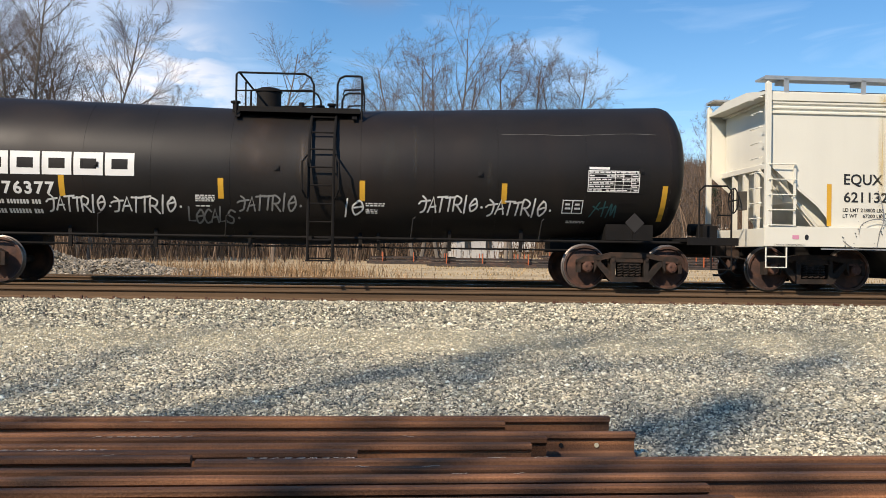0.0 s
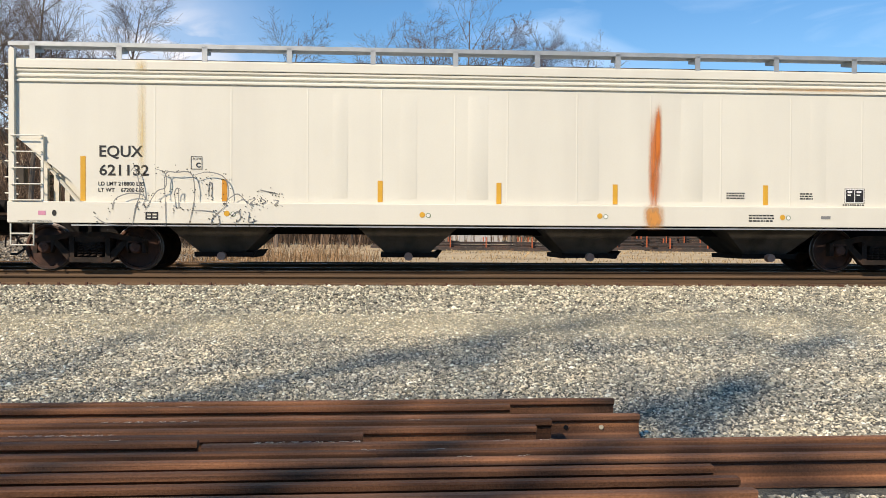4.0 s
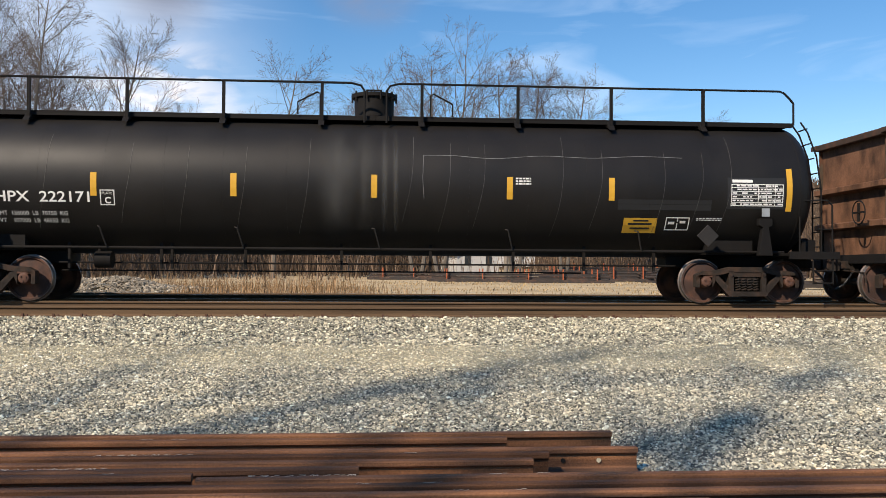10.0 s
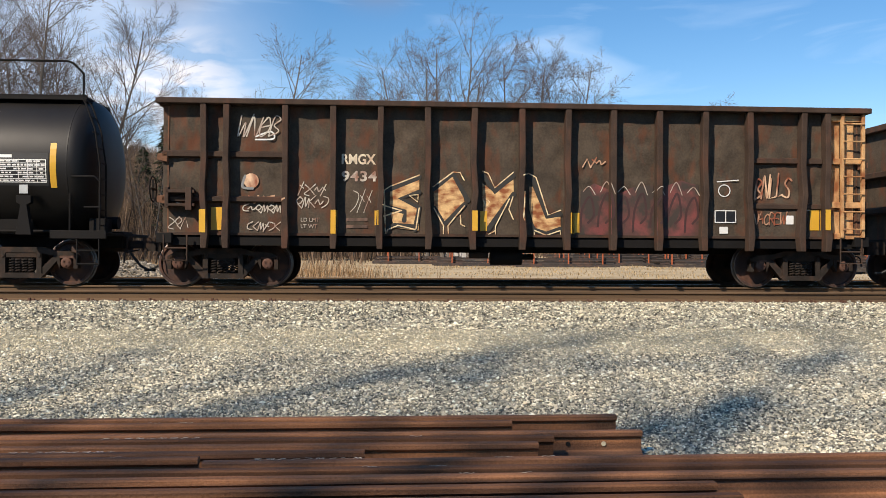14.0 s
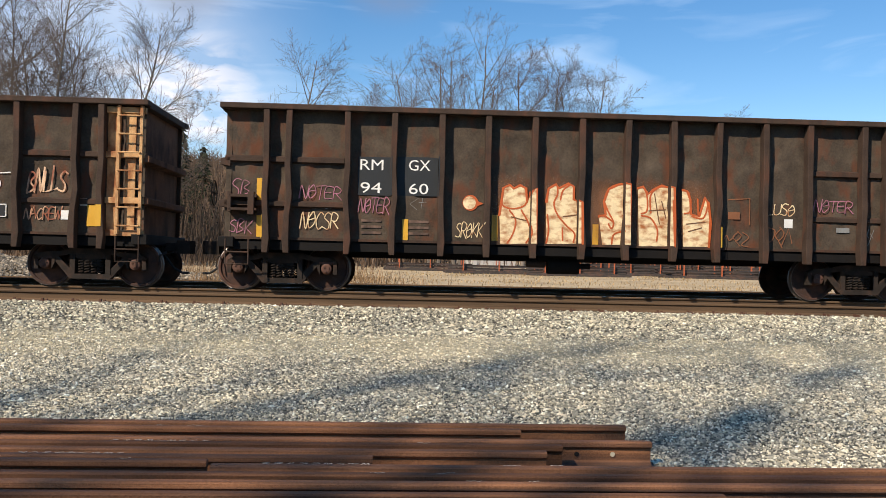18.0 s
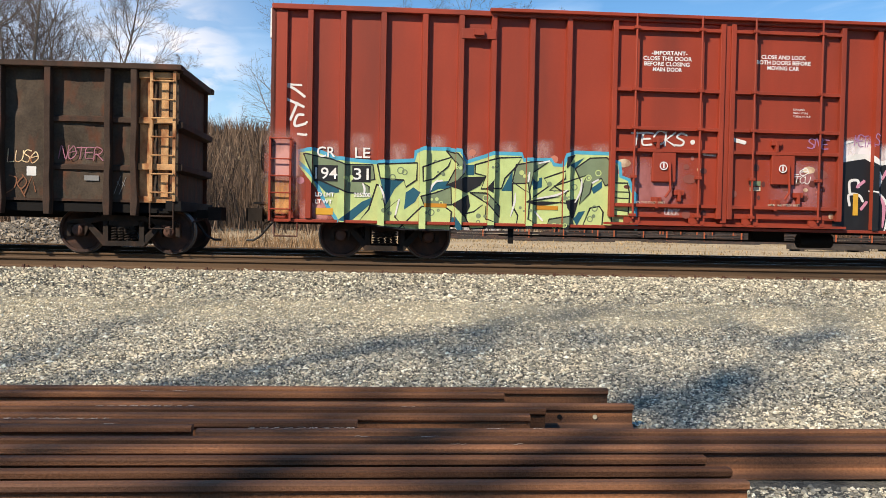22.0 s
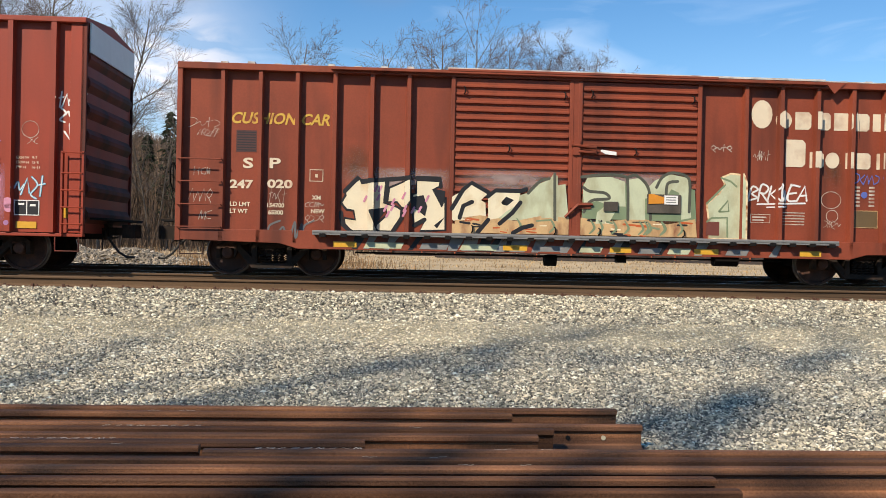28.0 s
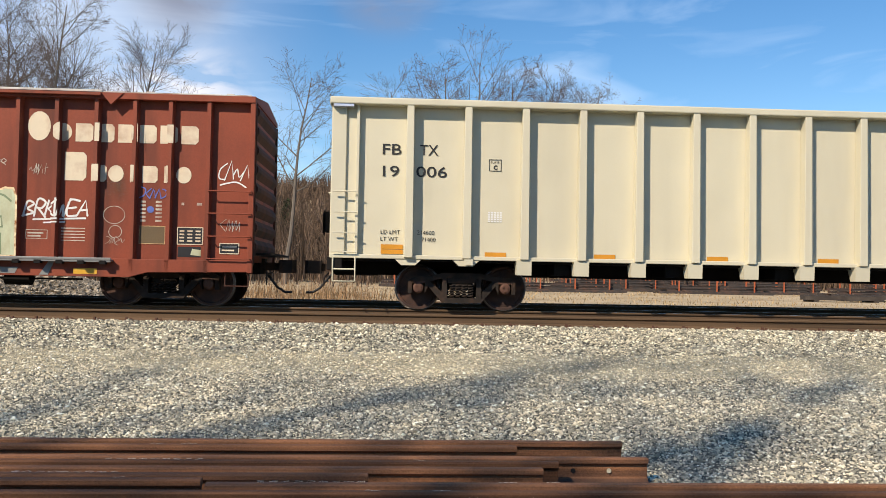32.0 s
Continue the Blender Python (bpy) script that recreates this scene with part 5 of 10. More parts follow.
    for x in (-6.6, -5.0, -3.9, -2.77, -1.52, 0.55, 1.3, 2.0, 3.6, 4.4, 5.7, 6.5, 7.1):
        z0, z1 = rnd.uniform(1.35, 1.6), rnd.uniform(3.1, 3.5)
        Paint().stroke([(x, z0), (x + 0.14, z0 + 0.6), (x + 0.21, (z0 + z1) / 2 + 0.2), (x + 0.23, z1)], 0.006, 0, 1).build("seam_scratch", [P_STREAK], c, 0, "thin pale drip line", tank=T)
    d = 0.23
    part("placard", Geo().prism([(6.83, 1.40 - d), (6.83 + d, 1.40), (6.83, 1.40 + d), (6.83 - d, 1.40)], -1.38, -1.35), PLACARD, c, "grey diamond placard", bevel=0.004)
    for i, (x, w, st) in enumerate(((-0.75, 0.95, 0.55), (0.2, 0.16, 0.6), (0.42, 0.14, 0.6), (-0.2, 0.5, 0.35))):
        stain("dust_streak", c, x, 2.4, -1.44, w, 2.6, (0.10, 0.098, 0.092), i * 5.3, st * 0.8, tank=T)
    return c


tank_one()
tank_two()

# ---- covered hopper ----
def hopper():
    c = car_root("hopper_car", "cream white covered hopper car with orange rust streaks", 17.416)
    y = 1.57
    side = [(-9.42, 2.62), (-9.42, 4.06), (9.42, 4.06), (9.42, 2.60), (9.02, 2.30), (8.70, 2.10), (8.50, 1.90), (8.32, 1.60), (8.26, 1.34), (-8.10, 1.34), (-8.16, 1.52), (-8.35, 1.75), (-9.0, 2.28)]
    for s in (-1, 1):
        # the sheet is drawn in strips with shallow pressed bows
        part("side_sheet", Geo().prism(side, s * (y - 0.02), s * y), WHITE, c)
    part("end_slope", Geo().prism([(-8.95, 2.62), (-8.95, 4.05), (8.95, 4.05), (8.95, 2.60), (8.75, 1.85), (8.4, 1.36), (-8.35, 1.36), (-8.75, 1.85)], -1.30, 1.30), WHITE, c)
    for x in (-6.75, -5.28, -3.80, -2.35, -0.90, 0.15, 1.55, 3.05, 4.50, 5.95, 7.45):
        part("sheet_seam", Geo().prism([(x - 0.02, -y), (x - 0.006, -y - 0.0025), (x + 0.006, -y - 0.0025), (x + 0.02, -y)], 1.36, 3.60, "z"), WHITE, c)
    for x, w, d in ((-3.1, 0.22, 0.02), (-0.35, 0.30, 0.028), (4.0, 0.34, 0.028), (6.6, 0.25, 0.015), (1.9, 0.25, 0.012), (-1.75, 0.25, 0.014)):
        part("sheet_bow", Geo().add([(x - w, -y - 0.002, 1.45), (x, -y - d, 1.6), (x + w * 0.35, -y - 0.002, 1.45), (x - w, -y - 0.002, 3.5), (x, -y - d, 3.3), (x + w * 0.35, -y - 0.002, 3.5)],
                                    [(0, 1, 4, 3), (1, 2, 5, 4), (0, 2, 1), (3, 4, 5)]), WHITE, c, smooth=True)
    for z in (3.66, 3.76, 3.86):
        part("side_corrugation", Geo().prism([(-y, z - 0.035), (-y - 0.035, z - 0.012), (-y - 0.035, z + 0.018), (-y, z + 0.04)], -9.4, 9.4, "x"), WHITE, c)
    part("top_side_plate", Geo().box(-9.45, 9.45, -1.62, -1.55, 3.90, 4.07).box(-9.45, 9.45, 1.55, 1.62, 3.90, 4.07), WHITE, c, bevel=0.012)
    part("roof", Geo().prism([(-1.6, 4.05), (-1.6, 4.09), (-0.6, 4.24), (0.6, 4.24), (1.6, 4.09), (1.6, 4.05)], -9.45, 9.45, "x"), WHITE, c)
    part("hatch_trough", Geo().box(-9.0, 9.0, -0.35, 0.35, 4.2, 4.36), IRON, c, bevel=0.02)
    for s in (-1, 1):
        part("running_board", Geo().box(-9.5, 9.5, s * 1.36 - 0.24, s * 1.36 + 0.24, 4.36, 4.40).box(-9.5, 9.5, s * 1.60 - 0.012, s * 1.60 + 0.012, 4.33, 4.41), GALV, c)
        for i in range(12):
            x = -9.05 + 1.63 * i
            part("board_bracket", Geo().box(x - 0.05, x + 0.05, s * 1.6 - 0.012, s * 1.6 + 0.012, 4.02, 4.37).prism([(s * 1.6, 4.36), (s * 1.1, 4.36), (s * 1.1, 4.30), (s * 1.55, 4.20)], x - 0.02, x + 0.02, "x"), GALV, c)
        sill = Geo().prism([(s * 1.58, 1.34), (s * 1.66, 1.34), (s * 1.66, 0.93), (s * 1.58, 0.93)], -9.5, 9.5, "x")
        part("side_sill", sill, WHITE, c, bevel=0.01)
        part("sill_flange", Geo().box(-8.3, 8.3, s * 1.60 - 0.02, s * 1.66, 0.875, 0.90), GALV, c)
        truck(c, s * 8.15)
        coupler(c, s * 9.42, s)
    part("centre_sill", Geo().box(-9.4, 9.4, -0.3, 0.3, 0.74, 1.12), IRON, c)
    for x in (-5.6, -1.82, 1.95, 5.80):
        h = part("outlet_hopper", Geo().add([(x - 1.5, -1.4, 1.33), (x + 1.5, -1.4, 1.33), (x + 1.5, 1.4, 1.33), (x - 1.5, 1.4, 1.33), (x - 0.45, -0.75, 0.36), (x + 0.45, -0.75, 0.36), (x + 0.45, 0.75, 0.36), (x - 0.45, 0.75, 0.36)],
                 [(0, 1, 5, 4), (1, 2, 6, 5), (2, 3, 7, 6), (3, 0, 4, 7), (4, 5, 6, 7)]), GRIME_SHADE, c)
        part("outlet_gate", Geo().box(x - 0.55, x + 0.62, -0.85, 0.85, 0.27, 0.37).prism([(x + 0.5, 0.30), (x + 0.72, 0.42), (x + 0.6, 0.25)], -0.8, 0.8), IRON, h)
        part("outlet_cap", Geo().cyl((x + 0.02, -1.02, 0.29), (x + 0.02, -0.85, 0.29), 0.085, seg=16), mat("dusty pink cap", (0.42, 0.27, 0.21), 0.7), h, "dusty pink round cap", smooth=True)
    # ends: corner posts, ladders, struts, platforms
    # right end parts take a darker colour that holds both shade and grime
    for s in (-1, 1):
        x = s * 9.46
        for yy in (-1.60, 1.60):
            part("corner_post", Geo().prism([(x - s * 0.0, 1.30), (x - s * 0.09, 1.30), (x - s * 0.09, 4.25), (x - s * 0.02, 4.30), (x + s * 0.02, 4.25), (x + s * 0.02, 1.30)], yy - 0.05, yy + 0.05), WHITE if s < 0 or yy < 0 else GRIME_SHADE, c, bevel=0.008)
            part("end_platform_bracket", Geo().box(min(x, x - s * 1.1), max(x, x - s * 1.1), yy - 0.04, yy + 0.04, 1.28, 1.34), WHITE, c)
        part("end_panel", Geo().box(min(s * 9.0, s * 9.05), max(s * 9.0, s * 9.05), -1.5, 1.5, 2.66, 4.05), WHITE if s < 0 else GRIME_SHADE, c)
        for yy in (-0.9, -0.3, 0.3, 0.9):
            part("end_strut", Geo().prism([(s * 9.02, 2.7), (s * 9.12, 2.7), (s * 9.12, 1.3), (s * 9.02, 1.3)], yy - 0.05, yy + 0.05), WHITE if s < 0 else GRIME_SHADE, c)
        part("end_cross_bar", Geo().box(min(s * 9.02, s * 9.14), max(s * 9.02, s * 9.14), -1.55, 1.55, 2.58, 2.70).box(min(s * 9.02, s * 9.14), max(s * 9.02, s * 9.14), -1.55, 1.55, 4.0, 4.1), WHITE if s < 0 else GRIME_SHADE, c, bevel=0.01)
        part("end_sill", Geo().box(min(s * 9.3, s * 9.5), max(s * 9.3, s * 9.5), -1.6, 1.6, 0.92, 1.30), WHITE, c, bevel=0.01)
        for k in (0, 1):
            yy = -1.35 + 0.45 * k
            part("diagonal_strut", Geo().tube([(s * 9.3, yy, 2.55), (s * 8.25, yy, 1.34)], 0.035, 6), WHITE, c)
        # side ladder at the corner
        x0, x1 = sorted((s * 9.42, s * 8.86))
        for xx in (s * 9.42, s * 8.86):
            part("ladder_rail", Geo().box(xx - 0.025, xx + 0.025, -1.63, -1.60, 1.3, 2.62 if xx == s * 8.86 else 4.2), WHITE, c)
        for i in range(5):
            part("ladder_rung", Geo().tube([(x0, -1.62, 1.36 + 0.31 * i), (x0, -1.68, 1.36 + 0.31 * i), (x1, -1.68, 1.36 + 0.31 * i), (x1, -1.62, 1.36 + 0.31 * i)], 0.013, 6), WHITE, c)
        for i in range(9):
            part("end_rung", Geo().tube([(s * 9.52, -1.55, 1.5 + 0.31 * i), (s * 9.58, -1.55, 1.5 + 0.31 * i), (s * 9.58, -1.1, 1.5 + 0.31 * i), (s * 9.52, -1.1, 1.5 + 0.31 * i)], 0.013, 6), WHITE, c)
        g = Geo()
        a, b = s * 9.45, s * 9.02
        g.tube([(a, -1.62, 0.95), (a, -1.62, 0.50), (b, -1.62, 0.50), (b, -1.62, 0.95)], 0.018, 6).tube([(a, -1.62, 0.72), (b, -1.62, 0.72)], 0.016, 6)
        part("sill_step", g, WHITE, c)
    part("brake_box", Geo().box(-9.68, -9.52, -0.85, -0.65, 1.7, 2.1), GRIME_SHADE, c, "grimy handbrake housing", bevel=0.01)
    part("brake_wheel", Geo().revolve([(-0.015, 0.26), (0, 0.28), (0.015, 0.26), (0.0, 0.245), (-0.015, 0.26)], "x", (-9.78, -0.75, 1.9), 22).tube([(-9.78, -1.0, 1.9), (-9.78, -0.5, 1.9)], 0.012, 6).tube([(-9.78, -0.75, 1.65), (-9.78, -0.75, 2.15)], 0.012, 6), IRON, c, smooth=True)
    # reflectors, lettering, tags and rust
    p = Paint()
    for x, z0, z1, m in ((-8.16, 1.36, 2.22, 0), (8.09, 1.37, 2.24, 0), (-5.46, 1.37, 1.80, 1), (-2.43, 1.38, 1.80, 0), (-0.07, 1.36, 1.78, 0), (2.28, 1.37, 1.77, 0), (5.38, 1.38, 1.78, 0)):
        p.box(x, z0, x + 0.10, z1, m, 1)
    p.build("reflector_strip", [MARK_Y, MARK_O], c, -y)
    write_flat("EQUX", -7.80, 2.22, 0.22, MARK_K, c, -y - 0.006, bold=0.005)
    write_flat("621132", -7.80, 1.86, 0.21, MARK_K, c, -y - 0.006, bold=0.005, width=0.94)
    write_flat("LD LMT 218800 LBS", -7.82, 1.66, 0.075, MARK_K, c, -y - 0.006, bold=0.002)
    write_flat("LT WT    67200 LBS", -7.82, 1.54, 0.075, MARK_K, c, -y - 0.006, bold=0.002)
    write_flat("PLATE", -6.02, 2.17, 0.045, MARK_K, c, -y - 0.006)
    write_flat("C", -5.96, 2.03, 0.09, MARK_K, c, -y - 0.006, bold=0.006)
    write_flat("2 INCH HF COMP BRAKE SHOES", -9.3, 0.95, 0.032, MARK_K, c, -1.667)
    write_flat("2 INCH HF COMP BRAKE SHOES", 8.2, 0.95, 0.032, MARK_K, c, -1.667)
    p = Paint().frame_box(-6.06, 1.99, -5.84, 2.24, 0.012, 0, 1)
    p.frame_box(7.10, 1.44, 7.50, 1.72, 0.015, 1, 3).box(7.09, 1.43, 7.51, 1.73, 0, 1).box(7.295, 1.46, 7.31, 1.70, 1, 3)
    for x in (7.15, 7.34):
        p.box(x, 1.64, x + 0.10, 1.68, 1, 3).box(x, 1.58, x + 0.07, 1.61, 1, 3)
    rnd = random.Random(5)
    for x0, x1, z0, n in ((4.62, 5.0, 1.50, 3), (6.15, 6.55, 1.50, 3), (7.05, 7.5, 1.38, 1)):
        for i in range(n):
            x = x0
            while x < x1:
                l = rnd.uniform(0.025, 0.07)
                p.box(x, z0 + i * 0.05, min(x + l, x1), z0 + i * 0.05 + 0.028, 0, 1)
                x += l + 0.015
    p.build("stencil_print", [MARK_K, MARK_W], c, -y, "black stencilled boxes and print")
    p = Paint()
    rnd = random.Random(6)
    for x in (-5.35, -1.55, 2.0, 5.75):
        p.disc(x, 1.13, 0.055, 0, 1, 14).disc(x + 0.12, 1.12, 0.05, 1, 1, 14).disc(x + 0.12, 1.12, 0.036, 2, 2, 14)
    for i in range(3):
        x = 5.05
        while x < 5.55:
            l = rnd.uniform(0.03, 0.08)
            p.box(x, 1.04 + i * 0.055, x + l, 1.07 + i * 0.055, 3, 1)
            x += l + 0.018
    p.box(6.55, 1.10, 6.75, 1.16, 4, 1).box(-8.92, 1.08, -8.78, 1.16, 5, 1).disc(8.42, 1.12, 0.07, 3, 1, 12, 0.7).disc(-8.62, 1.12, 0.06, 3, 1, 12, 0.7)
    p.frame_box(-6.9, 1.0, -6.66, 1.15, 0.03, 3, 1).box(-6.80, 1.02, -6.77, 1.13, 3, 1).box(-6.88, 1.06, -6.68, 1.085, 3, 1)
    p.build("sill_mark", [MARK_Y, P_SAGE, MARK_W, MARK_K, P_GREY, P_PINK], c, -1.66, "round yellow and green marks on the sill")
    p = Paint()
    rnd = random.Random(12)
    scribble = [[(-7.53, 1.2), (-7.46, 1.4), (-7.18, 1.51), (-6.91, 1.45), (-6.96, 1.27)],
        [(-7.15, 0.87), (-7.09, 1.22), (-7.0, 1.53), (-7.09, 1.98), (-7.18, 1.93)],
        [(-6.91, 1.18), (-6.69, 1.54), (-6.52, 1.63), (-6.52, 1.89), (-6.7, 1.98)],
        [(-6.51, 0.89), (-6.52, 1.32), (-6.52, 1.87), (-6.3, 1.92), (-6.03, 1.9), (-5.96, 1.54), (-6.0, 1.23), (-6.07, 0.92)],
        [(-6.32, 1.23), (-6.34, 1.54), (-6.27, 1.59), (-6.27, 1.23)],
        [(-5.99, 1.86), (-5.72, 1.93), (-5.41, 1.84), (-5.31, 1.55), (-5.38, 1.28)],
        [(-5.72, 1.46), (-5.7, 1.73), (-5.65, 1.68), (-5.66, 1.46)],
        [(-6.03, 1.19), (-5.58, 1.15), (-5.49, 0.93), (-5.62, 0.88), (-5.62, 1.04), (-5.36, 1.28)],
        [(-7.86, 1.06), (-7.61, 0.91), (-7.15, 0.89)],
        [(-5.36, 1.37), (-5.14, 1.51), (-4.96, 1.33)],
        [(-4.93, 1.4), (-4.8, 1.42), (-4.91, 1.31), (-4.75, 1.33)],
        [(-4.71, 1.33), (-4.69, 1.42), (-4.6, 1.36), (-4.71, 1.33)],
        [(-4.46, 1.4), (-4.35, 1.38), (-4.42, 1.32)],
        [(-5.27, 1.08), (-5.13, 1.17), (-5.09, 1.04), (-5.18, 0.95)],
        [(-4.91, 1.15), (-4.93, 0.97), (-4.77, 1.0)],
        [(-4.73, 1.6), (-4.55, 1.56), (-4.37, 1.52)]]
    for k, ln in enumerate(scribble):
        low = [q for q in ln if q[1] < 1.36]
        q = Paint().stroke(ln, 0.022, 0, 2, True, True)
        for a, b in ln:
            for _ in range(4):
                q.disc(a + rnd.gauss(0, 0.05), b + rnd.gauss(0, 0.06), rnd.uniform(0.006, 0.016), 1, 3, 5)
        q.build("spray_scribble", [P_GREY, MARK_K], c, -1.665 if low else -y - 0.004, "grey drippy scribble")
    for w, h, z, x, st in ((0.34, 2.0, 2.35, 3.14, 1.0), (0.18, 1.4, 2.75, 3.20, 1.5), (0.26, 1.2, 1.75, 3.12, 0.9)):
        stain("rust_streak", c, x, z, -y - 0.005 - 0.002 * st, w, h, (0.62, 0.17, 0.02), x * 7 + z, st, "orange rust streak")
    stain("rust_streak", c, 3.10, 1.12, -1.668, 0.5, 0.55, (0.62, 0.27, 0.06), 4.0, 1.6, "orange rust streak")
    stain("rust_streak", c, -7.0, 2.85, -y - 0.006, 0.22, 2.4, (0.72, 0.54, 0.24), 2.0, 0.55, "yellowish rust streak")
    stain("rust_streak", c, -7.0, 3.98, -1.628, 0.3, 0.3, (0.72, 0.54, 0.24), 2.0, 0.5)
    stain("rust_streak", c, 6.5, 3.72, -y - 0.04, 3.4, 0.10, (0.6, 0.36, 0.16), 2.0, 0.6)
    return c


hopper()

# ---- rust-brown gondolas ----
GON_RIBS = [-6.29, -5.84, -4.70, -3.76, -2.82, -1.89, -0.95, 0.0, 0.94, 1.86, 2.80, 3.75, 4.67, 5.80, 6.29]
GY, GRY = -1.37, -1.59      # sheet and post face


def dented_sheet(x0, x1, z0, z1, y, seed, depth=0.06):
    """A steel sheet bulged and dented by loads, with thickness."""
    nx, nz = 14, 26
    g = Geo()
    for k, off in ((0, 0.0), (1, 0.012)):
        for j in range(nz + 1):
            for i in range(nx + 1):
                x, z = x0 + (x1 - x0) * i / nx, z0 + (z1 - z0) * j / nz
                e = min(1, 4 * min(i, nx - i) / nx) * min(1, 4 * min(j, nz - j) / nz)
                d = (noise.noise((x * 1.7, z * 1.7, seed)) + 0.6 * noise.noise((x * 4, z * 4, seed + 9)) + 0.35 * noise.noise((x * 9, z * 9, seed + 19))) * depth * e
                g.v.append((x, y + max(d, -0.012) + off, z))
    n = nx + 1
    o = n * (nz + 1)
    for j in range(nz):
        for i in range(nx):
            a = j * n + i
            g.f += [(a, a + 1, a + n + 1, a + n), (o + a, o + a + n, o + a + n + 1, o + a + 1)]
            g.m += [0, 0]
    return g


def gondola(s0, label, seed):
    c = car_root("gondola_car", label, s0)
    edges = [-7.1] + GON_RIBS + [7.1]
    for i, (a, b) in enumerate(zip(edges, edges[1:])):
        part("side_panel", dented_sheet(a, b, 1.04, 3.60, GY, seed + i * 3.7), GON, c, smooth=True)
        part("panel_lip", Geo().box(a, b, GY - 0.03, GY + 0.01, 1.02, 1.07), GON_RIB, c)
    part("side_sheet", Geo().box(-7.1, 7.1, 1.37, 1.39, 1.0, 3.62), GON, c)
    for s in (-1, 1):
        part("top_chord", Geo().box(-7.2, 7.2, s * 1.48 - 0.13, s * 1.48 + 0.13, 3.59, 3.70), GON_RIB, c, bevel=0.015)
        part("end_sheet", Geo().box(s * 7.0 - 0.015, s * 7.0 + 0.015, -1.38, 1.38, 1.0, 3.6), GON_END if seed < 20 else GON, c)
        part("end_chord", Geo().box(min(s * 6.95, s * 7.18), max(s * 6.95, s * 7.18), -1.4, 1.4, 3.56, 3.70), GON_RIB, c, bevel=0.015)
        for z in (2.55, 1.72):
            part("end_rib", Geo().prism([(s * 7.0, z - 0.10), (s * 7.2, z - 0.06), (s * 7.2, z + 0.06), (s * 7.0, z + 0.10)], -1.45, 1.45), GON_END if seed < 20 else GON_RIB, c, bevel=0.01)
        for i, x in enumerate(GON_RIBS):
            k = 0.02 * math.sin(seed + i * 2.7)
            part("side_post", Geo().prism([(x - 0.055 + k, 0.76), (x + 0.055 + k, 0.76), (x + 0.07 + k * 2, 1.05), (x + 0.052 + k, 1.5), (x + 0.06 - k, 1.9), (x + 0.055 + k, 2.5), (x + 0.06, 3.59), (x - 0.06, 3.59), (x - 0.06 + k, 2.5), (x - 0.055 - k, 1.9), (x - 0.06 + k, 1.5), (x - 0.07 + k * 2, 1.05)], s * 1.38, s * 1.59), GON_RIB, c, bevel=0.012)
        truck(c, s * 5.98)
        coupler(c, s * 7.15, s)
        # stiffening bands in the end bays
        for x0, x1 in ((-7.1, -6.35), (-6.23, -5.9), (-5.78, -4.76), (4.73, 5.74), (5.86, 6.23), (6.35, 7.1)):
            if s < 0:
                part("side_band", Geo().prism([(-1.37, 2.54), (-1.45, 2.57), (-1.45, 2.66), (-1.37, 2.69)], x0, x1, "x"), GON_RIB, c)
                if x0 < -5 and x0 != 6.35:
                    part("side_band", Geo().prism([(-1.37, 1.66), (-1.45, 1.69), (-1.45, 1.77), (-1.37, 1.80)], x0, x1, "x"), GON_RIB, c)
                elif x1 < 6.9:
                    part("side_band", Geo().prism([(-1.37, 1.62), (-1.42, 1.64), (-1.42, 1.72), (-1.37, 1.75)], x0, x1, "x"), GON_RIB, c)
    part("floor", Geo().box(-7.0, 7.0, -1.36, 1.36, 0.98, 1.04), IRON, c)
    part("centre_sill", Geo().box(-7.1, 7.1, -0.3, 0.3, 0.70, 1.0), IRON, c)
    part("side_sill", Geo().box(-7.0, 7.0, -1.36, -1.28, 0.82, 1.03), IRON, c)
    part("brake_cylinder", Geo().cyl((-0.55, -0.85, 0.62), (0.1, -0.85, 0.62), 0.17, seg=16).box(-0.75, 0.3, -0.95, -0.7, 0.7, 0.95).cyl((0.1, -0.85, 0.62), (0.35, -0.85, 0.62), 0.06, seg=8), IRON, c, smooth=True)
    part("reservoir", Geo().cyl((-1.0, -0.9, 0.66), (-0.6, -0.9, 0.66), 0.08, seg=12), CAST, c, smooth=True)
    # corner at the far end: bare painted stakes and a ladder
    for z in (3.50, 2.62, 1.72, 1.08):
        part("corner_band", Geo().box(6.36, 7.12, -1.47, -1.38, z - 0.06, z + 0.06), GON_PALE, c, bevel=0.008)
    part("corner_panel", Geo().box(6.37, 6.62, -1.395, -1.375, 1.06, 3.58), GON_PALE, c)
    part("corner_post", Geo().box(6.72, 6.92, -1.40, -1.37, 1.06, 3.58), GON_PALE, c, bevel=0.006)
    for x in (6.62, 7.06):
        part("ladder_rail", Geo().box(x - 0.03, x + 0.03, -1.55, -1.47, 1.05, 3.58), GON_PALE, c, bevel=0.006)
    for i in range(7):
        part("ladder_rung", Geo().tube([(6.62, -1.57, 1.22 + 0.36 * i), (7.06, -1.57, 1.22 + 0.36 * i)], 0.016, 6), GON_PALE, c)
    # other corner: brake stand and step
    part("brake_bracket", Geo().box(-7.0, -6.45, -1.58, -1.40, 1.84, 1.90).box(-7.0, -6.45, -1.58, -1.40, 1.58, 1.63).box(-6.62, -6.5, -1.6, -1.4, 1.5, 1.95).box(-7.02, -6.95, -1.58, -1.40, 1.55, 1.95), GON_RIB, c, bevel=0.008)
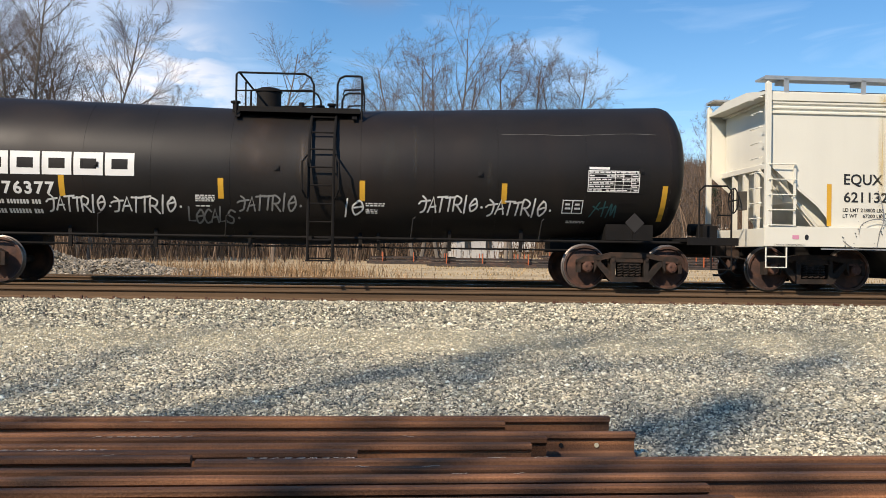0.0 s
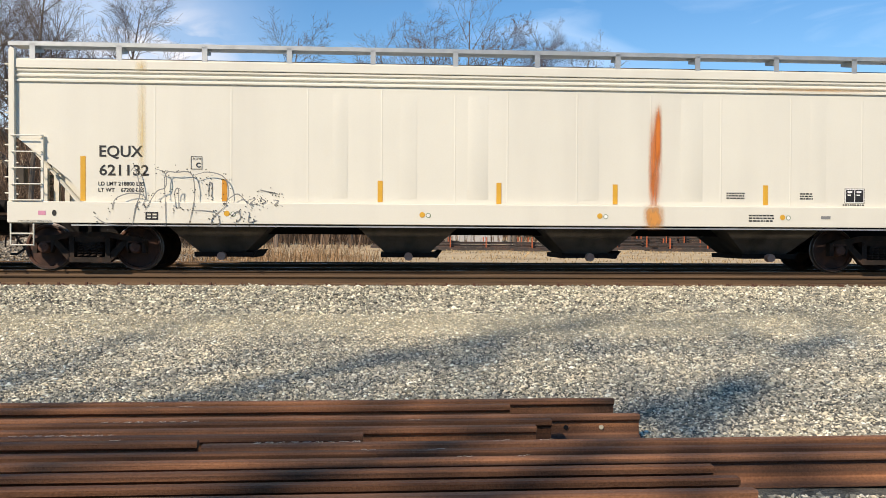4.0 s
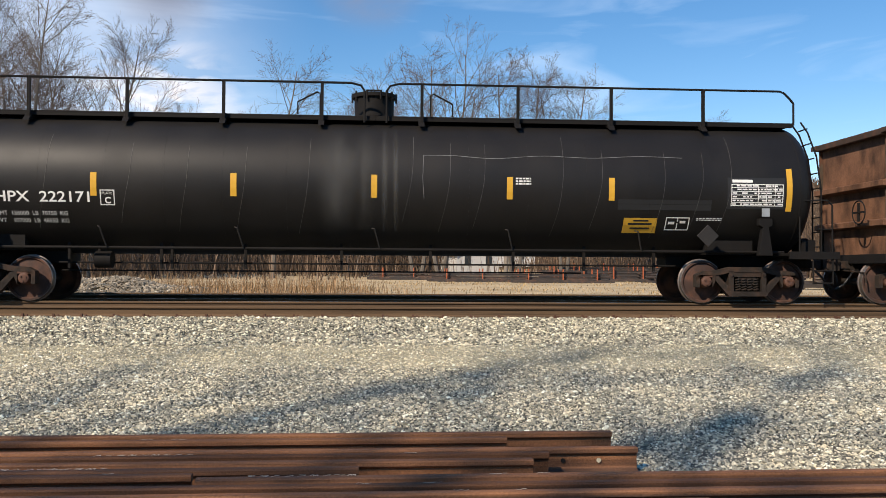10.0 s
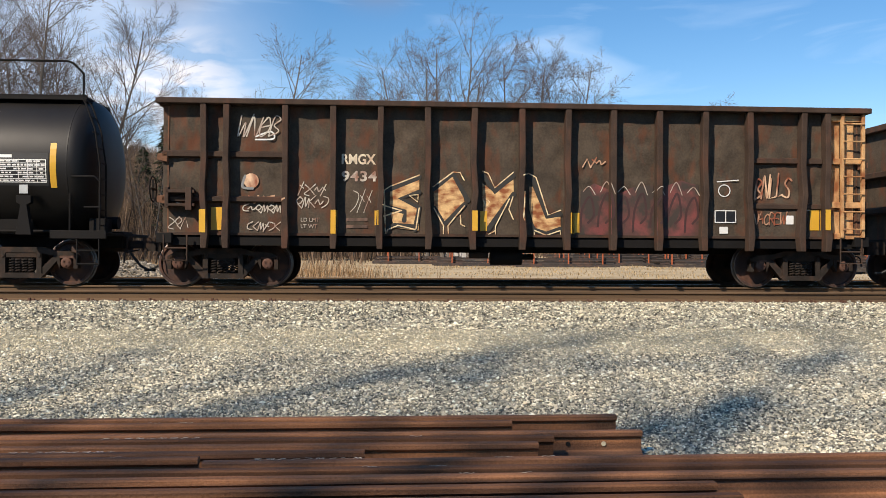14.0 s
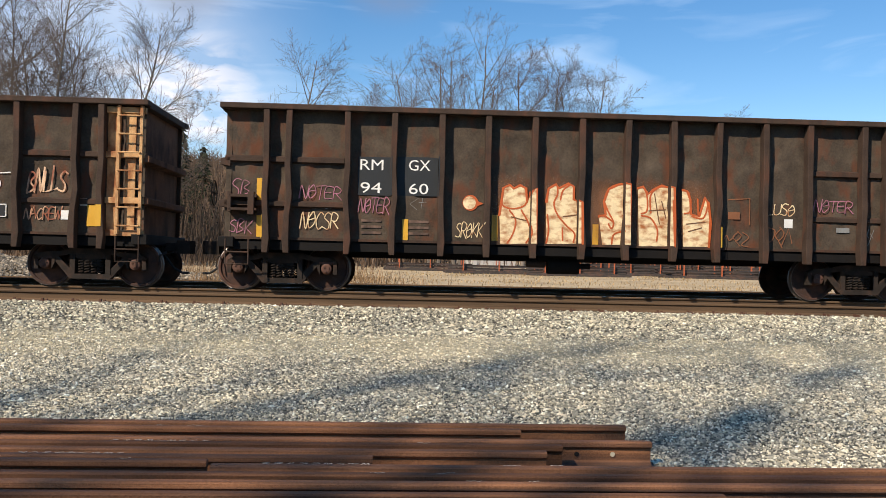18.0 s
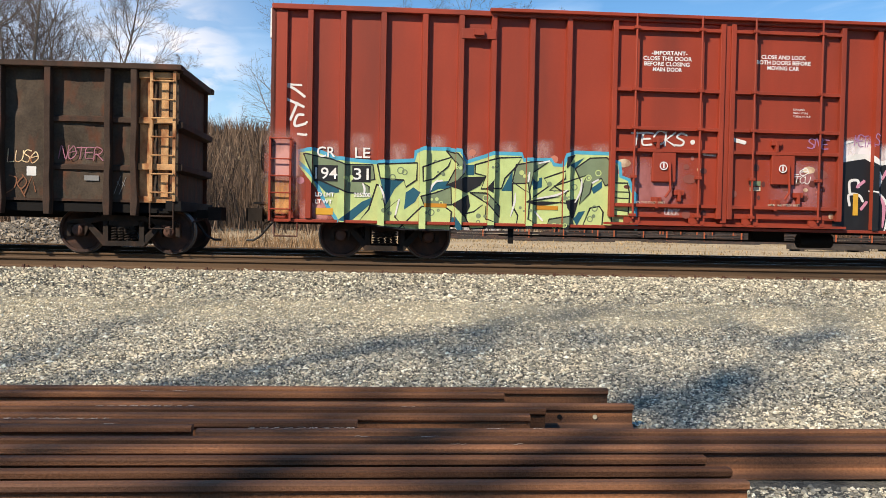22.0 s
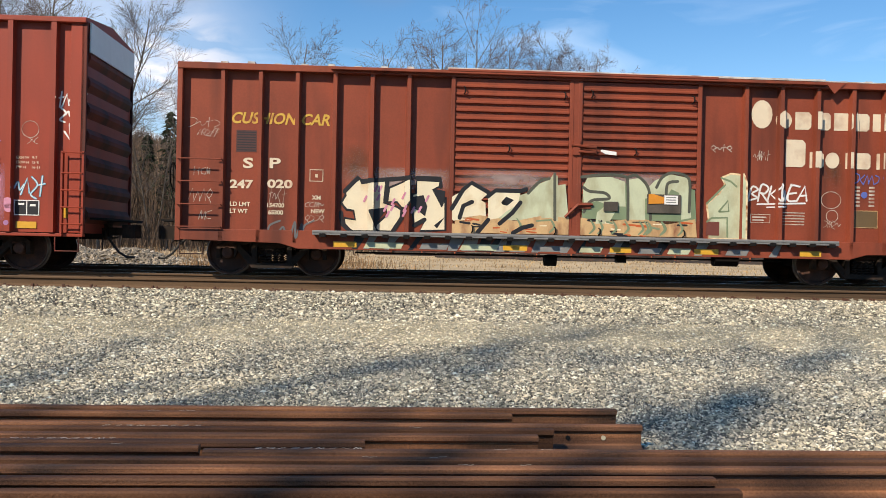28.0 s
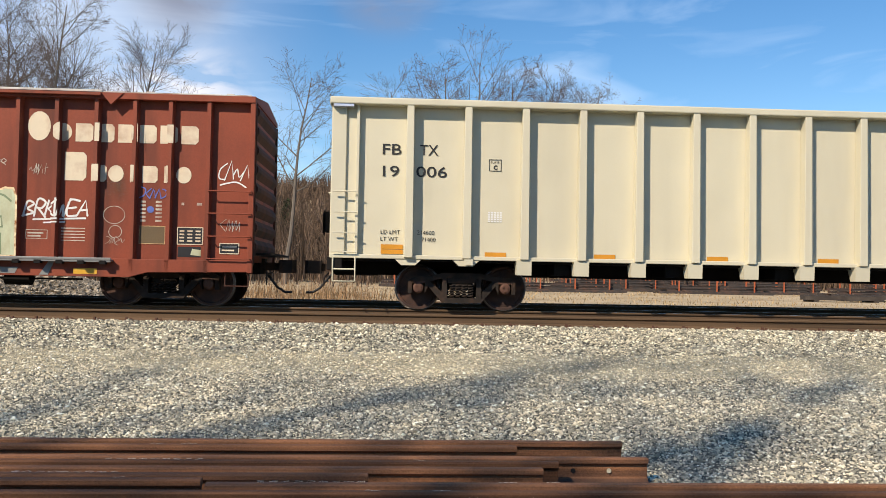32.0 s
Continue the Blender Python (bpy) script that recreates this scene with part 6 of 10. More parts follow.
    part("brake_wheel", Geo().revolve([(-0.015, 0.25), (0, 0.27), (0.015, 0.25), (0.0, 0.235), (-0.015, 0.25)], "x", (-7.42, -0.9, 1.95), 22).box(-7.44, -7.4, -1.1, -0.7, 1.93, 1.97).box(-7.44, -7.4, -0.92, -0.88, 1.75, 2.15), IRON, c, smooth=True)
    for s in (-1, 1):
        a, b = s * 7.05, s * 6.6
        part("sill_step", Geo().tube([(a, -1.5, 1.02), (a, -1.5, 0.52), (b, -1.5, 0.52), (b, -1.5, 1.02)], 0.018, 6).tube([(a, -1.5, 0.76), (b, -1.5, 0.76)], 0.016, 6), GON_RIB, c)
        part("end_sill", Geo().box(min(s * 6.9, s * 7.2), max(s * 6.9, s * 7.2), -1.5, 1.5, 0.86, 1.06), IRON, c, bevel=0.01)
    return c


def on_side(p, name, mats, c, label=""):
    return p.build(name, mats, c, GY - 0.012, label, GON_RIBS, 0.06, GRY)


def gondola_a():
    c = gondola(55.11, "rusty brown ribbed gondola car with cream, orange and white graffiti", 1.0)
    write_flat("RMGX", -3.60, 2.46, 0.20, P_SIGN, c, GY - 0.02, bold=0.008, width=0.68)
    write_flat("9434", -3.60, 2.12, 0.20, P_FADE, c, GY - 0.02, bold=0.008, space=1.1, width=0.70)
    write_flat("LD LMT", -4.40, 1.30, 0.08, P_FADE, c, GY - 0.02)
    write_flat("LT WT", -4.40, 1.17, 0.08, P_FADE, c, GY - 0.02)
    p = Paint()
    for i in range(2):
        p.box(-3.5, 1.18 + 0.14 * i, -3.08, 1.24 + 0.14 * i, 0, 1)
    on_side(p, "stencil_print", [P_FAINT], c)
    p = Paint()
    for x0, z0, x1, z1 in ((-6.36, 1.07, -6.23, 1.52), (-6.16, 1.12, -5.95, 1.57), (-3.80, 1.06, -3.68, 1.53), (-2.94, 1.24, -2.86, 1.53), (-1.0, 1.14, -0.88, 1.54), (-0.82, 1.14, -0.68, 1.54), (0.98, 1.1, 1.10, 1.52), (1.0, 1.12, 1.2, 1.52), (6.0, 1.2, 6.2, 1.62), (6.22, 1.2, 6.34, 1.62)):
        p.box(x0, z0, x1, z1, 0, 3)
    on_side(p, "reflector_strip", [MARK_Y], c)
    # the large cream piece: flaking fill, dark edge, cream line
    fills_a = [[(-2.63, 1.98), (-2.05, 2.18), (-2.05, 1.92), (-2.43, 1.78), (-2.06, 1.62), (-2.06, 1.14), (-2.56, 1.19), (-2.56, 1.23), (-2.62, 1.5), (-2.35, 1.52), (-2.64, 1.64)],
        [(-1.76, 1.98), (-1.37, 2.23), (-1.15, 1.86), (-1.14, 1.68), (-1.55, 1.29), (-1.75, 1.63)],
        [(-0.78, 2.1), (-0.53, 1.91), (-0.15, 2.18), (-0.14, 1.89), (-0.62, 1.2), (-0.73, 1.24), (-0.77, 1.76)],
        [(0.17, 2.04), (0.24, 2.04), (0.53, 1.39), (0.81, 1.46), (0.82, 1.17), (0.53, 1.09), (0.3, 1.16), (0.18, 1.56)]]
    dark_a = [[(-2.7, 1.94), (-2.05, 2.21)],
        [(-2.73, 1.61), (-2.33, 1.51), (-2.35, 1.34)],
        [(-2.68, 1.17), (-2.54, 1.24), (-2.14, 1.21)],
        [(-2.05, 1.91), (-2.43, 1.78), (-2.05, 1.6), (-2.13, 1.16)],
        [(-1.76, 1.98), (-1.37, 2.27), (-1.07, 1.75)],
        [(-1.75, 1.59), (-1.53, 1.28), (-1.14, 1.67)],
        [(-0.76, 2.25), (-0.53, 1.93), (-0.15, 2.26)],
        [(-0.14, 1.89), (-0.66, 1.17)],
        [(0.16, 2.23), (0.25, 2.19), (0.55, 1.43), (0.81, 1.49)],
        [(0.22, 1.26), (0.29, 1.16), (0.53, 1.09), (0.82, 1.19)]]
    cream_a = [[(-2.72, 1.05), (-2.75, 1.94), (-2.63, 2.02), (-2.05, 2.25)],
        [(-2.77, 1.64), (-2.42, 1.54)],
        [(-2.76, 1.42), (-2.4, 1.54)],
        [(-2.7, 1.07), (-2.68, 1.15), (-2.47, 1.24), (-2.13, 1.16)],
        [(-2.07, 1.86), (-2.25, 1.84), (-2.08, 1.71), (-2.07, 1.86)],
        [(-2.11, 1.18), (-2.05, 1.59)],
        [(-1.77, 2.02), (-1.37, 2.32), (-1.23, 2.31), (-1.15, 2.16)],
        [(-1.75, 1.59), (-1.56, 1.24), (-1.56, 1.06), (-1.46, 1.06), (-1.47, 1.24), (-1.14, 1.64)],
        [(-1.22, 1.45), (-1.21, 1.27), (-1.13, 1.23)],
        [(-0.77, 2.34), (-0.66, 2.3), (-0.53, 2.01), (-0.15, 2.33)],
        [(-0.77, 1.8), (-0.7, 1.61), (-0.63, 1.73), (-0.77, 1.83)],
        [(-0.23, 1.79), (-0.51, 1.24), (-0.51, 1.06), (-0.69, 1.05), (-0.51, 1.15)],
        [(-0.16, 1.83), (-0.24, 1.58), (-0.15, 1.38)],
        [(0.03, 2.26), (0.16, 2.31), (0.31, 2.23), (0.56, 1.47), (0.81, 1.57)],
        [(0.28, 1.07), (0.28, 1.16), (0.53, 1.06), (0.81, 1.16), (0.82, 1.04)],
        [(0.06, 1.93), (0.03, 1.4), (0.11, 1.29)]]
    p = Paint()
    for sh in fills_a:
        p.poly(sh, 0, 1)
    for k, ln in enumerate(dark_a):
        p.stroke(ln, 0.10, 1, 2 + 0.05 * k, False)
    for k, ln in enumerate(cream_a):
        p.stroke(ln, 0.024, 2, 3 + 0.05 * k, False)
    on_side(p, "graffiti", [P_FLAME, mat("dark olive spray", (0.03, 0.028, 0.024), 0.7), P_PANEL], c, "orange and cream zigzag graffiti with dark edges")
    p = Paint()
    for sh in ([(1.20, 1.08), (1.22, 1.95), (1.5, 2.12), (1.80, 2.0), (1.82, 1.08)], [(1.95, 1.06), (1.98, 1.9), (2.3, 2.05), (2.72, 2.1), (2.76, 1.06)], [(2.88, 1.06), (2.9, 2.05), (3.3, 2.2), (3.66, 2.1), (3.68, 1.06)]):
        p.poly(sh, 0, 1)
    for i in range(7):
        x = 1.22 + 0.36 * i
        p.stroke([(x, 1.15 + 0.1 * (i % 3)), (x + 0.04, 1.6), (x + 0.2, 1.85 + 0.08 * (i % 2)), (x + 0.28, 1.5), (x + 0.16, 1.32)], 0.045, 2, 2)
        p.stroke([(x + 0.05, 1.95), (x + 0.18, 2.06 + 0.1 * (i % 2)), (x + 0.3, 1.9)], 0.016, 1, 3)
    on_side(p, "graffiti", [mat("faded crimson spray over rust", (0.20, 0.05, 0.045), 0.7, 0, 0.3, 3, 40, 0.05, (0.045, 0.032, 0.024), 1.0, 2.6, 0.9, dirt_lo=0.36), P_FADE, mat("dark maroon spray", (0.05, 0.02, 0.018), 0.7, 0, 0.3, 4, 40, 0)], c, "faded crimson graffiti with dark maroon lines")
    p = Paint()
    p.tag('WNOB', -5.62, 2.98, -4.80, 3.40, 3, 0.032, 2, 21, 0.3)
    p.stroke([(-5.3, 2.98), (-5.0, 3.08), (-4.95, 2.94), (-5.3, 2.92)], 0.03, 0, 2)
    p.scrawl(-4.5, 1.58, -3.85, 1.80, 3, 0.025, 22, 5, 2).scrawl(-4.45, 1.84, -3.9, 2.04, 3, 0.025, 23, 5, 2)
    p.scrawl(-5.55, 1.48, -4.80, 1.62, 3, 0.026, 24, 6, 2).scrawl(-5.46, 1.12, -4.80, 1.28, 3, 0.026, 25, 6, 2)
    p.scrawl(-5.5, 1.66, -4.74, 1.80, 2, 0.04, 26, 4, 2)
    p.disc(-5.38, 2.10, 0.15, 2, 1, 14).stroke([(-5.5, 2.2), (-5.55, 1.98), (-5.35, 1.95)], 0.05, 1, 2)
    p.scrawl(-3.4, 1.5, -3.0, 1.9, 3, 0.02, 27, 3, 2).scrawl(-7.0, 1.16, -6.6, 1.4, 3, 0.02, 28, 3, 2).scrawl(-6.9, 1.66, -6.7, 1.78, 0, 0.015, 29, 3, 6)
    p.scrawl(1.28, 2.45, 1.7, 2.62, 2, 0.035, 30, 3, 2).ring(4.2, 2.0, 0.13, 0.02, 0, 2).stroke([(4.05, 2.18), (4.5, 2.22)], 0.02, 0, 2).tag('BNLLS', 4.85, 1.85, 5.6, 2.28, 2, 0.045, 2, 31).tag('NACREW', 4.80, 1.32, 5.5, 1.55, 2, 0.028, 2, 32)
    p.box(5.5, 1.32, 5.66, 1.50, 0, 2).box(5.86, 1.6, 6.0, 1.75, 3, 2)
    p.frame_box(4.0, 1.34, 4.45, 1.60, 0.02, 0, 2).box(4.02, 1.36, 4.43, 1.58, 4, 1).box(4.1, 1.12, 4.28, 1.26, 0, 2).box(4.22, 1.36, 4.24, 1.58, 0, 2)
    on_side(p, "spray_tag", [P_WHITE, P_GREY, P_PEACH, P_FADE, P_BLACK], c, "white and peach sprayed scrawls and stencils")


def gondola_b():
    c = gondola(70.89, "rusty brown ribbed gondola car with peeling peach patches and pink tags", 40.0)
    p = Paint().box(-4.48, 1.95, -3.80, 2.72, 0, 0).box(-3.70, 1.96, -2.86, 2.74, 0, 0)
    on_side(p, "dark_patch", [mat("blue-black paint patch", (0.014, 0.017, 0.019), 0.6)], c)
    for txt, x, z, w in (("RM", -4.44, 2.46, 0.46), ("GX", -3.47, 2.47, 0.43), ("94", -4.43, 2.0, 0.42), ("60", -3.46, 2.0, 0.39)):
        write_flat(txt, x, z, 0.22, MARK_W, c, GY - 0.02, width=w)
    p = Paint()
    for x0, z0, x1, z1 in ((-6.48, 1.80, -6.35, 2.24), (-6.47, 1.04, -6.34, 1.50), (-3.58, 1.05, -3.46, 1.49), (-1.78, 1.1, -1.66, 1.62), (0.27, 1.05, 0.39, 1.48), (2.84, 1.06, 2.95, 1.48)):
        p.box(x0, z0, x1, z1, 0, 3)
    on_side(p, "reflector_strip", [MARK_Y], c)
    fills = [[(-1.6, 1.04), (-1.63, 1.62), (-1.56, 2.17), (-1.43, 2.23), (-1.35, 2.16), (-1.22, 2.23), (-1.1, 2.17), (-1.08, 1.86), (-1.01, 2.09), (-0.9, 2.17), (-0.87, 1.06)],
        [(-0.67, 1.06), (-0.69, 1.91), (-0.64, 2.18), (-0.49, 2.27), (-0.43, 2.19), (-0.24, 2.29), (-0.13, 2.23), (-0.13, 1.97), (0.01, 1.91), (0.03, 1.08)],
        [(0.47, 1.07), (0.39, 1.64), (0.53, 1.68), (0.49, 1.95), (0.58, 2.2), (0.79, 2.3), (1.0, 2.3), (1.03, 1.08)],
        [(1.22, 1.06), (1.18, 2.23), (1.28, 2.27), (1.39, 2.12), (1.48, 2.2), (1.67, 2.3), (1.87, 2.25), (1.91, 1.07)],
        [(2.13, 1.07), (2.09, 2.22), (2.19, 2.2), (2.26, 2.03), (2.28, 1.73), (2.45, 1.69), (2.56, 2.06), (2.64, 1.97), (2.69, 1.55), (2.66, 1.08)]]
    red_lines = [[(-1.56, 2.15), (-1.59, 1.89), (-1.51, 1.78), (-1.29, 1.76), (-1.1, 1.86), (-1.1, 2.13), (-1.22, 2.22), (-1.35, 2.16), (-1.43, 2.23), (-1.55, 2.17)],
        [(-1.43, 1.72), (-1.3, 1.52), (-1.35, 1.25), (-1.46, 1.06)],
        [(-1.19, 1.73), (-1.05, 1.49), (-0.99, 1.26), (-1.08, 1.07)],
        [(-0.67, 1.91), (-0.64, 2.16), (-0.49, 2.26), (-0.46, 2.07), (-0.53, 1.88), (-0.45, 1.65), (-0.26, 1.43), (-0.1, 1.28), (-0.12, 1.11)],
        [(-0.4, 1.96), (-0.35, 2.15), (-0.2, 2.27)],
        [(-0.66, 1.65), (-0.63, 1.35), (-0.67, 1.08)],
        [(-0.35, 1.39), (-0.34, 1.14)],
        [(0.49, 1.95), (0.58, 2.2), (0.82, 2.31), (1.0, 2.28)],
        [(0.49, 1.95), (0.57, 1.76), (0.69, 1.53), (0.65, 1.4), (0.59, 1.49)],
        [(0.4, 1.66), (0.53, 1.64), (0.69, 1.53)],
        [(0.66, 1.09), (0.7, 1.28), (0.88, 1.35)],
        [(1.19, 2.23), (1.3, 2.24), (1.37, 2.05), (1.37, 1.78), (1.26, 1.72)],
        [(1.45, 1.74), (1.44, 2.09), (1.63, 2.27), (1.86, 2.25)],
        [(1.26, 1.68), (1.45, 1.63), (1.59, 1.4), (1.58, 1.17)],
        [(1.85, 1.98), (1.89, 1.14)],
        [(2.11, 2.22), (2.23, 2.15), (2.26, 1.8), (2.14, 1.74)],
        [(2.3, 1.69), (2.53, 1.66), (2.62, 1.93), (2.56, 2.08)],
        [(2.41, 2.04), (2.43, 1.73)],
        [(2.67, 1.58), (2.66, 1.16)]]
    brown_lines = [[(1.52, 2.13), (1.58, 1.79), (1.63, 1.52)],
        [(1.67, 1.98), (1.76, 1.64)],
        [(1.41, 1.78), (1.76, 1.81)],
        [(2.19, 1.53), (2.57, 1.58)],
        [(2.23, 1.38), (2.5, 1.46)],
        [(-0.34, 1.62), (-0.07, 1.66)],
        [(-1.39, 1.59), (-1.09, 1.52)]]
    for k, (x, w) in enumerate(((-1.43, 0.9), (-0.48, 0.9), (0.50, 0.8), (1.40, 0.9), (2.32, 0.85))):
        stain("spray_mist", c, x, 1.75, GY - 0.022, w, 1.5, (0.30, 0.12, 0.05), k * 3.3, 0.55, "orange sprayed haze", 2.4)
    p = Paint()
    for sh in fills:
        p.poly(sh, 0, 2)
        p.stroke(sh[1:], 0.05, 1, 4, False)
    for k, ln in enumerate(red_lines):
        p.stroke(ln, 0.034, 1, 5 + 0.05 * k)
    for k, ln in enumerate(brown_lines):
        p.stroke(ln, 0.022, 2, 6 + 0.05 * k)
    p.build("graffiti", [P_PANEL, P_RUSTLINE, mat("brown spray line", (0.16, 0.07, 0.03), 0.7)], c, GY - 0.024, "cream graffiti with orange-red lines over rust", GON_RIBS, 0.06, GRY)
    Paint().disc(-2.22, 1.85, 0.16, 1, 1, 16).disc(-2.24, 1.85, 0.13, 0, 2, 16).poly([(-2.1, 1.9), (-1.95, 1.84), (-2.1, 1.78)], 1, 3).build("graffiti", [P_PANEL, P_RUSTLINE], c, GY - 0.02, "round cream spray blot")
    p = Paint()
    p.tag('NOTER', -5.63, 1.86, -4.80, 2.12, 0, 0.022, 2, 51).tag('NOTER', -4.45, 1.6, -3.84, 1.9, 0, 0.022, 2, 52).tag('NOTER', 4.84, 1.84, 5.66, 2.08, 0, 0.022, 2, 53).tag('SBK', -7.0, 1.14, -6.55, 1.4, 0, 0.02, 2, 54).tag('SB', -6.98, 1.86, -6.6, 2.2, 0, 0.02, 2, 154)
    on_side(p, "spray_tag", [mat("faded rose spray paint", (0.40, 0.15, 0.21), 0.6, 0, 0.2, 5, 50, 0, (0.12, 0.05, 0.05), 0.9, 5.0, 0.6, dirt_lo=0.46)], c, "faded pink sprayed scrawl")
    p = Paint()
    p.tag('NOCSR', -5.6, 1.26, -4.85, 1.58, 0, 0.026, 2, 55).scrawl(-5.3, 1.66, -4.9, 1.76, 1, 0.015, 56, 4, 6).scrawl(-3.45, 1.70, -3.1, 1.92, 1, 0.012, 57, 2, 2)
    p.tag('SROKK', -2.5, 1.15, -1.95, 1.45, 0, 0.02, 2, 58).tag('LUSO', 3.85, 1.75, 4.45, 1.98, 0, 0.026, 2, 59).box(4.22, 1.50, 4.40, 1.68, 3, 2)
    p.box(5.31, 1.43, 5.59, 1.53, 1, 2).scrawl(5.9, 1.2, 6.1, 1.5, 1, 0.015, 60, 2, 2).scrawl(3.85, 1.15, 4.4, 1.5, 2, 0.03, 61, 3, 1).scrawl(2.98, 1.12, 3.5, 1.4, 2, 0.025, 62, 3, 1)
    p.stroke([(3.05, 2.05), (3.5, 2.08), (3.5, 1.55)], 0.025, 2, 1, False).box(3.05, 1.65, 3.3, 1.8, 2, 1)
    on_side(p, "spray_tag", [P_PANEL, P_GREY, mat("dull orange spray", (0.22, 0.085, 0.035), 0.7), P_WHITE], c, "cream and orange sprayed scrawls")
    for x0 in (-4.4, -3.45):
        p = Paint()
        for i in range(3):
            p.box(x0, 1.18 + 0.12 * i, x0 + 0.4, 1.23 + 0.12 * i, 0, 1)
        on_side(p, "stencil_print", [P_FAINT], c)


gondola_a()
gondola_b()


# ---- off-white gondola ----
def gondola_white():
    c = car_root("gondola_car", "tall off-white ribbed gondola car with black lettering", 126.416)
    h, fy, ry = 9.15, -1.37, -1.56
    posts = [-7.59 + 1.159 * i for i in range(15)]
    edges = [-8.62] + posts + [9.1]
    for i, (a, b) in enumerate(zip(edges, edges[1:])):
        part("side_panel", dented_sheet(a, b, 1.05, 4.12, fy, 70 + i * 2.3, 0.008), WHITE_FB, c, smooth=True)
    part("side_panel", Geo().box(-9.1, -8.62, fy - 0.03, fy + 0.02, 1.05, 4.1), WHITE_FB, c)
    part("side_sheet", Geo().box(-h, h, 1.37, 1.39, 1.03, 4.1), WHITE_FB, c)
    for s in (-1, 1):
        part("top_chord", Geo().box(-h - 0.04, h + 0.04, s * 1.48 - 0.14, s * 1.48 + 0.14, 4.08, 4.22), WHITE_FB, c, bevel=0.025)
        part("side_sill", Geo().box(-h, h, s * 1.44 - 0.08, s * 1.44 + 0.02, 1.02, 1.10), WHITE_FB, c, bevel=0.012)
        part("end_chord", Geo().box(min(s * 9.0, s * 9.2), max(s * 9.0, s * 9.2), -1.5, 1.5, 4.08, 4.22), WHITE_FB, c, bevel=0.02)
        # end sheet between two columns of open pockets beside the corner posts
        part("end_sheet", Geo().box(min(s * 8.98, s * 9.14), max(s * 8.98, s * 9.14), -0.88, 0.88, 1.03, 4.1), WHITE_FB, c, bevel=0.012)
        for e in (-1, 1):
            # pocket backs coloured dark to stand for the shade inside the pockets
            part("pocket_back", Geo().box(s * 8.84 - 0.01, s * 8.84 + 0.01, min(e * 0.86, e * 1.3), max(e * 0.86, e * 1.3), 1.03, 4.1), GRIME_SHADE, c)
            part("end_post", Geo().box(min(s * 8.86, s * 9.15), max(s * 8.86, s * 9.15), min(e * 1.20, e * 1.46), max(e * 1.20, e * 1.46), 1.03, 4.1), WHITE_FB, c, bevel=0.015)
            for i in range(8):
                part("end_bar", Geo().box(min(s * 8.86, s * 9.14), max(s * 8.86, s * 9.14), min(e * 0.88, e * 1.20), max(e * 0.88, e * 1.20), (1.03, 1.60, 1.97, 2.35, 2.73, 3.11, 3.49, 3.87)[i], (1.40, 1.79, 2.16, 2.54, 2.92, 3.30, 3.68, 4.08)[i]), WHITE_FB, c, bevel=0.006)
        for i, x in enumerate(posts):
            low = 0.74 if 1 < i < 13 else 1.04
            part("side_post", Geo().prism([(x - 0.085, 1.05), (x + 0.085, 1.05), (x + 0.07, 4.1), (x - 0.07, 4.1)], s * 1.38, s * 1.60), WHITE_FB, c, bevel=0.01)
            if low < 1:
                part("post_foot", Geo().add([(x - 0.15, s * 1.56, 1.04), (x + 0.15, s * 1.56, 1.04), (x + 0.15, s * 1.2, 1.04), (x - 0.15, s * 1.2, 1.04), (x - 0.15, s * 1.54, 0.74), (x + 0.15, s * 1.54, 0.74), (x + 0.15, s * 1.34, 0.74), (x - 0.15, s * 1.34, 0.74)],
                     [(0, 1, 5, 4), (1, 2, 6, 5), (2, 3, 7, 6), (3, 0, 4, 7), (4, 5, 6, 7), (0, 1, 2, 3)]), WHITE_FB, c)
            else:
                part("bolster_bracket", Geo().prism([(x - 0.28, 1.03), (x + 0.28, 1.03), (x + 0.14, 0.90), (x - 0.14, 0.90)], s * 1.3, s * 1.5), WHITE_FB, c)
        truck(c, s * 6.48)
        coupler(c, s * 9.12, s)
        part("corner_post", Geo().box(min(s * 9.06, s * 9.16), max(s * 9.06, s * 9.16), -1.43, -1.37, 1.04, 4.1), WHITE_FB, c, bevel=0.01)
        part("end_sill", Geo().box(min(s * 8.9, s * 9.2), max(s * 8.9, s * 9.2), -1.5, 1.5, 0.78, 1.04), IRON, c, bevel=0.01)
        a, b = s * 9.08, s * 8.64
        part("sill_step", Geo().tube([(a, -1.52, 1.03), (a, -1.52, 0.56), (b, -1.52, 0.56), (b, -1.52, 1.03)], 0.018, 6).tube([(a, -1.52, 0.80), (b, -1.52, 0.80)], 0.016, 6), WHITE_FB, c)
    for txt, z in (("FBTX", 3.42), ("19006", 3.24)):
        part("lettering", letters(txt, 0.11, MARK_K, bold=0.002), None, c, at=pose(-9.146, -0.42, z, 90, 0, -90))
    part("brake_wheel", Geo().revolve([(-0.015, 0.26), (0, 0.28), (0.015, 0.26), (0.0, 0.245), (-0.015, 0.26)], "x", (-9.42, 0.35, 1.82), 22).tube([(-9.42, 0.1, 1.82), (-9.42, 0.6, 1.82)], 0.012, 6).tube([(-9.42, 0.35, 1.57), (-9.42, 0.35, 2.07)], 0.012, 6), IRON, c, smooth=True)
    part("brake_box", Geo().box(-9.38, -9.14, 0.05, 0.35, 1.6, 2.05), IRON, c, bevel=0.02)
    part("brake_chain_rod", Geo().tube([(-9.2, 0.2, 1.6), (-9.2, 0.2, 0.95)], 0.015, 6), IRON, c)
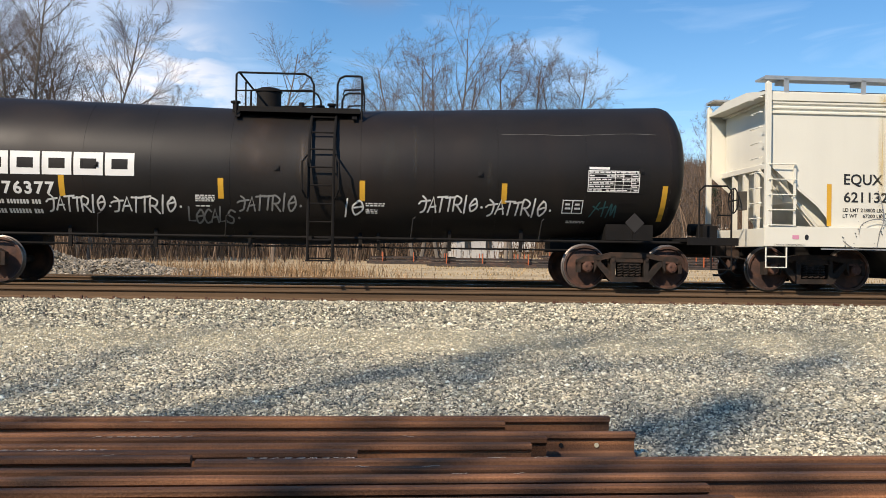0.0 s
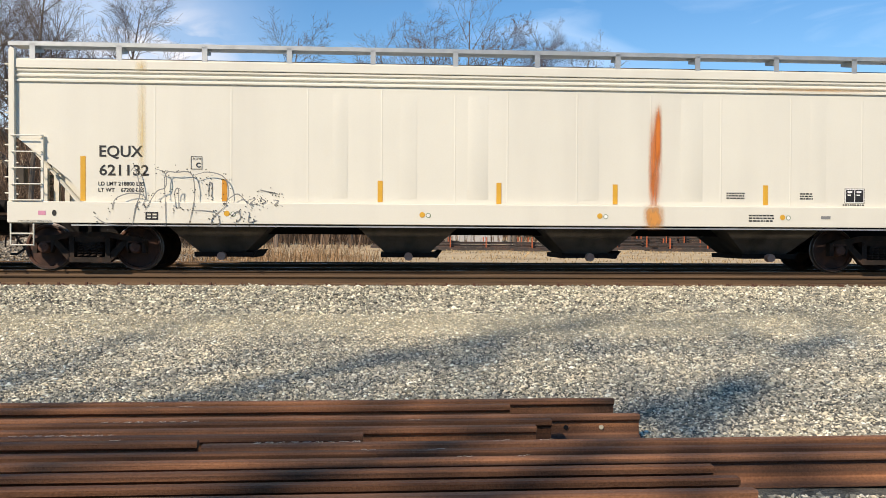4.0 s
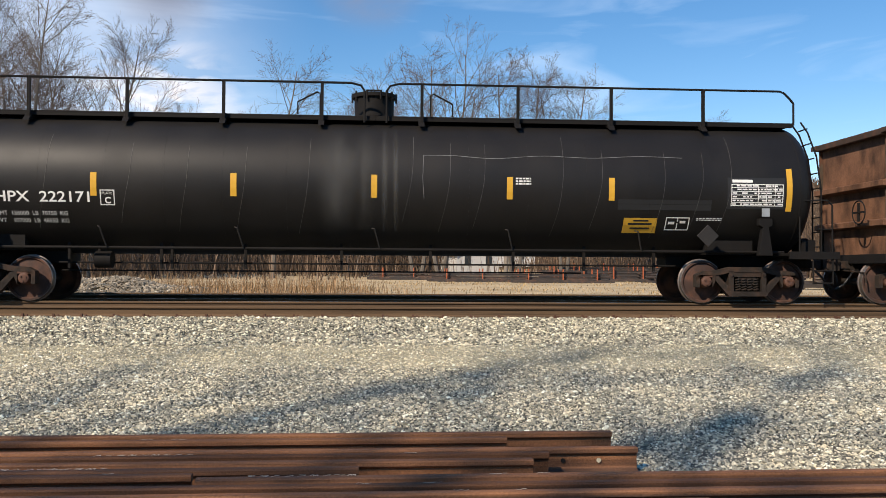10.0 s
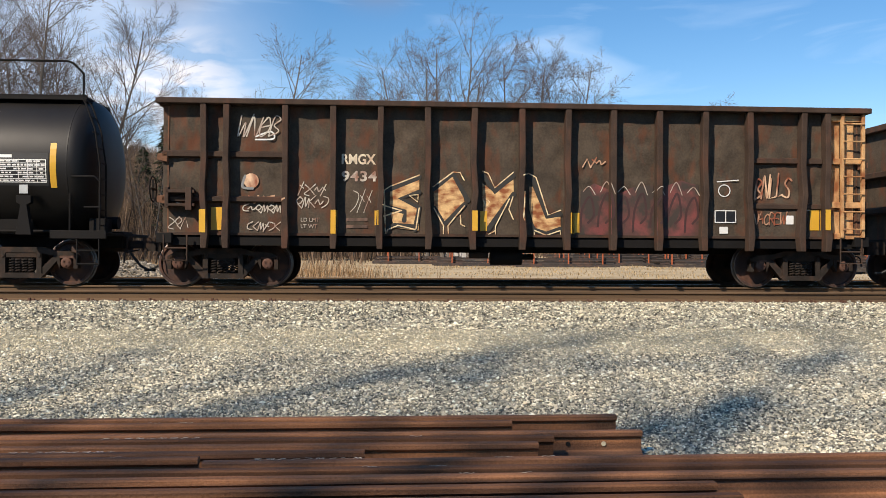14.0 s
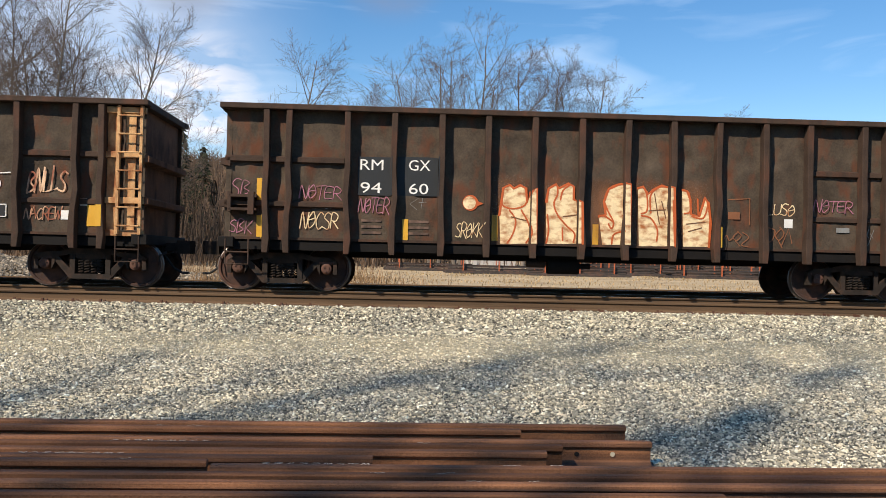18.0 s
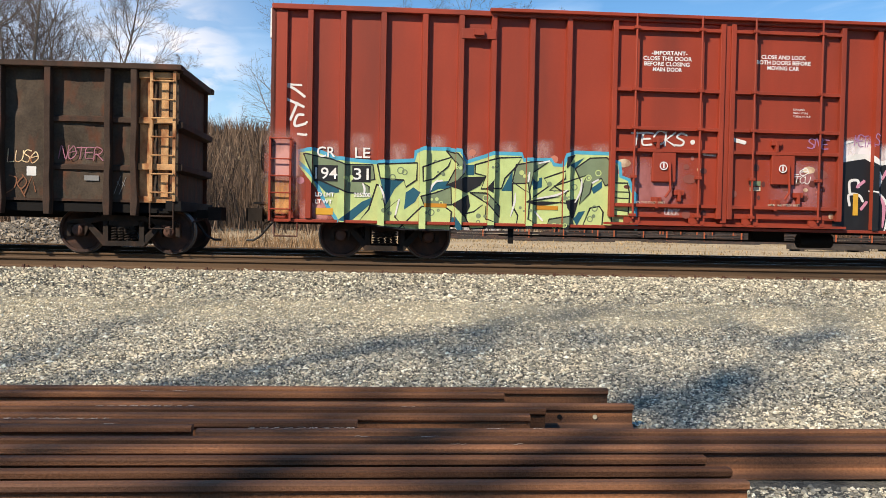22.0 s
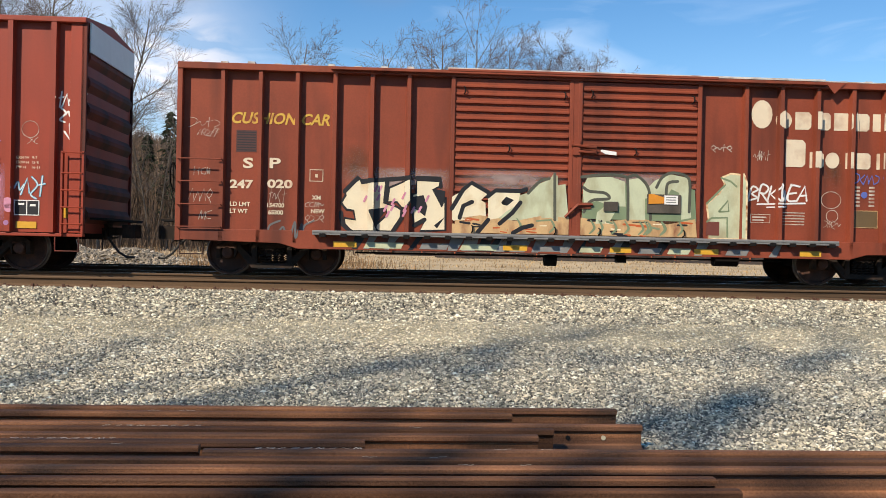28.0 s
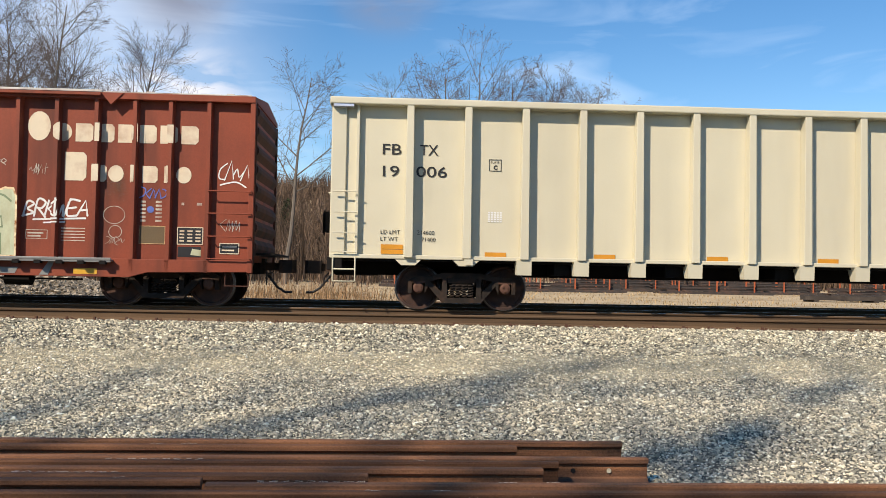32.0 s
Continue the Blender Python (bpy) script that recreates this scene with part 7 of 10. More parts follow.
    part("end_grab", Geo().tube([(-9.15, 0.5, 2.35), (-9.22, 0.45, 2.35), (-9.22, -1.05, 2.35), (-9.15, -1.1, 2.35)], 0.013, 6), WHITE_FB, c)
    part("corner_tag", Geo().box(-9.12, -8.72, -1.60, -1.46, 4.03, 4.08), mat("pale blue plate", (0.45, 0.52, 0.68), 0.5), c, "small pale blue plate under the top chord")
    part("ladder_stile", Geo().box(-8.66, -8.60, -1.50, -1.38, 1.05, 4.08), WHITE_FB, c, bevel=0.008)
    for z in (2.34, 1.93, 1.52, 1.14):
        part("ladder_rung", Geo().tube([(-9.1, -1.57, z), (-8.62, -1.57, z)], 0.014, 6), WHITE_FB, c)
    part("floor", Geo().box(-h, h, -1.36, 1.36, 0.98, 1.04), IRON, c)
    part("centre_sill", Geo().box(-h, h, -0.3, 0.3, 0.70, 1.0), IRON, c)
    for x in (-4.45, -2.15, 0.15):
        part("cross_tie", Geo().box(x - 0.15, x + 0.15, -1.2, 1.2, 0.75, 1.0), IRON, c)
    y = fy - 0.012
    for txt, x, z, w, hh in (("FB", -8.14, 3.12, 0.38, 0.22), ("TX", -7.39, 3.12, 0.37, 0.22), ("19", -8.13, 2.68, 0.33, 0.22), ("006", -7.46, 2.68, 0.62, 0.22)):
        write_flat(txt, x, z, hh, MARK_K, c, y, bold=0.002, width=w)
    for txt, x, z in (("LD LMT", -8.15, 1.52), ("LT WT", -8.15, 1.38), ("214600", -7.42, 1.52), ("71400", -7.33, 1.38)):
        write_flat(txt, x, z, 0.085, MARK_K, c, y)
    write_flat("PLATE", -5.95, 2.99, 0.045, MARK_K, c, y)
    write_flat("C", -5.90, 2.87, 0.08, MARK_K, c, y, bold=0.006)
    p = Paint().frame_box(-5.99, 2.83, -5.74, 3.07, 0.012, 0, 1)
    p.build("stencil_print", [MARK_K], c, fy - 0.006)
    p = Paint()
    for i in range(5):
        for k in range(5):
            p.box(-6.0 + 0.06 * k, 1.80 + 0.044 * i, -5.955 + 0.06 * k, 1.832 + 0.044 * i, 0, 1)
    p.build("tag_table", [MARK_W], c, fy - 0.006, "small white printed table")
    p = Paint()
    for x, w, z0, z1 in ((-8.14, 0.44, 1.12, 1.21), (-8.14, 0.44, 1.22, 1.31), (-6.05, 0.43, 1.09, 1.19), (-3.83, 0.44, 1.09, 1.19), (-1.5, 0.44, 1.09, 1.19), (0.82, 0.44, 1.09, 1.19)):
        p.box(x, z0, x + w, z1, 0, 1)
    p.build("reflector_strip", [MARK_O], c, fy - 0.010)
    part("lock_plate", Geo().box(-6.48, -6.30, -1.58, -1.55, 0.92, 1.04).box(-6.50, -6.42, -1.585, -1.565, 1.86, 1.95), WHITE_FB, c)
    return c


gondola_white()

# ---- boxcars ----
def boxcar_ends(c, h, half_w, z0, z1, material, top_white=None, ribs=6):
    for s in (-1, 1):
        for i in range(ribs):
            z = z0 + 0.35 + (z1 - z0 - 0.5) * i / (ribs - 1)
            part("end_corrugation", Geo().prism([(s * h, z - 0.16), (s * (h + 0.07), z - 0.03), (s * (h + 0.07), z + 0.05), (s * h, z + 0.16)], -half_w + 0.12, half_w - 0.12), material, c)
        for y in (-half_w, half_w):
            part("corner_post", Geo().box(min(s * (h - 0.06), s * (h + 0.05)), max(s * (h - 0.06), s * (h + 0.05)), y - 0.03, y + 0.03, z0, z1), material, c, bevel=0.012)
        part("end_step", Geo().tube([(s * (h - 0.05), -half_w - 0.02, z0), (s * (h - 0.05), -half_w - 0.02, 0.42), (s * (h - 0.5), -half_w - 0.02, 0.42), (s * (h - 0.5), -half_w - 0.02, z0)], 0.018, 6), material, c)
        part("end_platform", Geo().box(min(s * (h + 0.05), s * (h + 0.4)), max(s * (h + 0.05), s * (h + 0.4)), -1.2, 1.2, 1.05, 1.09), IRON, c)
    part("brake_wheel", Geo().revolve([(-0.015, 0.26), (0, 0.28), (0.015, 0.26), (0.0, 0.245), (-0.015, 0.26)], "x", (-h - 0.28, -0.75, 2.0), 22).tube([(-h - 0.28, -1.0, 2.0), (-h - 0.28, -0.5, 2.0)], 0.012, 6).tube([(-h - 0.28, -0.75, 1.75), (-h - 0.28, -0.75, 2.25)], 0.012, 6), IRON, c, smooth=True)
    part("brake_stand", Geo().box(-h - 0.25, -h - 0.05, -0.82, -0.68, 1.7, 2.1), material, c)


CR_RIBS = [-8.37, -7.73, -6.94, -6.12, -5.40, -4.75, -3.98, -3.23, 3.20, 3.97, 4.75, 5.46, 6.19, 6.94, 7.69, 8.51]


def boxcar_red():
    c = car_root("boxcar", "tall oxide red boxcar with two plug doors and large graffiti", 88.92)
    fy, ry = -1.42, -1.55
    part("body", Geo().box(-9.08, 9.08, -1.42, 1.47, 0.78, 4.93), RED, c)
    part("roof", Geo().prism([(-1.52, 4.90), (-1.52, 4.97), (0, 5.14), (1.52, 4.97), (1.52, 4.90)], -9.12, 9.12, "x"), RED, c)
    part("top_chord", Geo().box(-9.12, 9.12, -1.56, -1.46, 4.86, 4.96), RED, c, bevel=0.012)
    part("door_gutter", Geo().box(-4.85, 4.9, -1.66, -1.52, 4.93, 5.0), RED, c, bevel=0.012)
    part("side_sill", Geo().box(-9.12, 9.12, -1.52, -1.40, 0.70, 0.762), RED, c, bevel=0.01)
    for x in CR_RIBS:
        part("side_post", Geo().prism([(x - 0.065, -1.42), (x - 0.05, -1.55), (x + 0.05, -1.55), (x + 0.065, -1.42)], 0.78, 4.87, "z"), RED, c)
    for x in (-8.95, 8.95):
        part("corner_sheet", Geo().box(x - 0.13, x + 0.13, -1.50, -1.41, 0.78, 4.9), RED, c, bevel=0.008)
    boxcar_ends(c, 9.08, 1.47, 0.78, 4.9, mat("dark red end paint", (0.16, 0.036, 0.022), 0.7, 0, 0.25, 1.2, 30, 0.06, (0.05, 0.022, 0.017), 0.9, 1.3, 0.3, 0.3, dirt_lo=0.42), ribs=8)
    part("end_white_panel", Geo().box(-9.17, -9.14, -1.4, 1.4, 4.32, 4.9), MARK_W, c, "white painted band across the end")
    part("end_white_panel", Geo().box(9.14, 9.17, -1.4, 1.4, 4.32, 4.9), MARK_W, c, "white painted band across the end")
    for s in (-1, 1):
        truck(c, s * 6.85)
        coupler(c, s * 9.15, s)
        part("jack_pad", Geo().box(min(s * 5.4, s * 4.72), max(s * 5.4, s * 4.72), -1.565, -1.55, 4.40, 4.60).box(s * 5.06 - 0.10, s * 5.06 + 0.10, -1.64, -1.55, 4.46, 4.56), RED, c, bevel=0.006)
        part("post_foot", Geo().box(s * 4.3 - 0.05, s * 4.3 + 0.05, -1.3, -1.2, 0.35, 0.8), IRON, c)
        # corner ladder
        x0, x1 = sorted((s * 9.12, s * 8.72))
        for x in (x0, x1):
            part("ladder_rail", Geo().box(x - 0.02, x + 0.02, -1.60, -1.5, 0.72, 2.36), RED, c)
        for z in (0.95, 1.27, 1.6, 1.93, 2.33):
            part("ladder_rung", Geo().tube([(x0, -1.61, z), (x1, -1.61, z)], 0.014, 6), RED, c)
    part("centre_sill", Geo().box(-9.1, 9.1, -0.3, 0.3, 0.66, 0.9), IRON, c)
    part("brake_rod", Geo().tube([(-4.5, -0.9, 0.52), (4.5, -0.9, 0.48)], 0.018, 6), IRON, c)
    part("brake_cylinder", Geo().cyl((1.9, -0.9, 0.52), (2.6, -0.9, 0.52), 0.15, seg=14).box(0.9, 1.6, -0.9, -0.7, 0.5, 0.75), IRON, c, smooth=True)
    # plug doors with operating rods and lock boxes
    for x0, x1 in ((-2.36, -0.06), (0.06, 2.46)):
        d = part("door", Geo().box(x0, x1, -1.495, -1.44, 0.95, 4.85), RED, c, "oxide red plug door")
        for x in (x0 + 0.05, x1 - 0.05):
            part("door_stile", Geo().box(x - 0.05, x + 0.05, -1.60, -1.49, 0.93, 4.86), RED, d, bevel=0.008)
        for z in (4.72, 3.50, 2.73, 2.29, 1.18):
            part("door_rail", Geo().box(x0, x1, -1.59, -1.49, z - 0.035, z + 0.035), RED, d, bevel=0.006)
        w = (x1 - x0)
        for x in (x0 + 0.2 * w, x1 - 0.22 * w):
            part("operating_rod", Geo().tube([(x, -1.65, 0.9), (x, -1.65, 4.98)], 0.024, 8), RED, d)
            for z in (0.98, 1.75, 2.73, 3.5, 4.72):
                part("rod_guide", Geo().box(x - 0.06, x + 0.06, -1.68, -1.55, z - 0.03, z + 0.03), RED, d, bevel=0.005)
            part("door_hanger", Geo().box(x - 0.16, x + 0.16, -1.60, -1.54, 0.84, 0.94).cyl((x - 0.1, -1.61, 0.86), (x - 0.1, -1.54, 0.86), 0.06, seg=12).cyl((x + 0.1, -1.61, 0.86), (x + 0.1, -1.54, 0.86), 0.06, seg=12), RED, d)
        xm = x0 + 0.48 * w
        part("lock_box", Geo().box(xm - 0.24, xm + 0.24, -1.58, -1.49, 1.66, 2.26), RED, d, bevel=0.012)
        part("lock_lever", Geo().tube([(xm + 0.1, -1.62, 2.05), (xm + 0.12, -1.63, 1.5), (xm + 0.02, -1.63, 1.35)], 0.025, 6).cyl((xm - 0.02, -1.6, 1.98), (xm - 0.02, -1.58, 1.98), 0.09, seg=16), RED, d)
        for x, z in ((x0 + 0.42 * w, 2.5), (x0 + 0.42 * w, 1.3), (x0 + 0.62 * w, 1.45)):
            part("door_bracket", Geo().box(x - 0.1, x + 0.1, -1.58, -1.49, z - 0.05, z + 0.05).box(x - 0.03, x + 0.03, -1.6, -1.49, z - 0.18, z + 0.05), RED, d, bevel=0.006)
        Paint().ring(xm - 0.02, 1.98, 0.085, 0.02, 0, 1).box(xm - 0.035, 1.93, xm - 0.005, 2.03, 0, 1).build("dial", [MARK_W], d, -1.602)
        part("track_rail", Geo().box(x0 - 0.1, x1 + 0.1, -1.60, -1.52, 0.78, 0.83), RED, d)
    part("door_post", Geo().box(-0.06, 0.06, -1.56, -1.47, 0.85, 4.88), RED, c, bevel=0.006)
    for txt, x, z in (("-IMPORTANT-", -1.55, 4.22), ("CLOSE THIS DOOR", -1.72, 4.11), ("BEFORE CLOSING", -1.70, 4.00), ("MAIN DOOR", -1.52, 3.89), ("CLOSE AND LOCK", 0.72, 4.21), ("BOTH DOORS BEFORE", 0.62, 4.10), ("MOVING CAR", 0.85, 3.99)):
        write_flat(txt, x, z, 0.08, MARK_W, c, -1.502, bold=0.003, width=0.0655 * len(txt) * 1.02)
    for txt, x, z in (("OPENING", 1.42, 3.18), ("MAIN  W 8-0", 1.42, 3.11), ("TOTAL W 16-0", 1.42, 3.04)):
        write_flat(txt, x, z, 0.04, MARK_W, c, -1.502)
    # lettering
    for txt, x, z, w, hh in (("CR", -8.22, 2.0, 0.36, 0.21), ("LE", -7.47, 2.0, 0.30, 0.21), ("194", -8.25, 1.57, 0.44, 0.23), ("31", -7.49, 1.57, 0.30, 0.23)):
        write_flat(txt, x, z, hh, MARK_W, c, fy - 0.026, bold=0.003, width=w)
    p = Paint().box(-8.28, 1.52, -7.80, 1.84, 0, 6).box(-7.52, 1.52, -7.15, 1.84, 0, 6)
    p.build("number_patch", [P_BLACK], c, fy)
    for txt, x, z in (("LD LMT", -8.24, 1.22), ("LT WT", -8.24, 1.08), ("205200", -7.48, 1.23)):
        write_flat(txt, x, z, 0.08, MARK_W, c, fy - 0.026, bold=0.003)
    for i, (a, b) in enumerate((("EXH", "17-0"), ("EXW", "10-8"), ("EW", "10-1"), ("IL", "60-9"), ("IW", "9-6"), ("IH", "13-1"), ("PLR H", "3-8"), ("EMPTY CG", "5-3"), ("CU. FT.", "7541"))):
        write_flat(a, 7.03, 2.18 - 0.093 * i, 0.055, P_SIGN, c, fy - 0.02)
        write_flat(b, 7.36, 2.18 - 0.093 * i, 0.055, P_SIGN, c, fy - 0.02)
    for i, (a, b) in enumerate((("EXH W", "9-7"), ("EXW H", "15-8"), ("EW H", "16-11"))):
        write_flat(a, 7.80, 2.20 - 0.093 * i, 0.055, P_SIGN, c, fy - 0.02)
        write_flat(b, 8.10, 2.20 - 0.093 * i, 0.055, P_SIGN, c, fy - 0.02)

    def on(p, name, mats, label=""):
        return p.build(name, mats, c, fy, label, CR_RIBS, 0.066, ry)

    # green and teal piece
    outline_a = [[(-8.61, 1.85), (-8.58, 2.11), (-8.27, 2.15), (-7.83, 1.98), (-7.04, 1.92), (-6.29, 1.98), (-6.26, 2.15), (-6.09, 2.22), (-5.57, 2.22)]]
    outline_b = [[(-5.65, 2.21), (-5.37, 2.19), (-5.24, 1.97), (-4.69, 2.16), (-4.13, 2.16), (-4.09, 2.04), (-3.53, 2.06), (-3.47, 1.96), (-3.3, 1.95), (-3.23, 2.15), (-3.04, 2.22), (-2.32, 2.21), (-2.15, 2.02), (-2.12, 1.75), (-1.95, 1.69), (-1.87, 1.46), (-1.74, 1.39), (-1.76, 0.7)]]
    light = [[(-7.02, 1.88), (-6.23, 1.93), (-6.24, 1.59), (-6.45, 1.44), (-6.49, 1.58), (-6.96, 1.6)],
        [(-7.03, 1.48), (-6.93, 1.43), (-6.85, 0.97), (-6.58, 1.2), (-6.66, 0.84), (-6.44, 0.6), (-7.41, 0.7), (-7.18, 0.98)],
        [(-6.12, 1.84), (-5.87, 1.95), (-5.54, 2.06), (-5.61, 1.87), (-5.9, 1.62), (-6.11, 1.56)],
        [(-6.59, 0.6), (-6.13, 1.06), (-5.67, 1.07), (-5.53, 0.97), (-5.56, 0.6)],
        [(-5.07, 1.92), (-4.57, 2.07), (-4.13, 2.09), (-4.24, 1.9), (-4.46, 1.67), (-4.53, 1.46), (-4.94, 1.44), (-4.85, 1.7), (-5.07, 1.75)],
        [(-4.31, 1.56), (-4.01, 1.57), (-3.97, 1.3), (-4.0, 0.85), (-3.75, 0.72), (-4.22, 0.69), (-4.19, 0.92), (-4.3, 1.11)],
        [(-3.82, 1.34), (-3.56, 1.53), (-3.67, 1.68), (-3.26, 1.83), (-3.26, 1.68), (-3.56, 1.44), (-3.18, 1.43), (-3.4, 1.32), (-4.04, 1.19)],
        [(-3.46, 1.53), (-2.81, 1.76), (-2.98, 1.25), (-3.06, 1.16), (-3.33, 1.2), (-3.24, 1.39)],
        [(-2.2, 1.6), (-1.97, 1.65), (-1.89, 1.31), (-1.9, 0.78), (-2.26, 0.77), (-2.3, 1.11), (-2.19, 1.3)],
        [(-2.72, 1.1), (-2.53, 1.14), (-2.45, 1.03), (-2.47, 0.74), (-2.87, 0.72)],
        [(-5.27, 0.93), (-5.08, 0.98), (-4.84, 1.17), (-4.84, 0.84), (-4.41, 0.68), (-5.15, 0.63)]]
    sage = [[(-8.48, 2.06), (-7.91, 1.96), (-7.65, 1.86), (-7.11, 1.87), (-7.07, 1.58), (-7.33, 1.53), (-7.18, 1.43), (-7.18, 1.28), (-7.61, 1.31), (-8.27, 1.59)],
        [(-5.65, 2.18), (-5.43, 2.13), (-5.31, 1.99), (-5.29, 1.73), (-5.44, 1.57), (-5.64, 1.49), (-5.42, 1.91)],
        [(-4.24, 1.94), (-3.86, 2.01), (-3.56, 2.03), (-3.9, 1.79), (-3.99, 1.38), (-4.31, 1.6)],
        [(-3.04, 1.89), (-2.74, 2.11), (-2.4, 2.13), (-2.2, 1.94), (-2.22, 1.64), (-2.42, 1.56), (-2.5, 1.71), (-2.68, 1.63), (-2.73, 1.4), (-2.94, 1.17), (-2.87, 1.54)],
        [(-5.16, 1.36), (-4.84, 1.36), (-4.56, 1.1), (-4.56, 0.88), (-4.84, 1.17)],
        [(-3.55, 0.86), (-3.1, 0.94), (-3.05, 0.73), (-3.6, 0.71)],
        [(-6.15, 1.26), (-5.86, 1.34), (-5.55, 1.46), (-5.53, 1.11), (-6.08, 1.08)]]
    teal = [[(-8.26, 1.53), (-7.8, 1.54), (-7.76, 1.3), (-8.01, 1.28)],
        [(-7.79, 0.75), (-7.32, 1.13), (-7.03, 1.26), (-7.18, 1.06), (-7.54, 0.73)],
        [(-6.96, 1.58), (-6.45, 1.61), (-6.67, 1.4), (-6.85, 1.06)],
        [(-6.45, 1.33), (-6.3, 1.44), (-6.16, 1.34), (-6.26, 1.15), (-6.48, 0.99)],
        [(-5.97, 1.34), (-5.86, 1.55), (-5.55, 1.59), (-5.55, 1.42), (-5.79, 1.42)],
        [(-5.26, 1.91), (-5.09, 1.92), (-5.09, 1.71), (-5.24, 1.71)],
        [(-4.53, 1.41), (-4.31, 1.82), (-4.32, 1.41)],
        [(-3.97, 1.64), (-3.71, 1.7), (-3.71, 1.5), (-3.89, 1.44)],
        [(-3.15, 1.96), (-2.85, 2.12), (-3.04, 1.89)],
        [(-2.71, 1.5), (-2.48, 1.66), (-2.48, 1.52), (-2.65, 1.39)],
        [(-3.06, 0.87), (-2.95, 1.02), (-2.82, 1.04), (-2.98, 0.74)],
        [(-5.64, 0.86), (-5.45, 0.86), (-5.28, 0.62), (-5.41, 0.6)]]
    shine = [[(-6.98, 1.47), (-6.89, 1.28), (-6.85, 1.1)],
        [(-7.31, 1.5), (-7.27, 1.39), (-7.28, 1.26)],
        [(-5.97, 1.34), (-5.92, 1.49), (-5.81, 1.6)],
        [(-6.58, 1.2), (-6.65, 0.88)],
        [(-5.3, 1.99), (-5.28, 1.84), (-5.31, 1.73)],
        [(-4.25, 1.37), (-4.26, 1.19), (-4.34, 0.9)],
        [(-3.82, 1.27), (-3.41, 1.35), (-3.22, 1.45)],
        [(-2.9, 1.7), (-2.92, 1.44), (-3.03, 1.21)],
        [(-3.85, 1.01), (-3.68, 0.82)],
        [(-3.79, 1.98), (-3.56, 2.03)],
        [(-3.99, 1.79), (-4.01, 1.6)],
        [(-2.69, 1.61), (-2.56, 1.68)],
        [(-5.72, 1.59), (-5.86, 1.56)]]
    ink = [[(-5.64, 1.51), (-5.27, 1.67), (-4.85, 1.69), (-4.96, 1.51), (-5.23, 1.35)],
        [(-5.53, 1.12), (-5.2, 1.32), (-5.16, 1.09), (-5.27, 0.87)],
        [(-4.85, 1.44), (-4.69, 1.63), (-4.71, 1.36)],
        [(-4.04, 1.19), (-3.7, 1.22), (-3.25, 1.21), (-3.78, 1.12)],
        [(-3.23, 2.11), (-3.04, 2.17), (-3.15, 1.96), (-3.24, 1.88)],
        [(-3.25, 1.24), (-2.95, 1.29), (-3.06, 0.87), (-3.21, 1.09)],
        [(-4.89, 0.72), (-3.96, 0.7), (-2.94, 0.76), (-2.94, 0.67), (-4.89, 0.64)]]
    p = Paint()
    top = outline_a[0] + outline_b[0]
    p.poly(top + [(-7.75, 0.72), (-7.95, 0.95), (-8.2, 1.35)], 2, 1)
    p.stroke(top, 0.075, 0, 2, False)
    p.stroke([(-8.6, 1.9), (-8.28, 1.6), (-8.1, 1.2), (-7.8, 0.74)], 0.07, 0, 2.2)
    for k, sh in enumerate(teal):
        p.poly(sh, 1, 3 + 0.05 * k)
    for k, sh in enumerate(sage):
        p.poly(sh, 3, 4 + 0.05 * k)
        p.stroke(sh + [sh[0]], 0.028, 4, 6 + 0.03 * k, False)
    for k, sh in enumerate(light):
        p.poly(sh, 2, 5 + 0.05 * k)
        p.stroke(sh + [sh[0]], 0.032, 4, 6.5 + 0.03 * k, False)
    for k, sh in enumerate(ink):
        p.poly(sh, 4, 7 + 0.03 * k)
    for k, ln in enumerate(shine):
        p.stroke(ln, 0.042, 5, 8 + 0.03 * k, True, True)
    rnd = random.Random(17)
    for k, (sh, m) in enumerate([(q, 3) for q in light] + [(q, 2) for q in sage]):
        cx, cz = sum(a for a, b in sh) / len(sh), sum(b for a, b in sh) / len(sh)
        for _ in range(3):
            x, z, r_ = cx + rnd.uniform(-0.16, 0.16), cz + rnd.uniform(-0.16, 0.16), rnd.uniform(0.03, 0.075)
            if rnd.random() < 0.5:
                p.ring(x, z, r_, 0.02, m, 7.5, 14)
            else:
                p.disc(x, z, r_ * 0.7, m, 7.5, 14)
    on(p, "graffiti", [P_CYAN, P_TEAL, P_GREEN, P_SAGE, P_BLACK, P_WHITE], "pale green and teal graffiti with dots and a blue edge")
    p = Paint()
    edge = [(-2.3, 2.08), (-2.15, 2.02), (-2.12, 1.75), (-1.95, 1.69), (-1.87, 1.46), (-1.80, 1.39), (-1.80, 0.97)]
    p.poly([(-2.3, 0.97)] + edge, 2, 1).poly([(-2.3, 1.55), (-2.3, 2.02), (-2.18, 1.95), (-2.17, 1.68)], 3, 2)
    p.stroke(edge, 0.07, 0, 3, False).stroke([(-2.26, 1.62), (-1.98, 1.62), (-1.93, 1.4), (-1.95, 1.0)], 0.03, 4, 4, False)
    for k in range(4):
        p.stroke([(-2.25, 1.08 + 0.12 * k), (-1.96, 1.05 + 0.13 * k)], 0.02, 4, 4.3 + 0.1 * k, False)
    p.build("graffiti", [P_CYAN, P_TEAL, P_GREEN, P_SAGE, P_BLACK], c, -1.497, "pale green graffiti running onto the door")
    p = Paint()
    for x0, x1 in ((-6.08, -5.63), (-3.83, -3.38)):
        p.box(x0, 1.05, x1, 1.13, 0, 8)
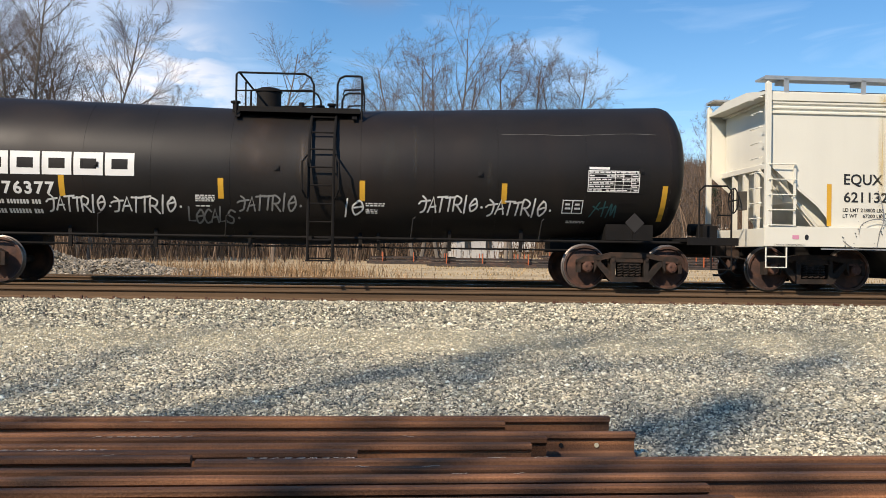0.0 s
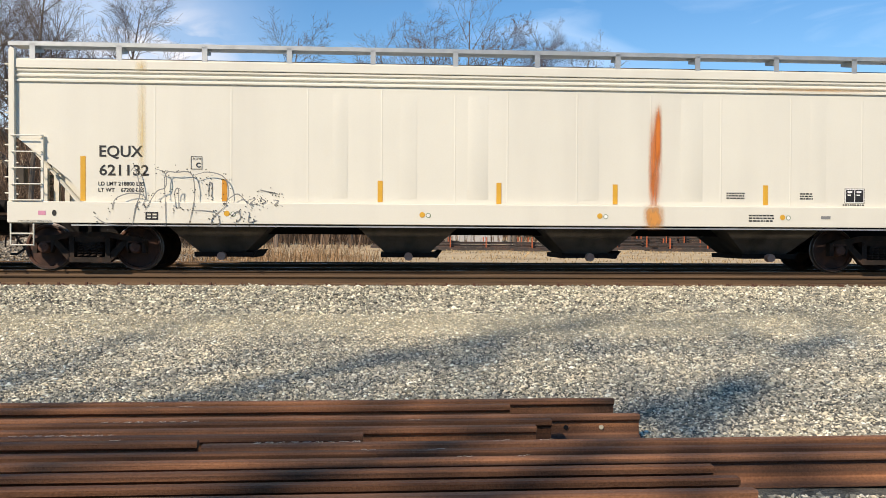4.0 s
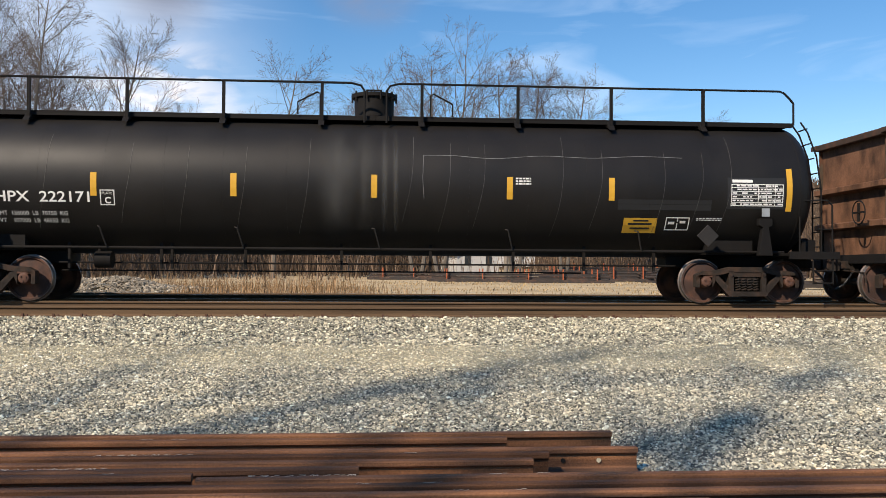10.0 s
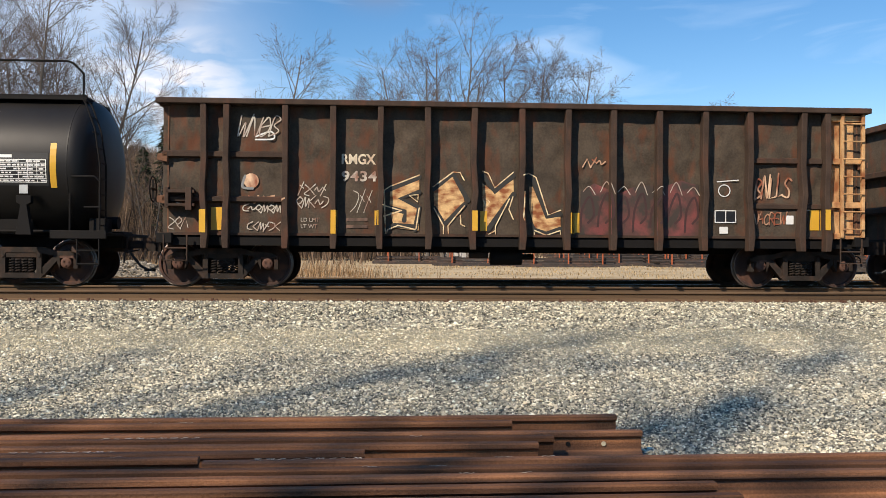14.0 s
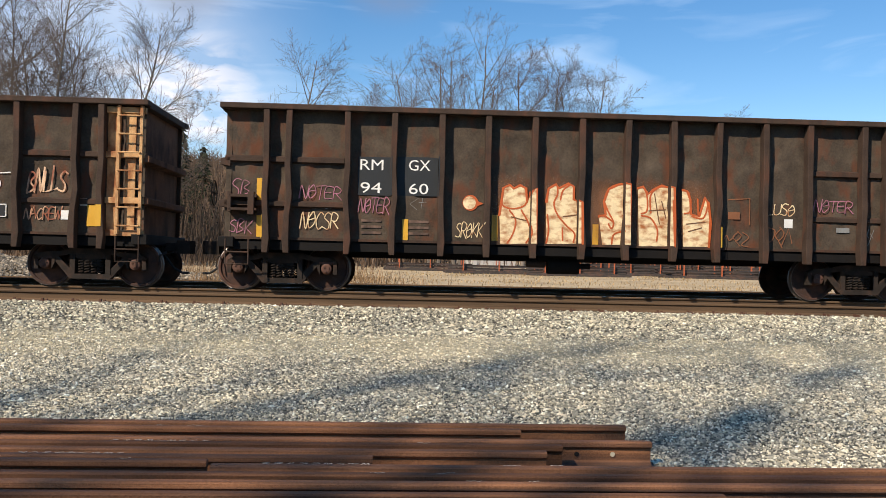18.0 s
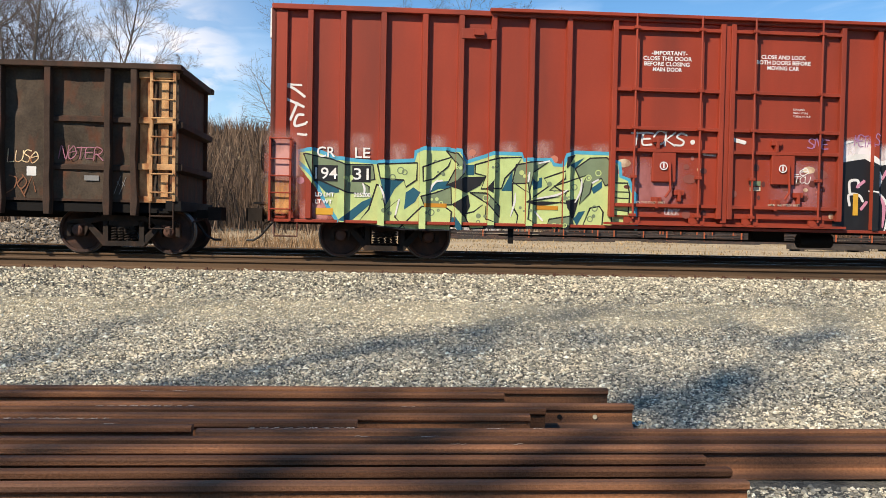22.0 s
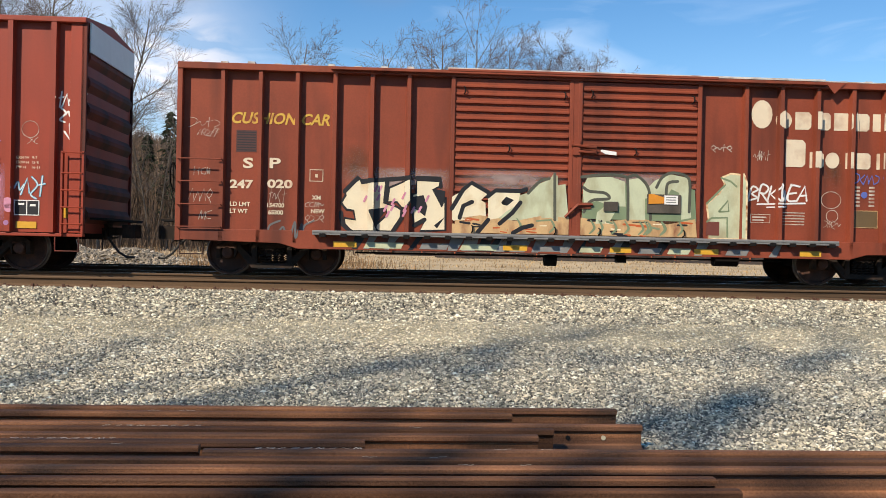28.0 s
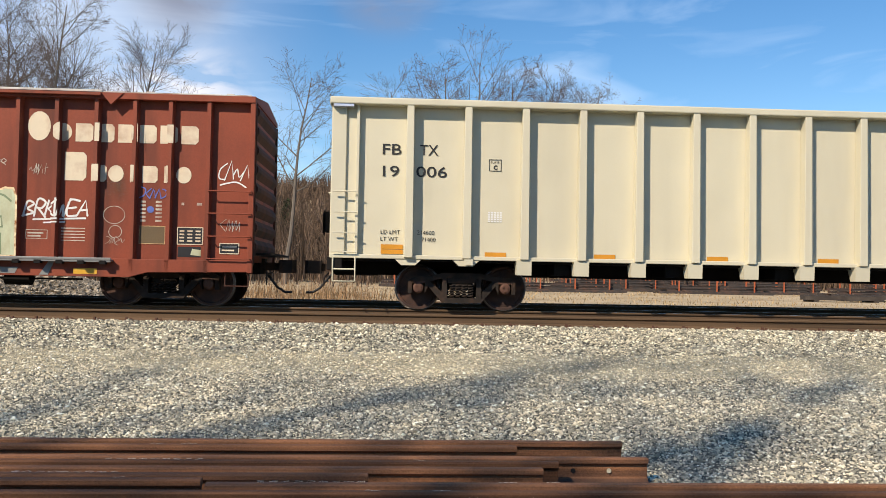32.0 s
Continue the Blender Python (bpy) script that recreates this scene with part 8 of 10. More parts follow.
    p.box(2.78, 1.07, 2.89, 1.52, 1, 8).box(5.55, 1.02, 5.67, 1.48, 1, 8).box(-9.0, 1.05, -8.70, 1.26, 1, 8).box(8.70, 1.07, 9.06, 1.28, 1, 8).box(7.81, 0.85, 8.20, 0.98, 1, 8).box(-8.24, 0.86, -7.89, 0.99, 1, 8).box(-1.5, 1.02, -0.9, 1.10, 2, 8)
    on(p, "reflector_strip", [MARK_O, MARK_Y, P_CREAM])
    # black and white piece
    black_body = [[(2.36, 0.75), (2.35, 1.52), (2.34, 1.96), (2.54, 2.16), (3.01, 2.24), (3.27, 2.1), (3.49, 2.13), (3.83, 2.22), (4.17, 2.19), (4.53, 1.88), (4.74, 2.07), (5.04, 2.22), (5.4, 2.17), (5.5, 1.92), (5.62, 2.04), (5.8, 2.01), (5.92, 2.14), (6.14, 2.27), (6.49, 2.24), (6.81, 2.04), (6.91, 1.78), (7.13, 1.66), (7.21, 1.32), (7.23, 0.81)]]
    white_shapes = [[(3.5, 1.45), (3.67, 1.75), (3.88, 1.83), (3.93, 1.8), (3.89, 1.55), (3.64, 1.35)],
        [(4.1, 1.81), (4.27, 1.6), (4.25, 1.38), (4.16, 1.36), (4.01, 1.56)],
        [(3.65, 1.07), (3.86, 1.31), (4.04, 1.08)],
        [(4.66, 1.36), (4.76, 1.57), (4.89, 1.69), (5.37, 1.75), (5.6, 1.66), (5.37, 1.64), (4.93, 1.57), (4.83, 1.37), (5.2, 1.35), (4.99, 1.15), (4.73, 1.19)],
        [(5.84, 1.91), (5.95, 1.51), (6.3, 1.39), (6.53, 1.1), (6.66, 1.02), (6.42, 0.64), (6.53, 0.93), (6.35, 1.18), (6.18, 1.15), (5.77, 1.21), (5.81, 1.51)],
        [(6.39, 1.52), (6.78, 1.57), (6.93, 1.4), (6.8, 1.23), (6.57, 1.27), (6.39, 1.39)]]
    white_lines = [[(3.11, 1.58), (3.37, 1.5), (3.53, 1.25), (3.52, 0.96), (3.44, 0.64)],
        [(4.17, 2.19), (4.44, 2.03), (4.54, 1.69), (4.53, 1.19), (4.39, 0.85), (4.31, 0.64)],
        [(5.61, 1.0), (5.86, 0.68), (5.73, 0.64)],
        [(6.47, 1.73), (6.77, 1.82), (7.11, 1.74)],
        [(4.57, 1.9), (4.79, 2.01), (5.05, 2.17)],
        [(3.27, 2.08), (3.37, 1.84), (3.29, 1.58)],
        [(2.71, 1.53), (2.7, 1.76), (2.87, 1.79), (2.89, 1.66)],
        [(2.71, 1.28), (2.69, 1.49), (2.9, 1.49), (2.99, 1.37)],
        [(6.5, 2.58), (6.75, 2.54), (6.94, 2.21)],
        [(2.19, 2.35), (2.44, 2.52), (2.74, 2.59)]]
    pink_lines = [[(3.39, 1.82), (3.53, 2.04), (3.81, 2.15)],
        [(4.15, 2.14), (4.45, 1.85), (4.5, 1.52)],
        [(4.6, 1.9), (4.83, 2.09)],
        [(5.0, 2.18), (5.27, 2.12), (5.36, 1.86)],
        [(5.94, 1.76), (5.97, 2.01), (6.12, 2.14)],
        [(6.49, 2.23), (6.76, 2.11)],
        [(6.2, 1.77), (6.38, 1.66), (6.78, 1.75)],
        [(3.37, 1.46), (3.45, 1.25), (3.43, 0.83)],
        [(5.51, 1.5), (5.54, 1.23)],
        [(5.7, 0.98), (5.96, 1.12), (6.18, 1.13)],
        [(6.51, 1.2), (6.71, 1.14), (6.89, 1.21)],
        [(6.45, 0.76), (6.5, 0.93)],
        [(2.43, 1.47), (2.51, 1.61)],
        [(2.85, 1.65), (3.02, 1.79)],
        [(2.95, 1.19), (3.08, 1.36)],
        [(4.99, 1.1), (5.21, 1.26)],
        [(4.0, 1.68), (4.1, 1.87)],
        [(3.96, 1.51), (4.16, 1.35)]]
    body = black_body[0]
    p = Paint()
    p.stroke(body[1:-1], 0.20, 0, 1, True)
    p.poly(body, 1, 2)
    for k, sh in enumerate(white_shapes):
        p.poly(sh, 0, 3 + 0.05 * k)
        p.stroke(sh + [sh[0]], 0.016, 2, 4 + 0.05 * k, False)
    for k, ln in enumerate(white_lines):
        p.stroke(ln, 0.055, 0, 4.5 + 0.05 * k, True, k not in (6, 7))
    for k, ln in enumerate(pink_lines):
        p.stroke(ln, 0.075, 2, 5.2 + 0.05 * k, True, True)
    p.ring(6.34, 1.83, 0.11, 0.04, 0, 5)
    for x, z in ((4.45, 2.25), (4.55, 2.16), (5.72, 2.18), (5.82, 2.28)):
        p.disc(x, z, 0.06, 0, 6.5).disc(x, z, 0.045, 1, 7)
    on(p, "graffiti", [P_WHITE, P_BLACK, P_PINK], "black balloon graffiti edged in white and pink")
    p = Paint()
    for i in range(16):
        p.disc(rnd.uniform(6.95, 7.75), rnd.uniform(0.78, 1.9), rnd.uniform(0.03, 0.12), rnd.choice((0, 0, 1)), 0, 12)
    for i in range(10):
        p.disc(rnd.uniform(-9.1, -8.5), rnd.uniform(0.9, 2.2), rnd.uniform(0.04, 0.12), rnd.choice((0, 2)), 0, 12)
    for x, z, r_ in ((-5.13, 2.16, 0.07), (-3.47, 2.07, 0.08), (4.0, 2.55, 0.05), (4.2, 2.42, 0.07), (5.4, 2.5, 0.05)):
        p.disc(x, z, r_, 2 if x < 0 else 1, 0)
    on(p, "spray_dot", [P_PINK, P_LILAC, mat("salmon spray", (0.55, 0.20, 0.13), 0.5)], "pink and salmon sprayed dots")
    puffs = [(x, 2.18 + 0.1 * math.sin(x * 5), 0.55, 0.55, (0.62, 0.36, 0.32), 0.55) for x in (-7.9, -7.35, -6.6, -5.85, -5.15, -4.4, -3.7, -3.0, -2.5)]
    puffs += [(x, z, w, w, (0.82, 0.76, 0.75), 1.3) for x, z, w in ((2.65, 2.25, 0.9), (3.0, 2.3, 0.8), (3.55, 2.2, 0.8), (4.2, 2.28, 0.8), (4.6, 2.0, 0.6), (5.0, 2.25, 0.7), (5.55, 2.05, 0.7), (6.0, 2.25, 0.7), (6.55, 2.3, 0.8), (6.95, 1.9, 0.6), (7.2, 1.55, 0.5), (7.25, 1.0, 0.5))]
    puffs += [(-8.85, 1.7, 0.9, 1.8, (0.60, 0.30, 0.26), 1.1), (-8.9, 1.2, 0.7, 0.8, (0.75, 0.38, 0.12), 1.3), (-8.2, 0.95, 0.9, 0.5, (0.62, 0.28, 0.24), 1.1), (-1.4, 1.6, 1.8, 1.3, (0.42, 0.16, 0.15), 1.0),
              (1.6, 1.6, 1.6, 1.3, (0.45, 0.18, 0.18), 0.9), (7.3, 1.5, 0.9, 1.3, (0.5, 0.2, 0.26), 1.1)]
    for i, (x, z, w, h, col, st) in enumerate(puffs):
        stain("spray_mist", c, x, z, -1.498 if abs(x) < 2.3 else (-1.506 if x < -8.5 else fy - 0.003 - 0.0004 * (i % 3)), w, h, col, i * 4.2, st, "pale sprayed haze", 2.0)
    p = Paint()
    p.stroke([(-9.08, 3.4), (-8.75, 3.36), (-8.48, 3.18)], 0.05, 0, 2).stroke([(-9.08, 3.4), (-8.95, 3.1)], 0.05, 0, 2, False).stroke([(-9.05, 3.42), (-8.55, 3.4)], 0.04, 0, 2, False)
    p.stroke([(-8.82, 3.12), (-8.5, 2.98)], 0.05, 0, 2, False).stroke([(-8.62, 3.05), (-8.75, 2.72)], 0.05, 0, 2, False)
    p.stroke([(-8.5, 2.82), (-8.62, 2.80), (-8.66, 2.6), (-8.42, 2.66)], 0.05, 0, 2).stroke([(-8.6, 2.44), (-8.42, 2.42)], 0.045, 0, 2, False)
    p.scrawl(8.56, 3.25, 9.12, 3.5, 0, 0.04, 71, 5, 2).scrawl(8.6, 2.98, 9.1, 3.22, 0, 0.045, 72, 4, 2).stroke([(8.8, 2.9), (8.82, 2.6)], 0.04, 0, 2, False).stroke([(8.7, 2.75), (8.82, 2.58), (8.96, 2.76)], 0.04, 0, 2, False)
    p.scrawl(7.78, 1.48, 8.35, 1.82, 1, 0.05, 74, 4, 2).scrawl(7.78, 1.48, 8.35, 1.82, 0, 0.02, 74, 4, 3)
    p.ring(8.05, 2.78, 0.17, 0.012, 2, 2).scrawl(8.0, 2.5, 8.2, 2.62, 2, 0.01, 75, 3, 2)
    on(p, "spray_tag", [P_WHITE, P_CYAN, P_FADE], "white sprayed scrawl")
    p = Paint()
    p.tag('METAS', 2.78, 2.5, 3.25, 2.72, 0, 0.026, 2, 77, 0.0).tag('FTS', 3.3, 2.42, 3.88, 2.78, 0, 0.034, 2, 78).scrawl(7.04, 2.38, 7.5, 2.65, 0, 0.03, 79, 3, 2)
    on(p, "spray_tag", [P_LILAC], "lilac sprayed scrawl")
    p = Paint().tag("TECKS", -1.92, 2.40, -0.80, 2.66, 0, 0.05, 2, 73).disc(-0.66, 2.48, 0.05, 0, 2).tag("LO", 1.4, 1.86, 1.8, 2.02, 0, 0.025, 2, 76).tag("BTCU", 1.38, 1.70, 1.82, 1.84, 0, 0.02, 2, 176)
    p.stroke([(0.2, 2.55), (0.42, 2.5)], 0.08, 0, 2, False).stroke([(-0.42, 2.24), (-0.1, 2.22)], 0.05, 0, 2, False).tag("UOCK", -1.2, 1.0, -0.9, 1.12, 0, 0.018, 2, 177)
    p.build("spray_tag", [P_WHITE], c, -1.497, "white sprayed tag on the door")
    Paint().tag("SNE", 1.75, 2.42, 2.2, 2.62, 0, 0.03, 2, 80).build("spray_tag", [P_LILAC], c, -1.497, "lilac sprayed tag")
    for txt, x in (("OPEN THIS DOOR FIRST", -1.9), ("OPEN THIS DOOR FIRST", 0.9)):
        write_flat(txt, x, 1.22, 0.045, P_SIGN, c, -1.60)
    p = Paint()
    for i in range(26):
        x = rnd.choice((rnd.uniform(-2.2, -0.3), rnd.uniform(0.2, 2.3)))
        p.disc(x, rnd.uniform(1.0, 2.2), rnd.uniform(0.03, 0.10), rnd.randint(0, 3), 2, 8, rnd.uniform(0.7, 1.8))
    p.box(0.55, 1.62, 0.78, 1.72, 4, 3).box(0.55, 1.52, 0.78, 1.60, 1, 3)
    p.build("paint_smudge", [mat("dull red patch", (0.24, 0.07, 0.05), 0.6), P_CREAM, mat("rose patch", (0.42, 0.16, 0.13), 0.6), mat("dark red patch", (0.12, 0.03, 0.022), 0.6), P_SAGE], c, -1.497, "old paint smudges and stickers on the doors")
    p = Paint().frame_box(7.77, 1.10, 8.25, 1.40, 0.018, 0, 3).box(7.78, 1.11, 8.24, 1.39, 1, 2).box(8.0, 1.12, 8.02, 1.38, 0, 3).box(7.85, 1.3, 7.96, 1.34, 0, 3).box(8.07, 1.28, 8.18, 1.32, 0, 3)
    p.build("stencil_print", [MARK_W, P_BLACK], c, fy - 0.004)
    return c


SP_RIBS = [-7.1, -6.37, -5.65, -4.91, -4.18, -3.45, 3.40, 4.14, 4.90, 5.64, 6.33, 7.08]


def boxcar_old():
    c = car_root("boxcar", "weathered brown-red boxcar with ribbed doors, faded lettering and graffiti", 107.784)
    fy, ry = -1.41, -1.55
    part("body", Geo().box(-7.95, 7.95, -1.41, 1.44, 0.9, 4.12), SPRED, c)
    part("roof", Geo().prism([(-1.52, 4.08), (-1.52, 4.16), (0, 4.36), (1.52, 4.16), (1.52, 4.08)], -7.98, 7.98, "x"), SPRED, c)
    part("top_chord", Geo().box(-7.98, 7.98, -1.58, -1.44, 4.04, 4.17), SPRED, c, bevel=0.012)
    part("door_gutter", Geo().box(-5.0, 5.0, -1.66, -1.56, 4.09, 4.15).box(-2.7, 2.75, -1.67, -1.6, 4.13, 4.18), SPRED, c, bevel=0.01)
    for i in range(30):
        x = -7.6 + 0.52 * i
        part("roof_seam_cap", Geo().box(x - 0.07, x + 0.07, -1.57, -1.3, 4.155, 4.185 + 0.012 * (i % 3)), ROOFW, c)
    part("roof_edge", Geo().box(-2.7, 5.0, -1.60, -1.50, 4.17, 4.215).box(5.0, 7.9, -1.58, -1.50, 4.165, 4.19), ROOFW, c, "white flaking roof edge", bevel=0.006)
    part("chord_notch", Geo().prism([(4.98, 4.16), (5.42, 4.16), (5.18, 3.93)], -1.60, -1.52), SPRED, c)
    for x in SP_RIBS:
        part("side_post", Geo().prism([(x - 0.06, -1.41), (x - 0.045, -1.55), (x + 0.03, -1.55), (x + 0.05, -1.50), (x + 0.055, -1.41)], 0.68, 4.05, "z"), SPRED, c)
    for x in (-7.93, 7.93):
        part("corner_sheet", Geo().box(x - 0.05, x + 0.05, -1.56, -1.42, 0.68, 4.08), SPRED, c, bevel=0.008)
    boxcar_ends(c, 7.95, 1.44, 0.85, 4.05, mat("sooty brown end paint", (0.085, 0.036, 0.024), 0.75, 0, 0.3, 1.5, 30, 0.1, (0.03, 0.02, 0.016), 0.9, 1.6, 0.3, 0.25, dirt_lo=0.42), ribs=8)
    part("side_sill", Geo().prism([(-7.95, 0.70), (-7.95, 0.92), (7.95, 0.92), (7.95, 0.70), (5.95, 0.66), (5.6, 0.56), (-5.6, 0.56), (-5.95, 0.66)], -1.55, -1.46), SPRED, c, bevel=0.008)
    # running ledge with cleats under the doors
    part("door_track", Geo().box(-5.3, 5.3, -1.70, -1.55, 0.86, 0.90).box(-5.3, 5.3, -1.70, -1.67, 0.84, 0.93), P_GREY, c, "worn grey door track", bevel=0.008)
    for i in range(26):
        x = -5.1 + 0.41 * i
        part("track_cleat", Geo().box(x - 0.06, x + 0.06, -1.73, -1.60, 0.80, 0.87), IRON, c)
    for s in (-1, 1):
        truck(c, s * 6.16)
        coupler(c, s * 8.02, s)
        x0, x1 = (-7.94, -7.1) if s < 0 else (7.1, 7.94)
        for z in (2.28, 1.84, 1.39, 0.95):
            part("grab_iron", Geo().tube([(x0, -1.55, z), (x0, -1.61, z), (x1, -1.61, z), (x1, -1.55, z)], 0.014, 6), SPRED, c)
    part("centre_sill", Geo().box(-7.95, 7.95, -0.3, 0.3, 0.66, 0.9), IRON, c)
    part("brake_rod", Geo().tube([(-4.5, -0.9, 0.50), (4.5, -0.9, 0.50)], 0.02, 6), IRON, c)
    part("brake_cylinder", Geo().cyl((3.0, -0.9, 0.5), (3.5, -0.9, 0.5), 0.14, seg=12), IRON, c, smooth=True)
    part("brake_valve", Geo().cyl((-0.6, -1.0, 0.42), (-0.35, -1.0, 0.42), 0.12, seg=12), IRON, c, smooth=True)
    part("brake_lever", Geo().box(0.9, 1.1, -1.1, -0.9, 0.4, 0.6), IRON, c, bevel=0.01)
    for x0, x1 in ((-2.62, -0.16), (-0.06, 2.46)):
        d = part("door", Geo().box(x0, x1, -1.52, -1.44, 0.93, 4.02), SPRED, c, "sliding door pressed in horizontal ribs")
        for x in (x0 + 0.04, x1 - 0.04):
            part("door_stile", Geo().box(x - 0.04, x + 0.04, -1.56, -1.5, 0.92, 4.05), SPRED, d, bevel=0.006)
        for i in range(18):
            z = 1.14 + 0.16 * i
            part("door_rib", Geo().prism([(-1.52, z - 0.03), (-1.57, z - 0.012), (-1.57, z + 0.012), (-1.52, z + 0.05)], x0 + 0.1, x1 - 0.1, "x"), SPRED, d)
        for x, z in ((x0 + 0.25, 3.85), (x1 - 0.2, 3.8), (x0 + 1.15, 2.72), (x0 + 0.45, 1.1), (x1 - 0.35, 1.1)):
            part("door_loop", Geo().tube([(x, -1.56, z), (x + 0.02, -1.62, z - 0.03), (x + 0.02, -1.62, z - 0.12), (x, -1.56, z - 0.15)], 0.014, 6), IRON, d)
        part("rust_edge", Geo().box(x0 + 0.1, x1 - 0.1, -1.528, -1.52, 0.94, 1.06), P_TAN, d)
    part("lock_bar", Geo().tube([(-0.2, -1.6, 2.75), (0.3, -1.62, 2.70), (0.3, -1.62, 2.6), (-0.05, -1.6, 2.62)], 0.025, 6).box(-0.16, -0.02, -1.60, -1.52, 2.55, 2.85).box(-0.2, 0.22, -1.6, -1.52, 1.48, 1.6).tube([(-0.3, -1.6, 1.3), (-0.05, -1.63, 1.55), (0.25, -1.6, 1.56)], 0.03, 6), SPRED, c)
    part("door_post", Geo().box(-0.16, -0.06, -1.55, -1.44, 0.9, 4.05), SPRED, c)
    part("door_bolt_box", Geo().box(0.48, 0.77, -1.62, -1.55, 1.44, 1.63), GRIME_SHADE, c, bevel=0.008)
    part("ticket_board", Geo().box(1.36, 2.05, -1.61, -1.57, 1.42, 1.80), GRIME_SHADE, c, bevel=0.006)
    p = Paint().poly([(1.38, 1.60), (1.38, 1.80), (1.48, 1.80), (1.70, 1.74), (1.70, 1.62)], 0, 1).box(1.70, 1.60, 1.98, 1.78, 1, 2)
    for i in range(3):
        p.box(1.74, 1.63 + 0.05 * i, 1.94, 1.65 + 0.05 * i, 2, 3)
    p.build("paper_sticker", [P_ORANGE, MARK_W, P_GREY], c, -1.62, "orange and white paper stickers")
    Paint().poly([(0.38, 2.64), (0.5, 2.58), (0.72, 2.56), (0.72, 2.63), (0.42, 2.67)], 0, 1).build("paper_tag", [MARK_W], c, -1.575)

    def on(p, name, mats, label=""):
        return p.build(name, mats, c, fy, label, SP_RIBS, 0.062, ry)

    # lettering; the railway's name is drawn as plain blocks
    write_flat("CUSHION-CAR", -6.94, 3.02, 0.22, P_GOLD, c, fy - 0.008, bold=0.008, shear=0.25, width=1.92)
    for txt, x, z, w, hh in (("S", -6.71, 2.14, 0.2, 0.2), ("P", -6.19, 2.15, 0.22, 0.2), ("247", -6.96, 1.74, 0.46, 0.16), ("020", -6.23, 1.76, 0.5, 0.16)):
        write_flat(txt, x, z, hh, P_SIGN, c, fy - 0.01, bold=0.008, width=w)
    for txt, x, z in (("LD LMT", -6.95, 1.38), ("LT WT", -6.95, 1.24), ("154700", -6.22, 1.37), ("65300", -6.2, 1.23), ("XM", -5.35, 1.54), ("NEW", -5.36, 1.27)):
        write_flat(txt, x, z, 0.085, P_SIGN, c, fy - 0.01, bold=0.003)
    p = Paint().frame_box(-5.40, 1.90, -5.13, 2.14, 0.014, 0, 1).box(-5.29, 1.98, -5.24, 2.05, 0, 1)
    on(p, "stencil_print", [P_SIGN])
    p = Paint()

    def block(x, z, w, h, kind):
        if kind == "ring":
            p.disc(x + w / 2, z + h / 2, h / 2, 0, 2, 18, w / h)
        elif kind == "bar":
            p.box(x + w * 0.32, z, x + w * 0.68, z + h, 0, 2)
        else:
            k = min(w, h) * 0.16
            p.poly([(x, z), (x + w - k, z), (x + w, z + k), (x + w, z + h - k), (x + w - k, z + h), (x, z + h)], 0, 2)

    block(3.54, 3.21, 0.44, 0.58, "ring")
    for i, k in enumerate(("ring", "full", "open", "full", "open", "full", "full")):
        block(4.05 + 0.41 * i, 3.21, 0.34, 0.36, k)
    block(4.27, 2.44, 0.42, 0.56, "open")
    for i, k in enumerate(("full", "ring", "bar", "open", "bar", "ring")):
        block(4.78 + 0.33 * i, 2.43, 0.30, 0.33, k)
    on(p, "name_block", [P_SIGN], "cream block shapes of the railway's name")
    # graffiti across panels and doors
    cream_fill = [[(-4.77, 1.49), (-4.68, 1.64), (-4.7, 1.75), (-4.42, 1.97), (-4.37, 1.89), (-3.82, 1.97), (-3.85, 1.74), (-3.92, 1.51), (-3.66, 1.44), (-3.56, 1.37), (-3.58, 1.21), (-3.76, 0.94), (-4.03, 0.94), (-4.09, 1.05), (-3.84, 1.28), (-3.88, 1.4), (-4.2, 1.35), (-4.07, 1.05), (-4.06, 0.93), (-4.55, 0.93), (-4.69, 1.07), (-4.69, 1.19), (-4.48, 1.16), (-4.52, 1.34), (-4.66, 1.36)],
        [(-3.82, 1.81), (-3.4, 2.0), (-3.38, 1.56), (-3.52, 1.37), (-3.66, 1.53), (-3.85, 1.53)],
        [(-3.36, 1.69), (-3.28, 1.71), (-3.27, 1.98), (-2.79, 1.97), (-2.81, 1.86), (-2.94, 1.8), (-2.75, 1.46), (-2.69, 1.65), (-2.68, 0.99), (-3.19, 0.96), (-3.08, 1.19), (-3.31, 1.11), (-3.35, 1.41)]]
    cream_ink = [[(-4.7, 1.72), (-4.43, 2.01), (-4.37, 1.93), (-3.82, 1.98), (-3.39, 2.02)],
        [(-3.27, 2.02), (-2.8, 2.02), (-2.79, 1.86)],
        [(-4.77, 1.3), (-4.74, 1.07), (-4.55, 0.91)],
        [(-3.86, 1.93), (-3.89, 1.55)],
        [(-3.54, 1.4), (-3.56, 1.21), (-3.74, 0.93)],
        [(-3.31, 1.07), (-3.1, 1.19)]]
    cream_holes = [[(-4.22, 1.34), (-4.07, 1.39), (-3.87, 1.38), (-4.09, 1.05)],
        [(-3.36, 1.64), (-3.13, 1.68), (-3.05, 1.45), (-3.09, 1.26), (-3.35, 1.45)],
        [(-2.93, 1.82), (-2.7, 1.77), (-2.71, 1.54), (-2.78, 1.46)],
        [(-2.91, 1.08), (-2.7, 1.25), (-2.85, 1.02)]]
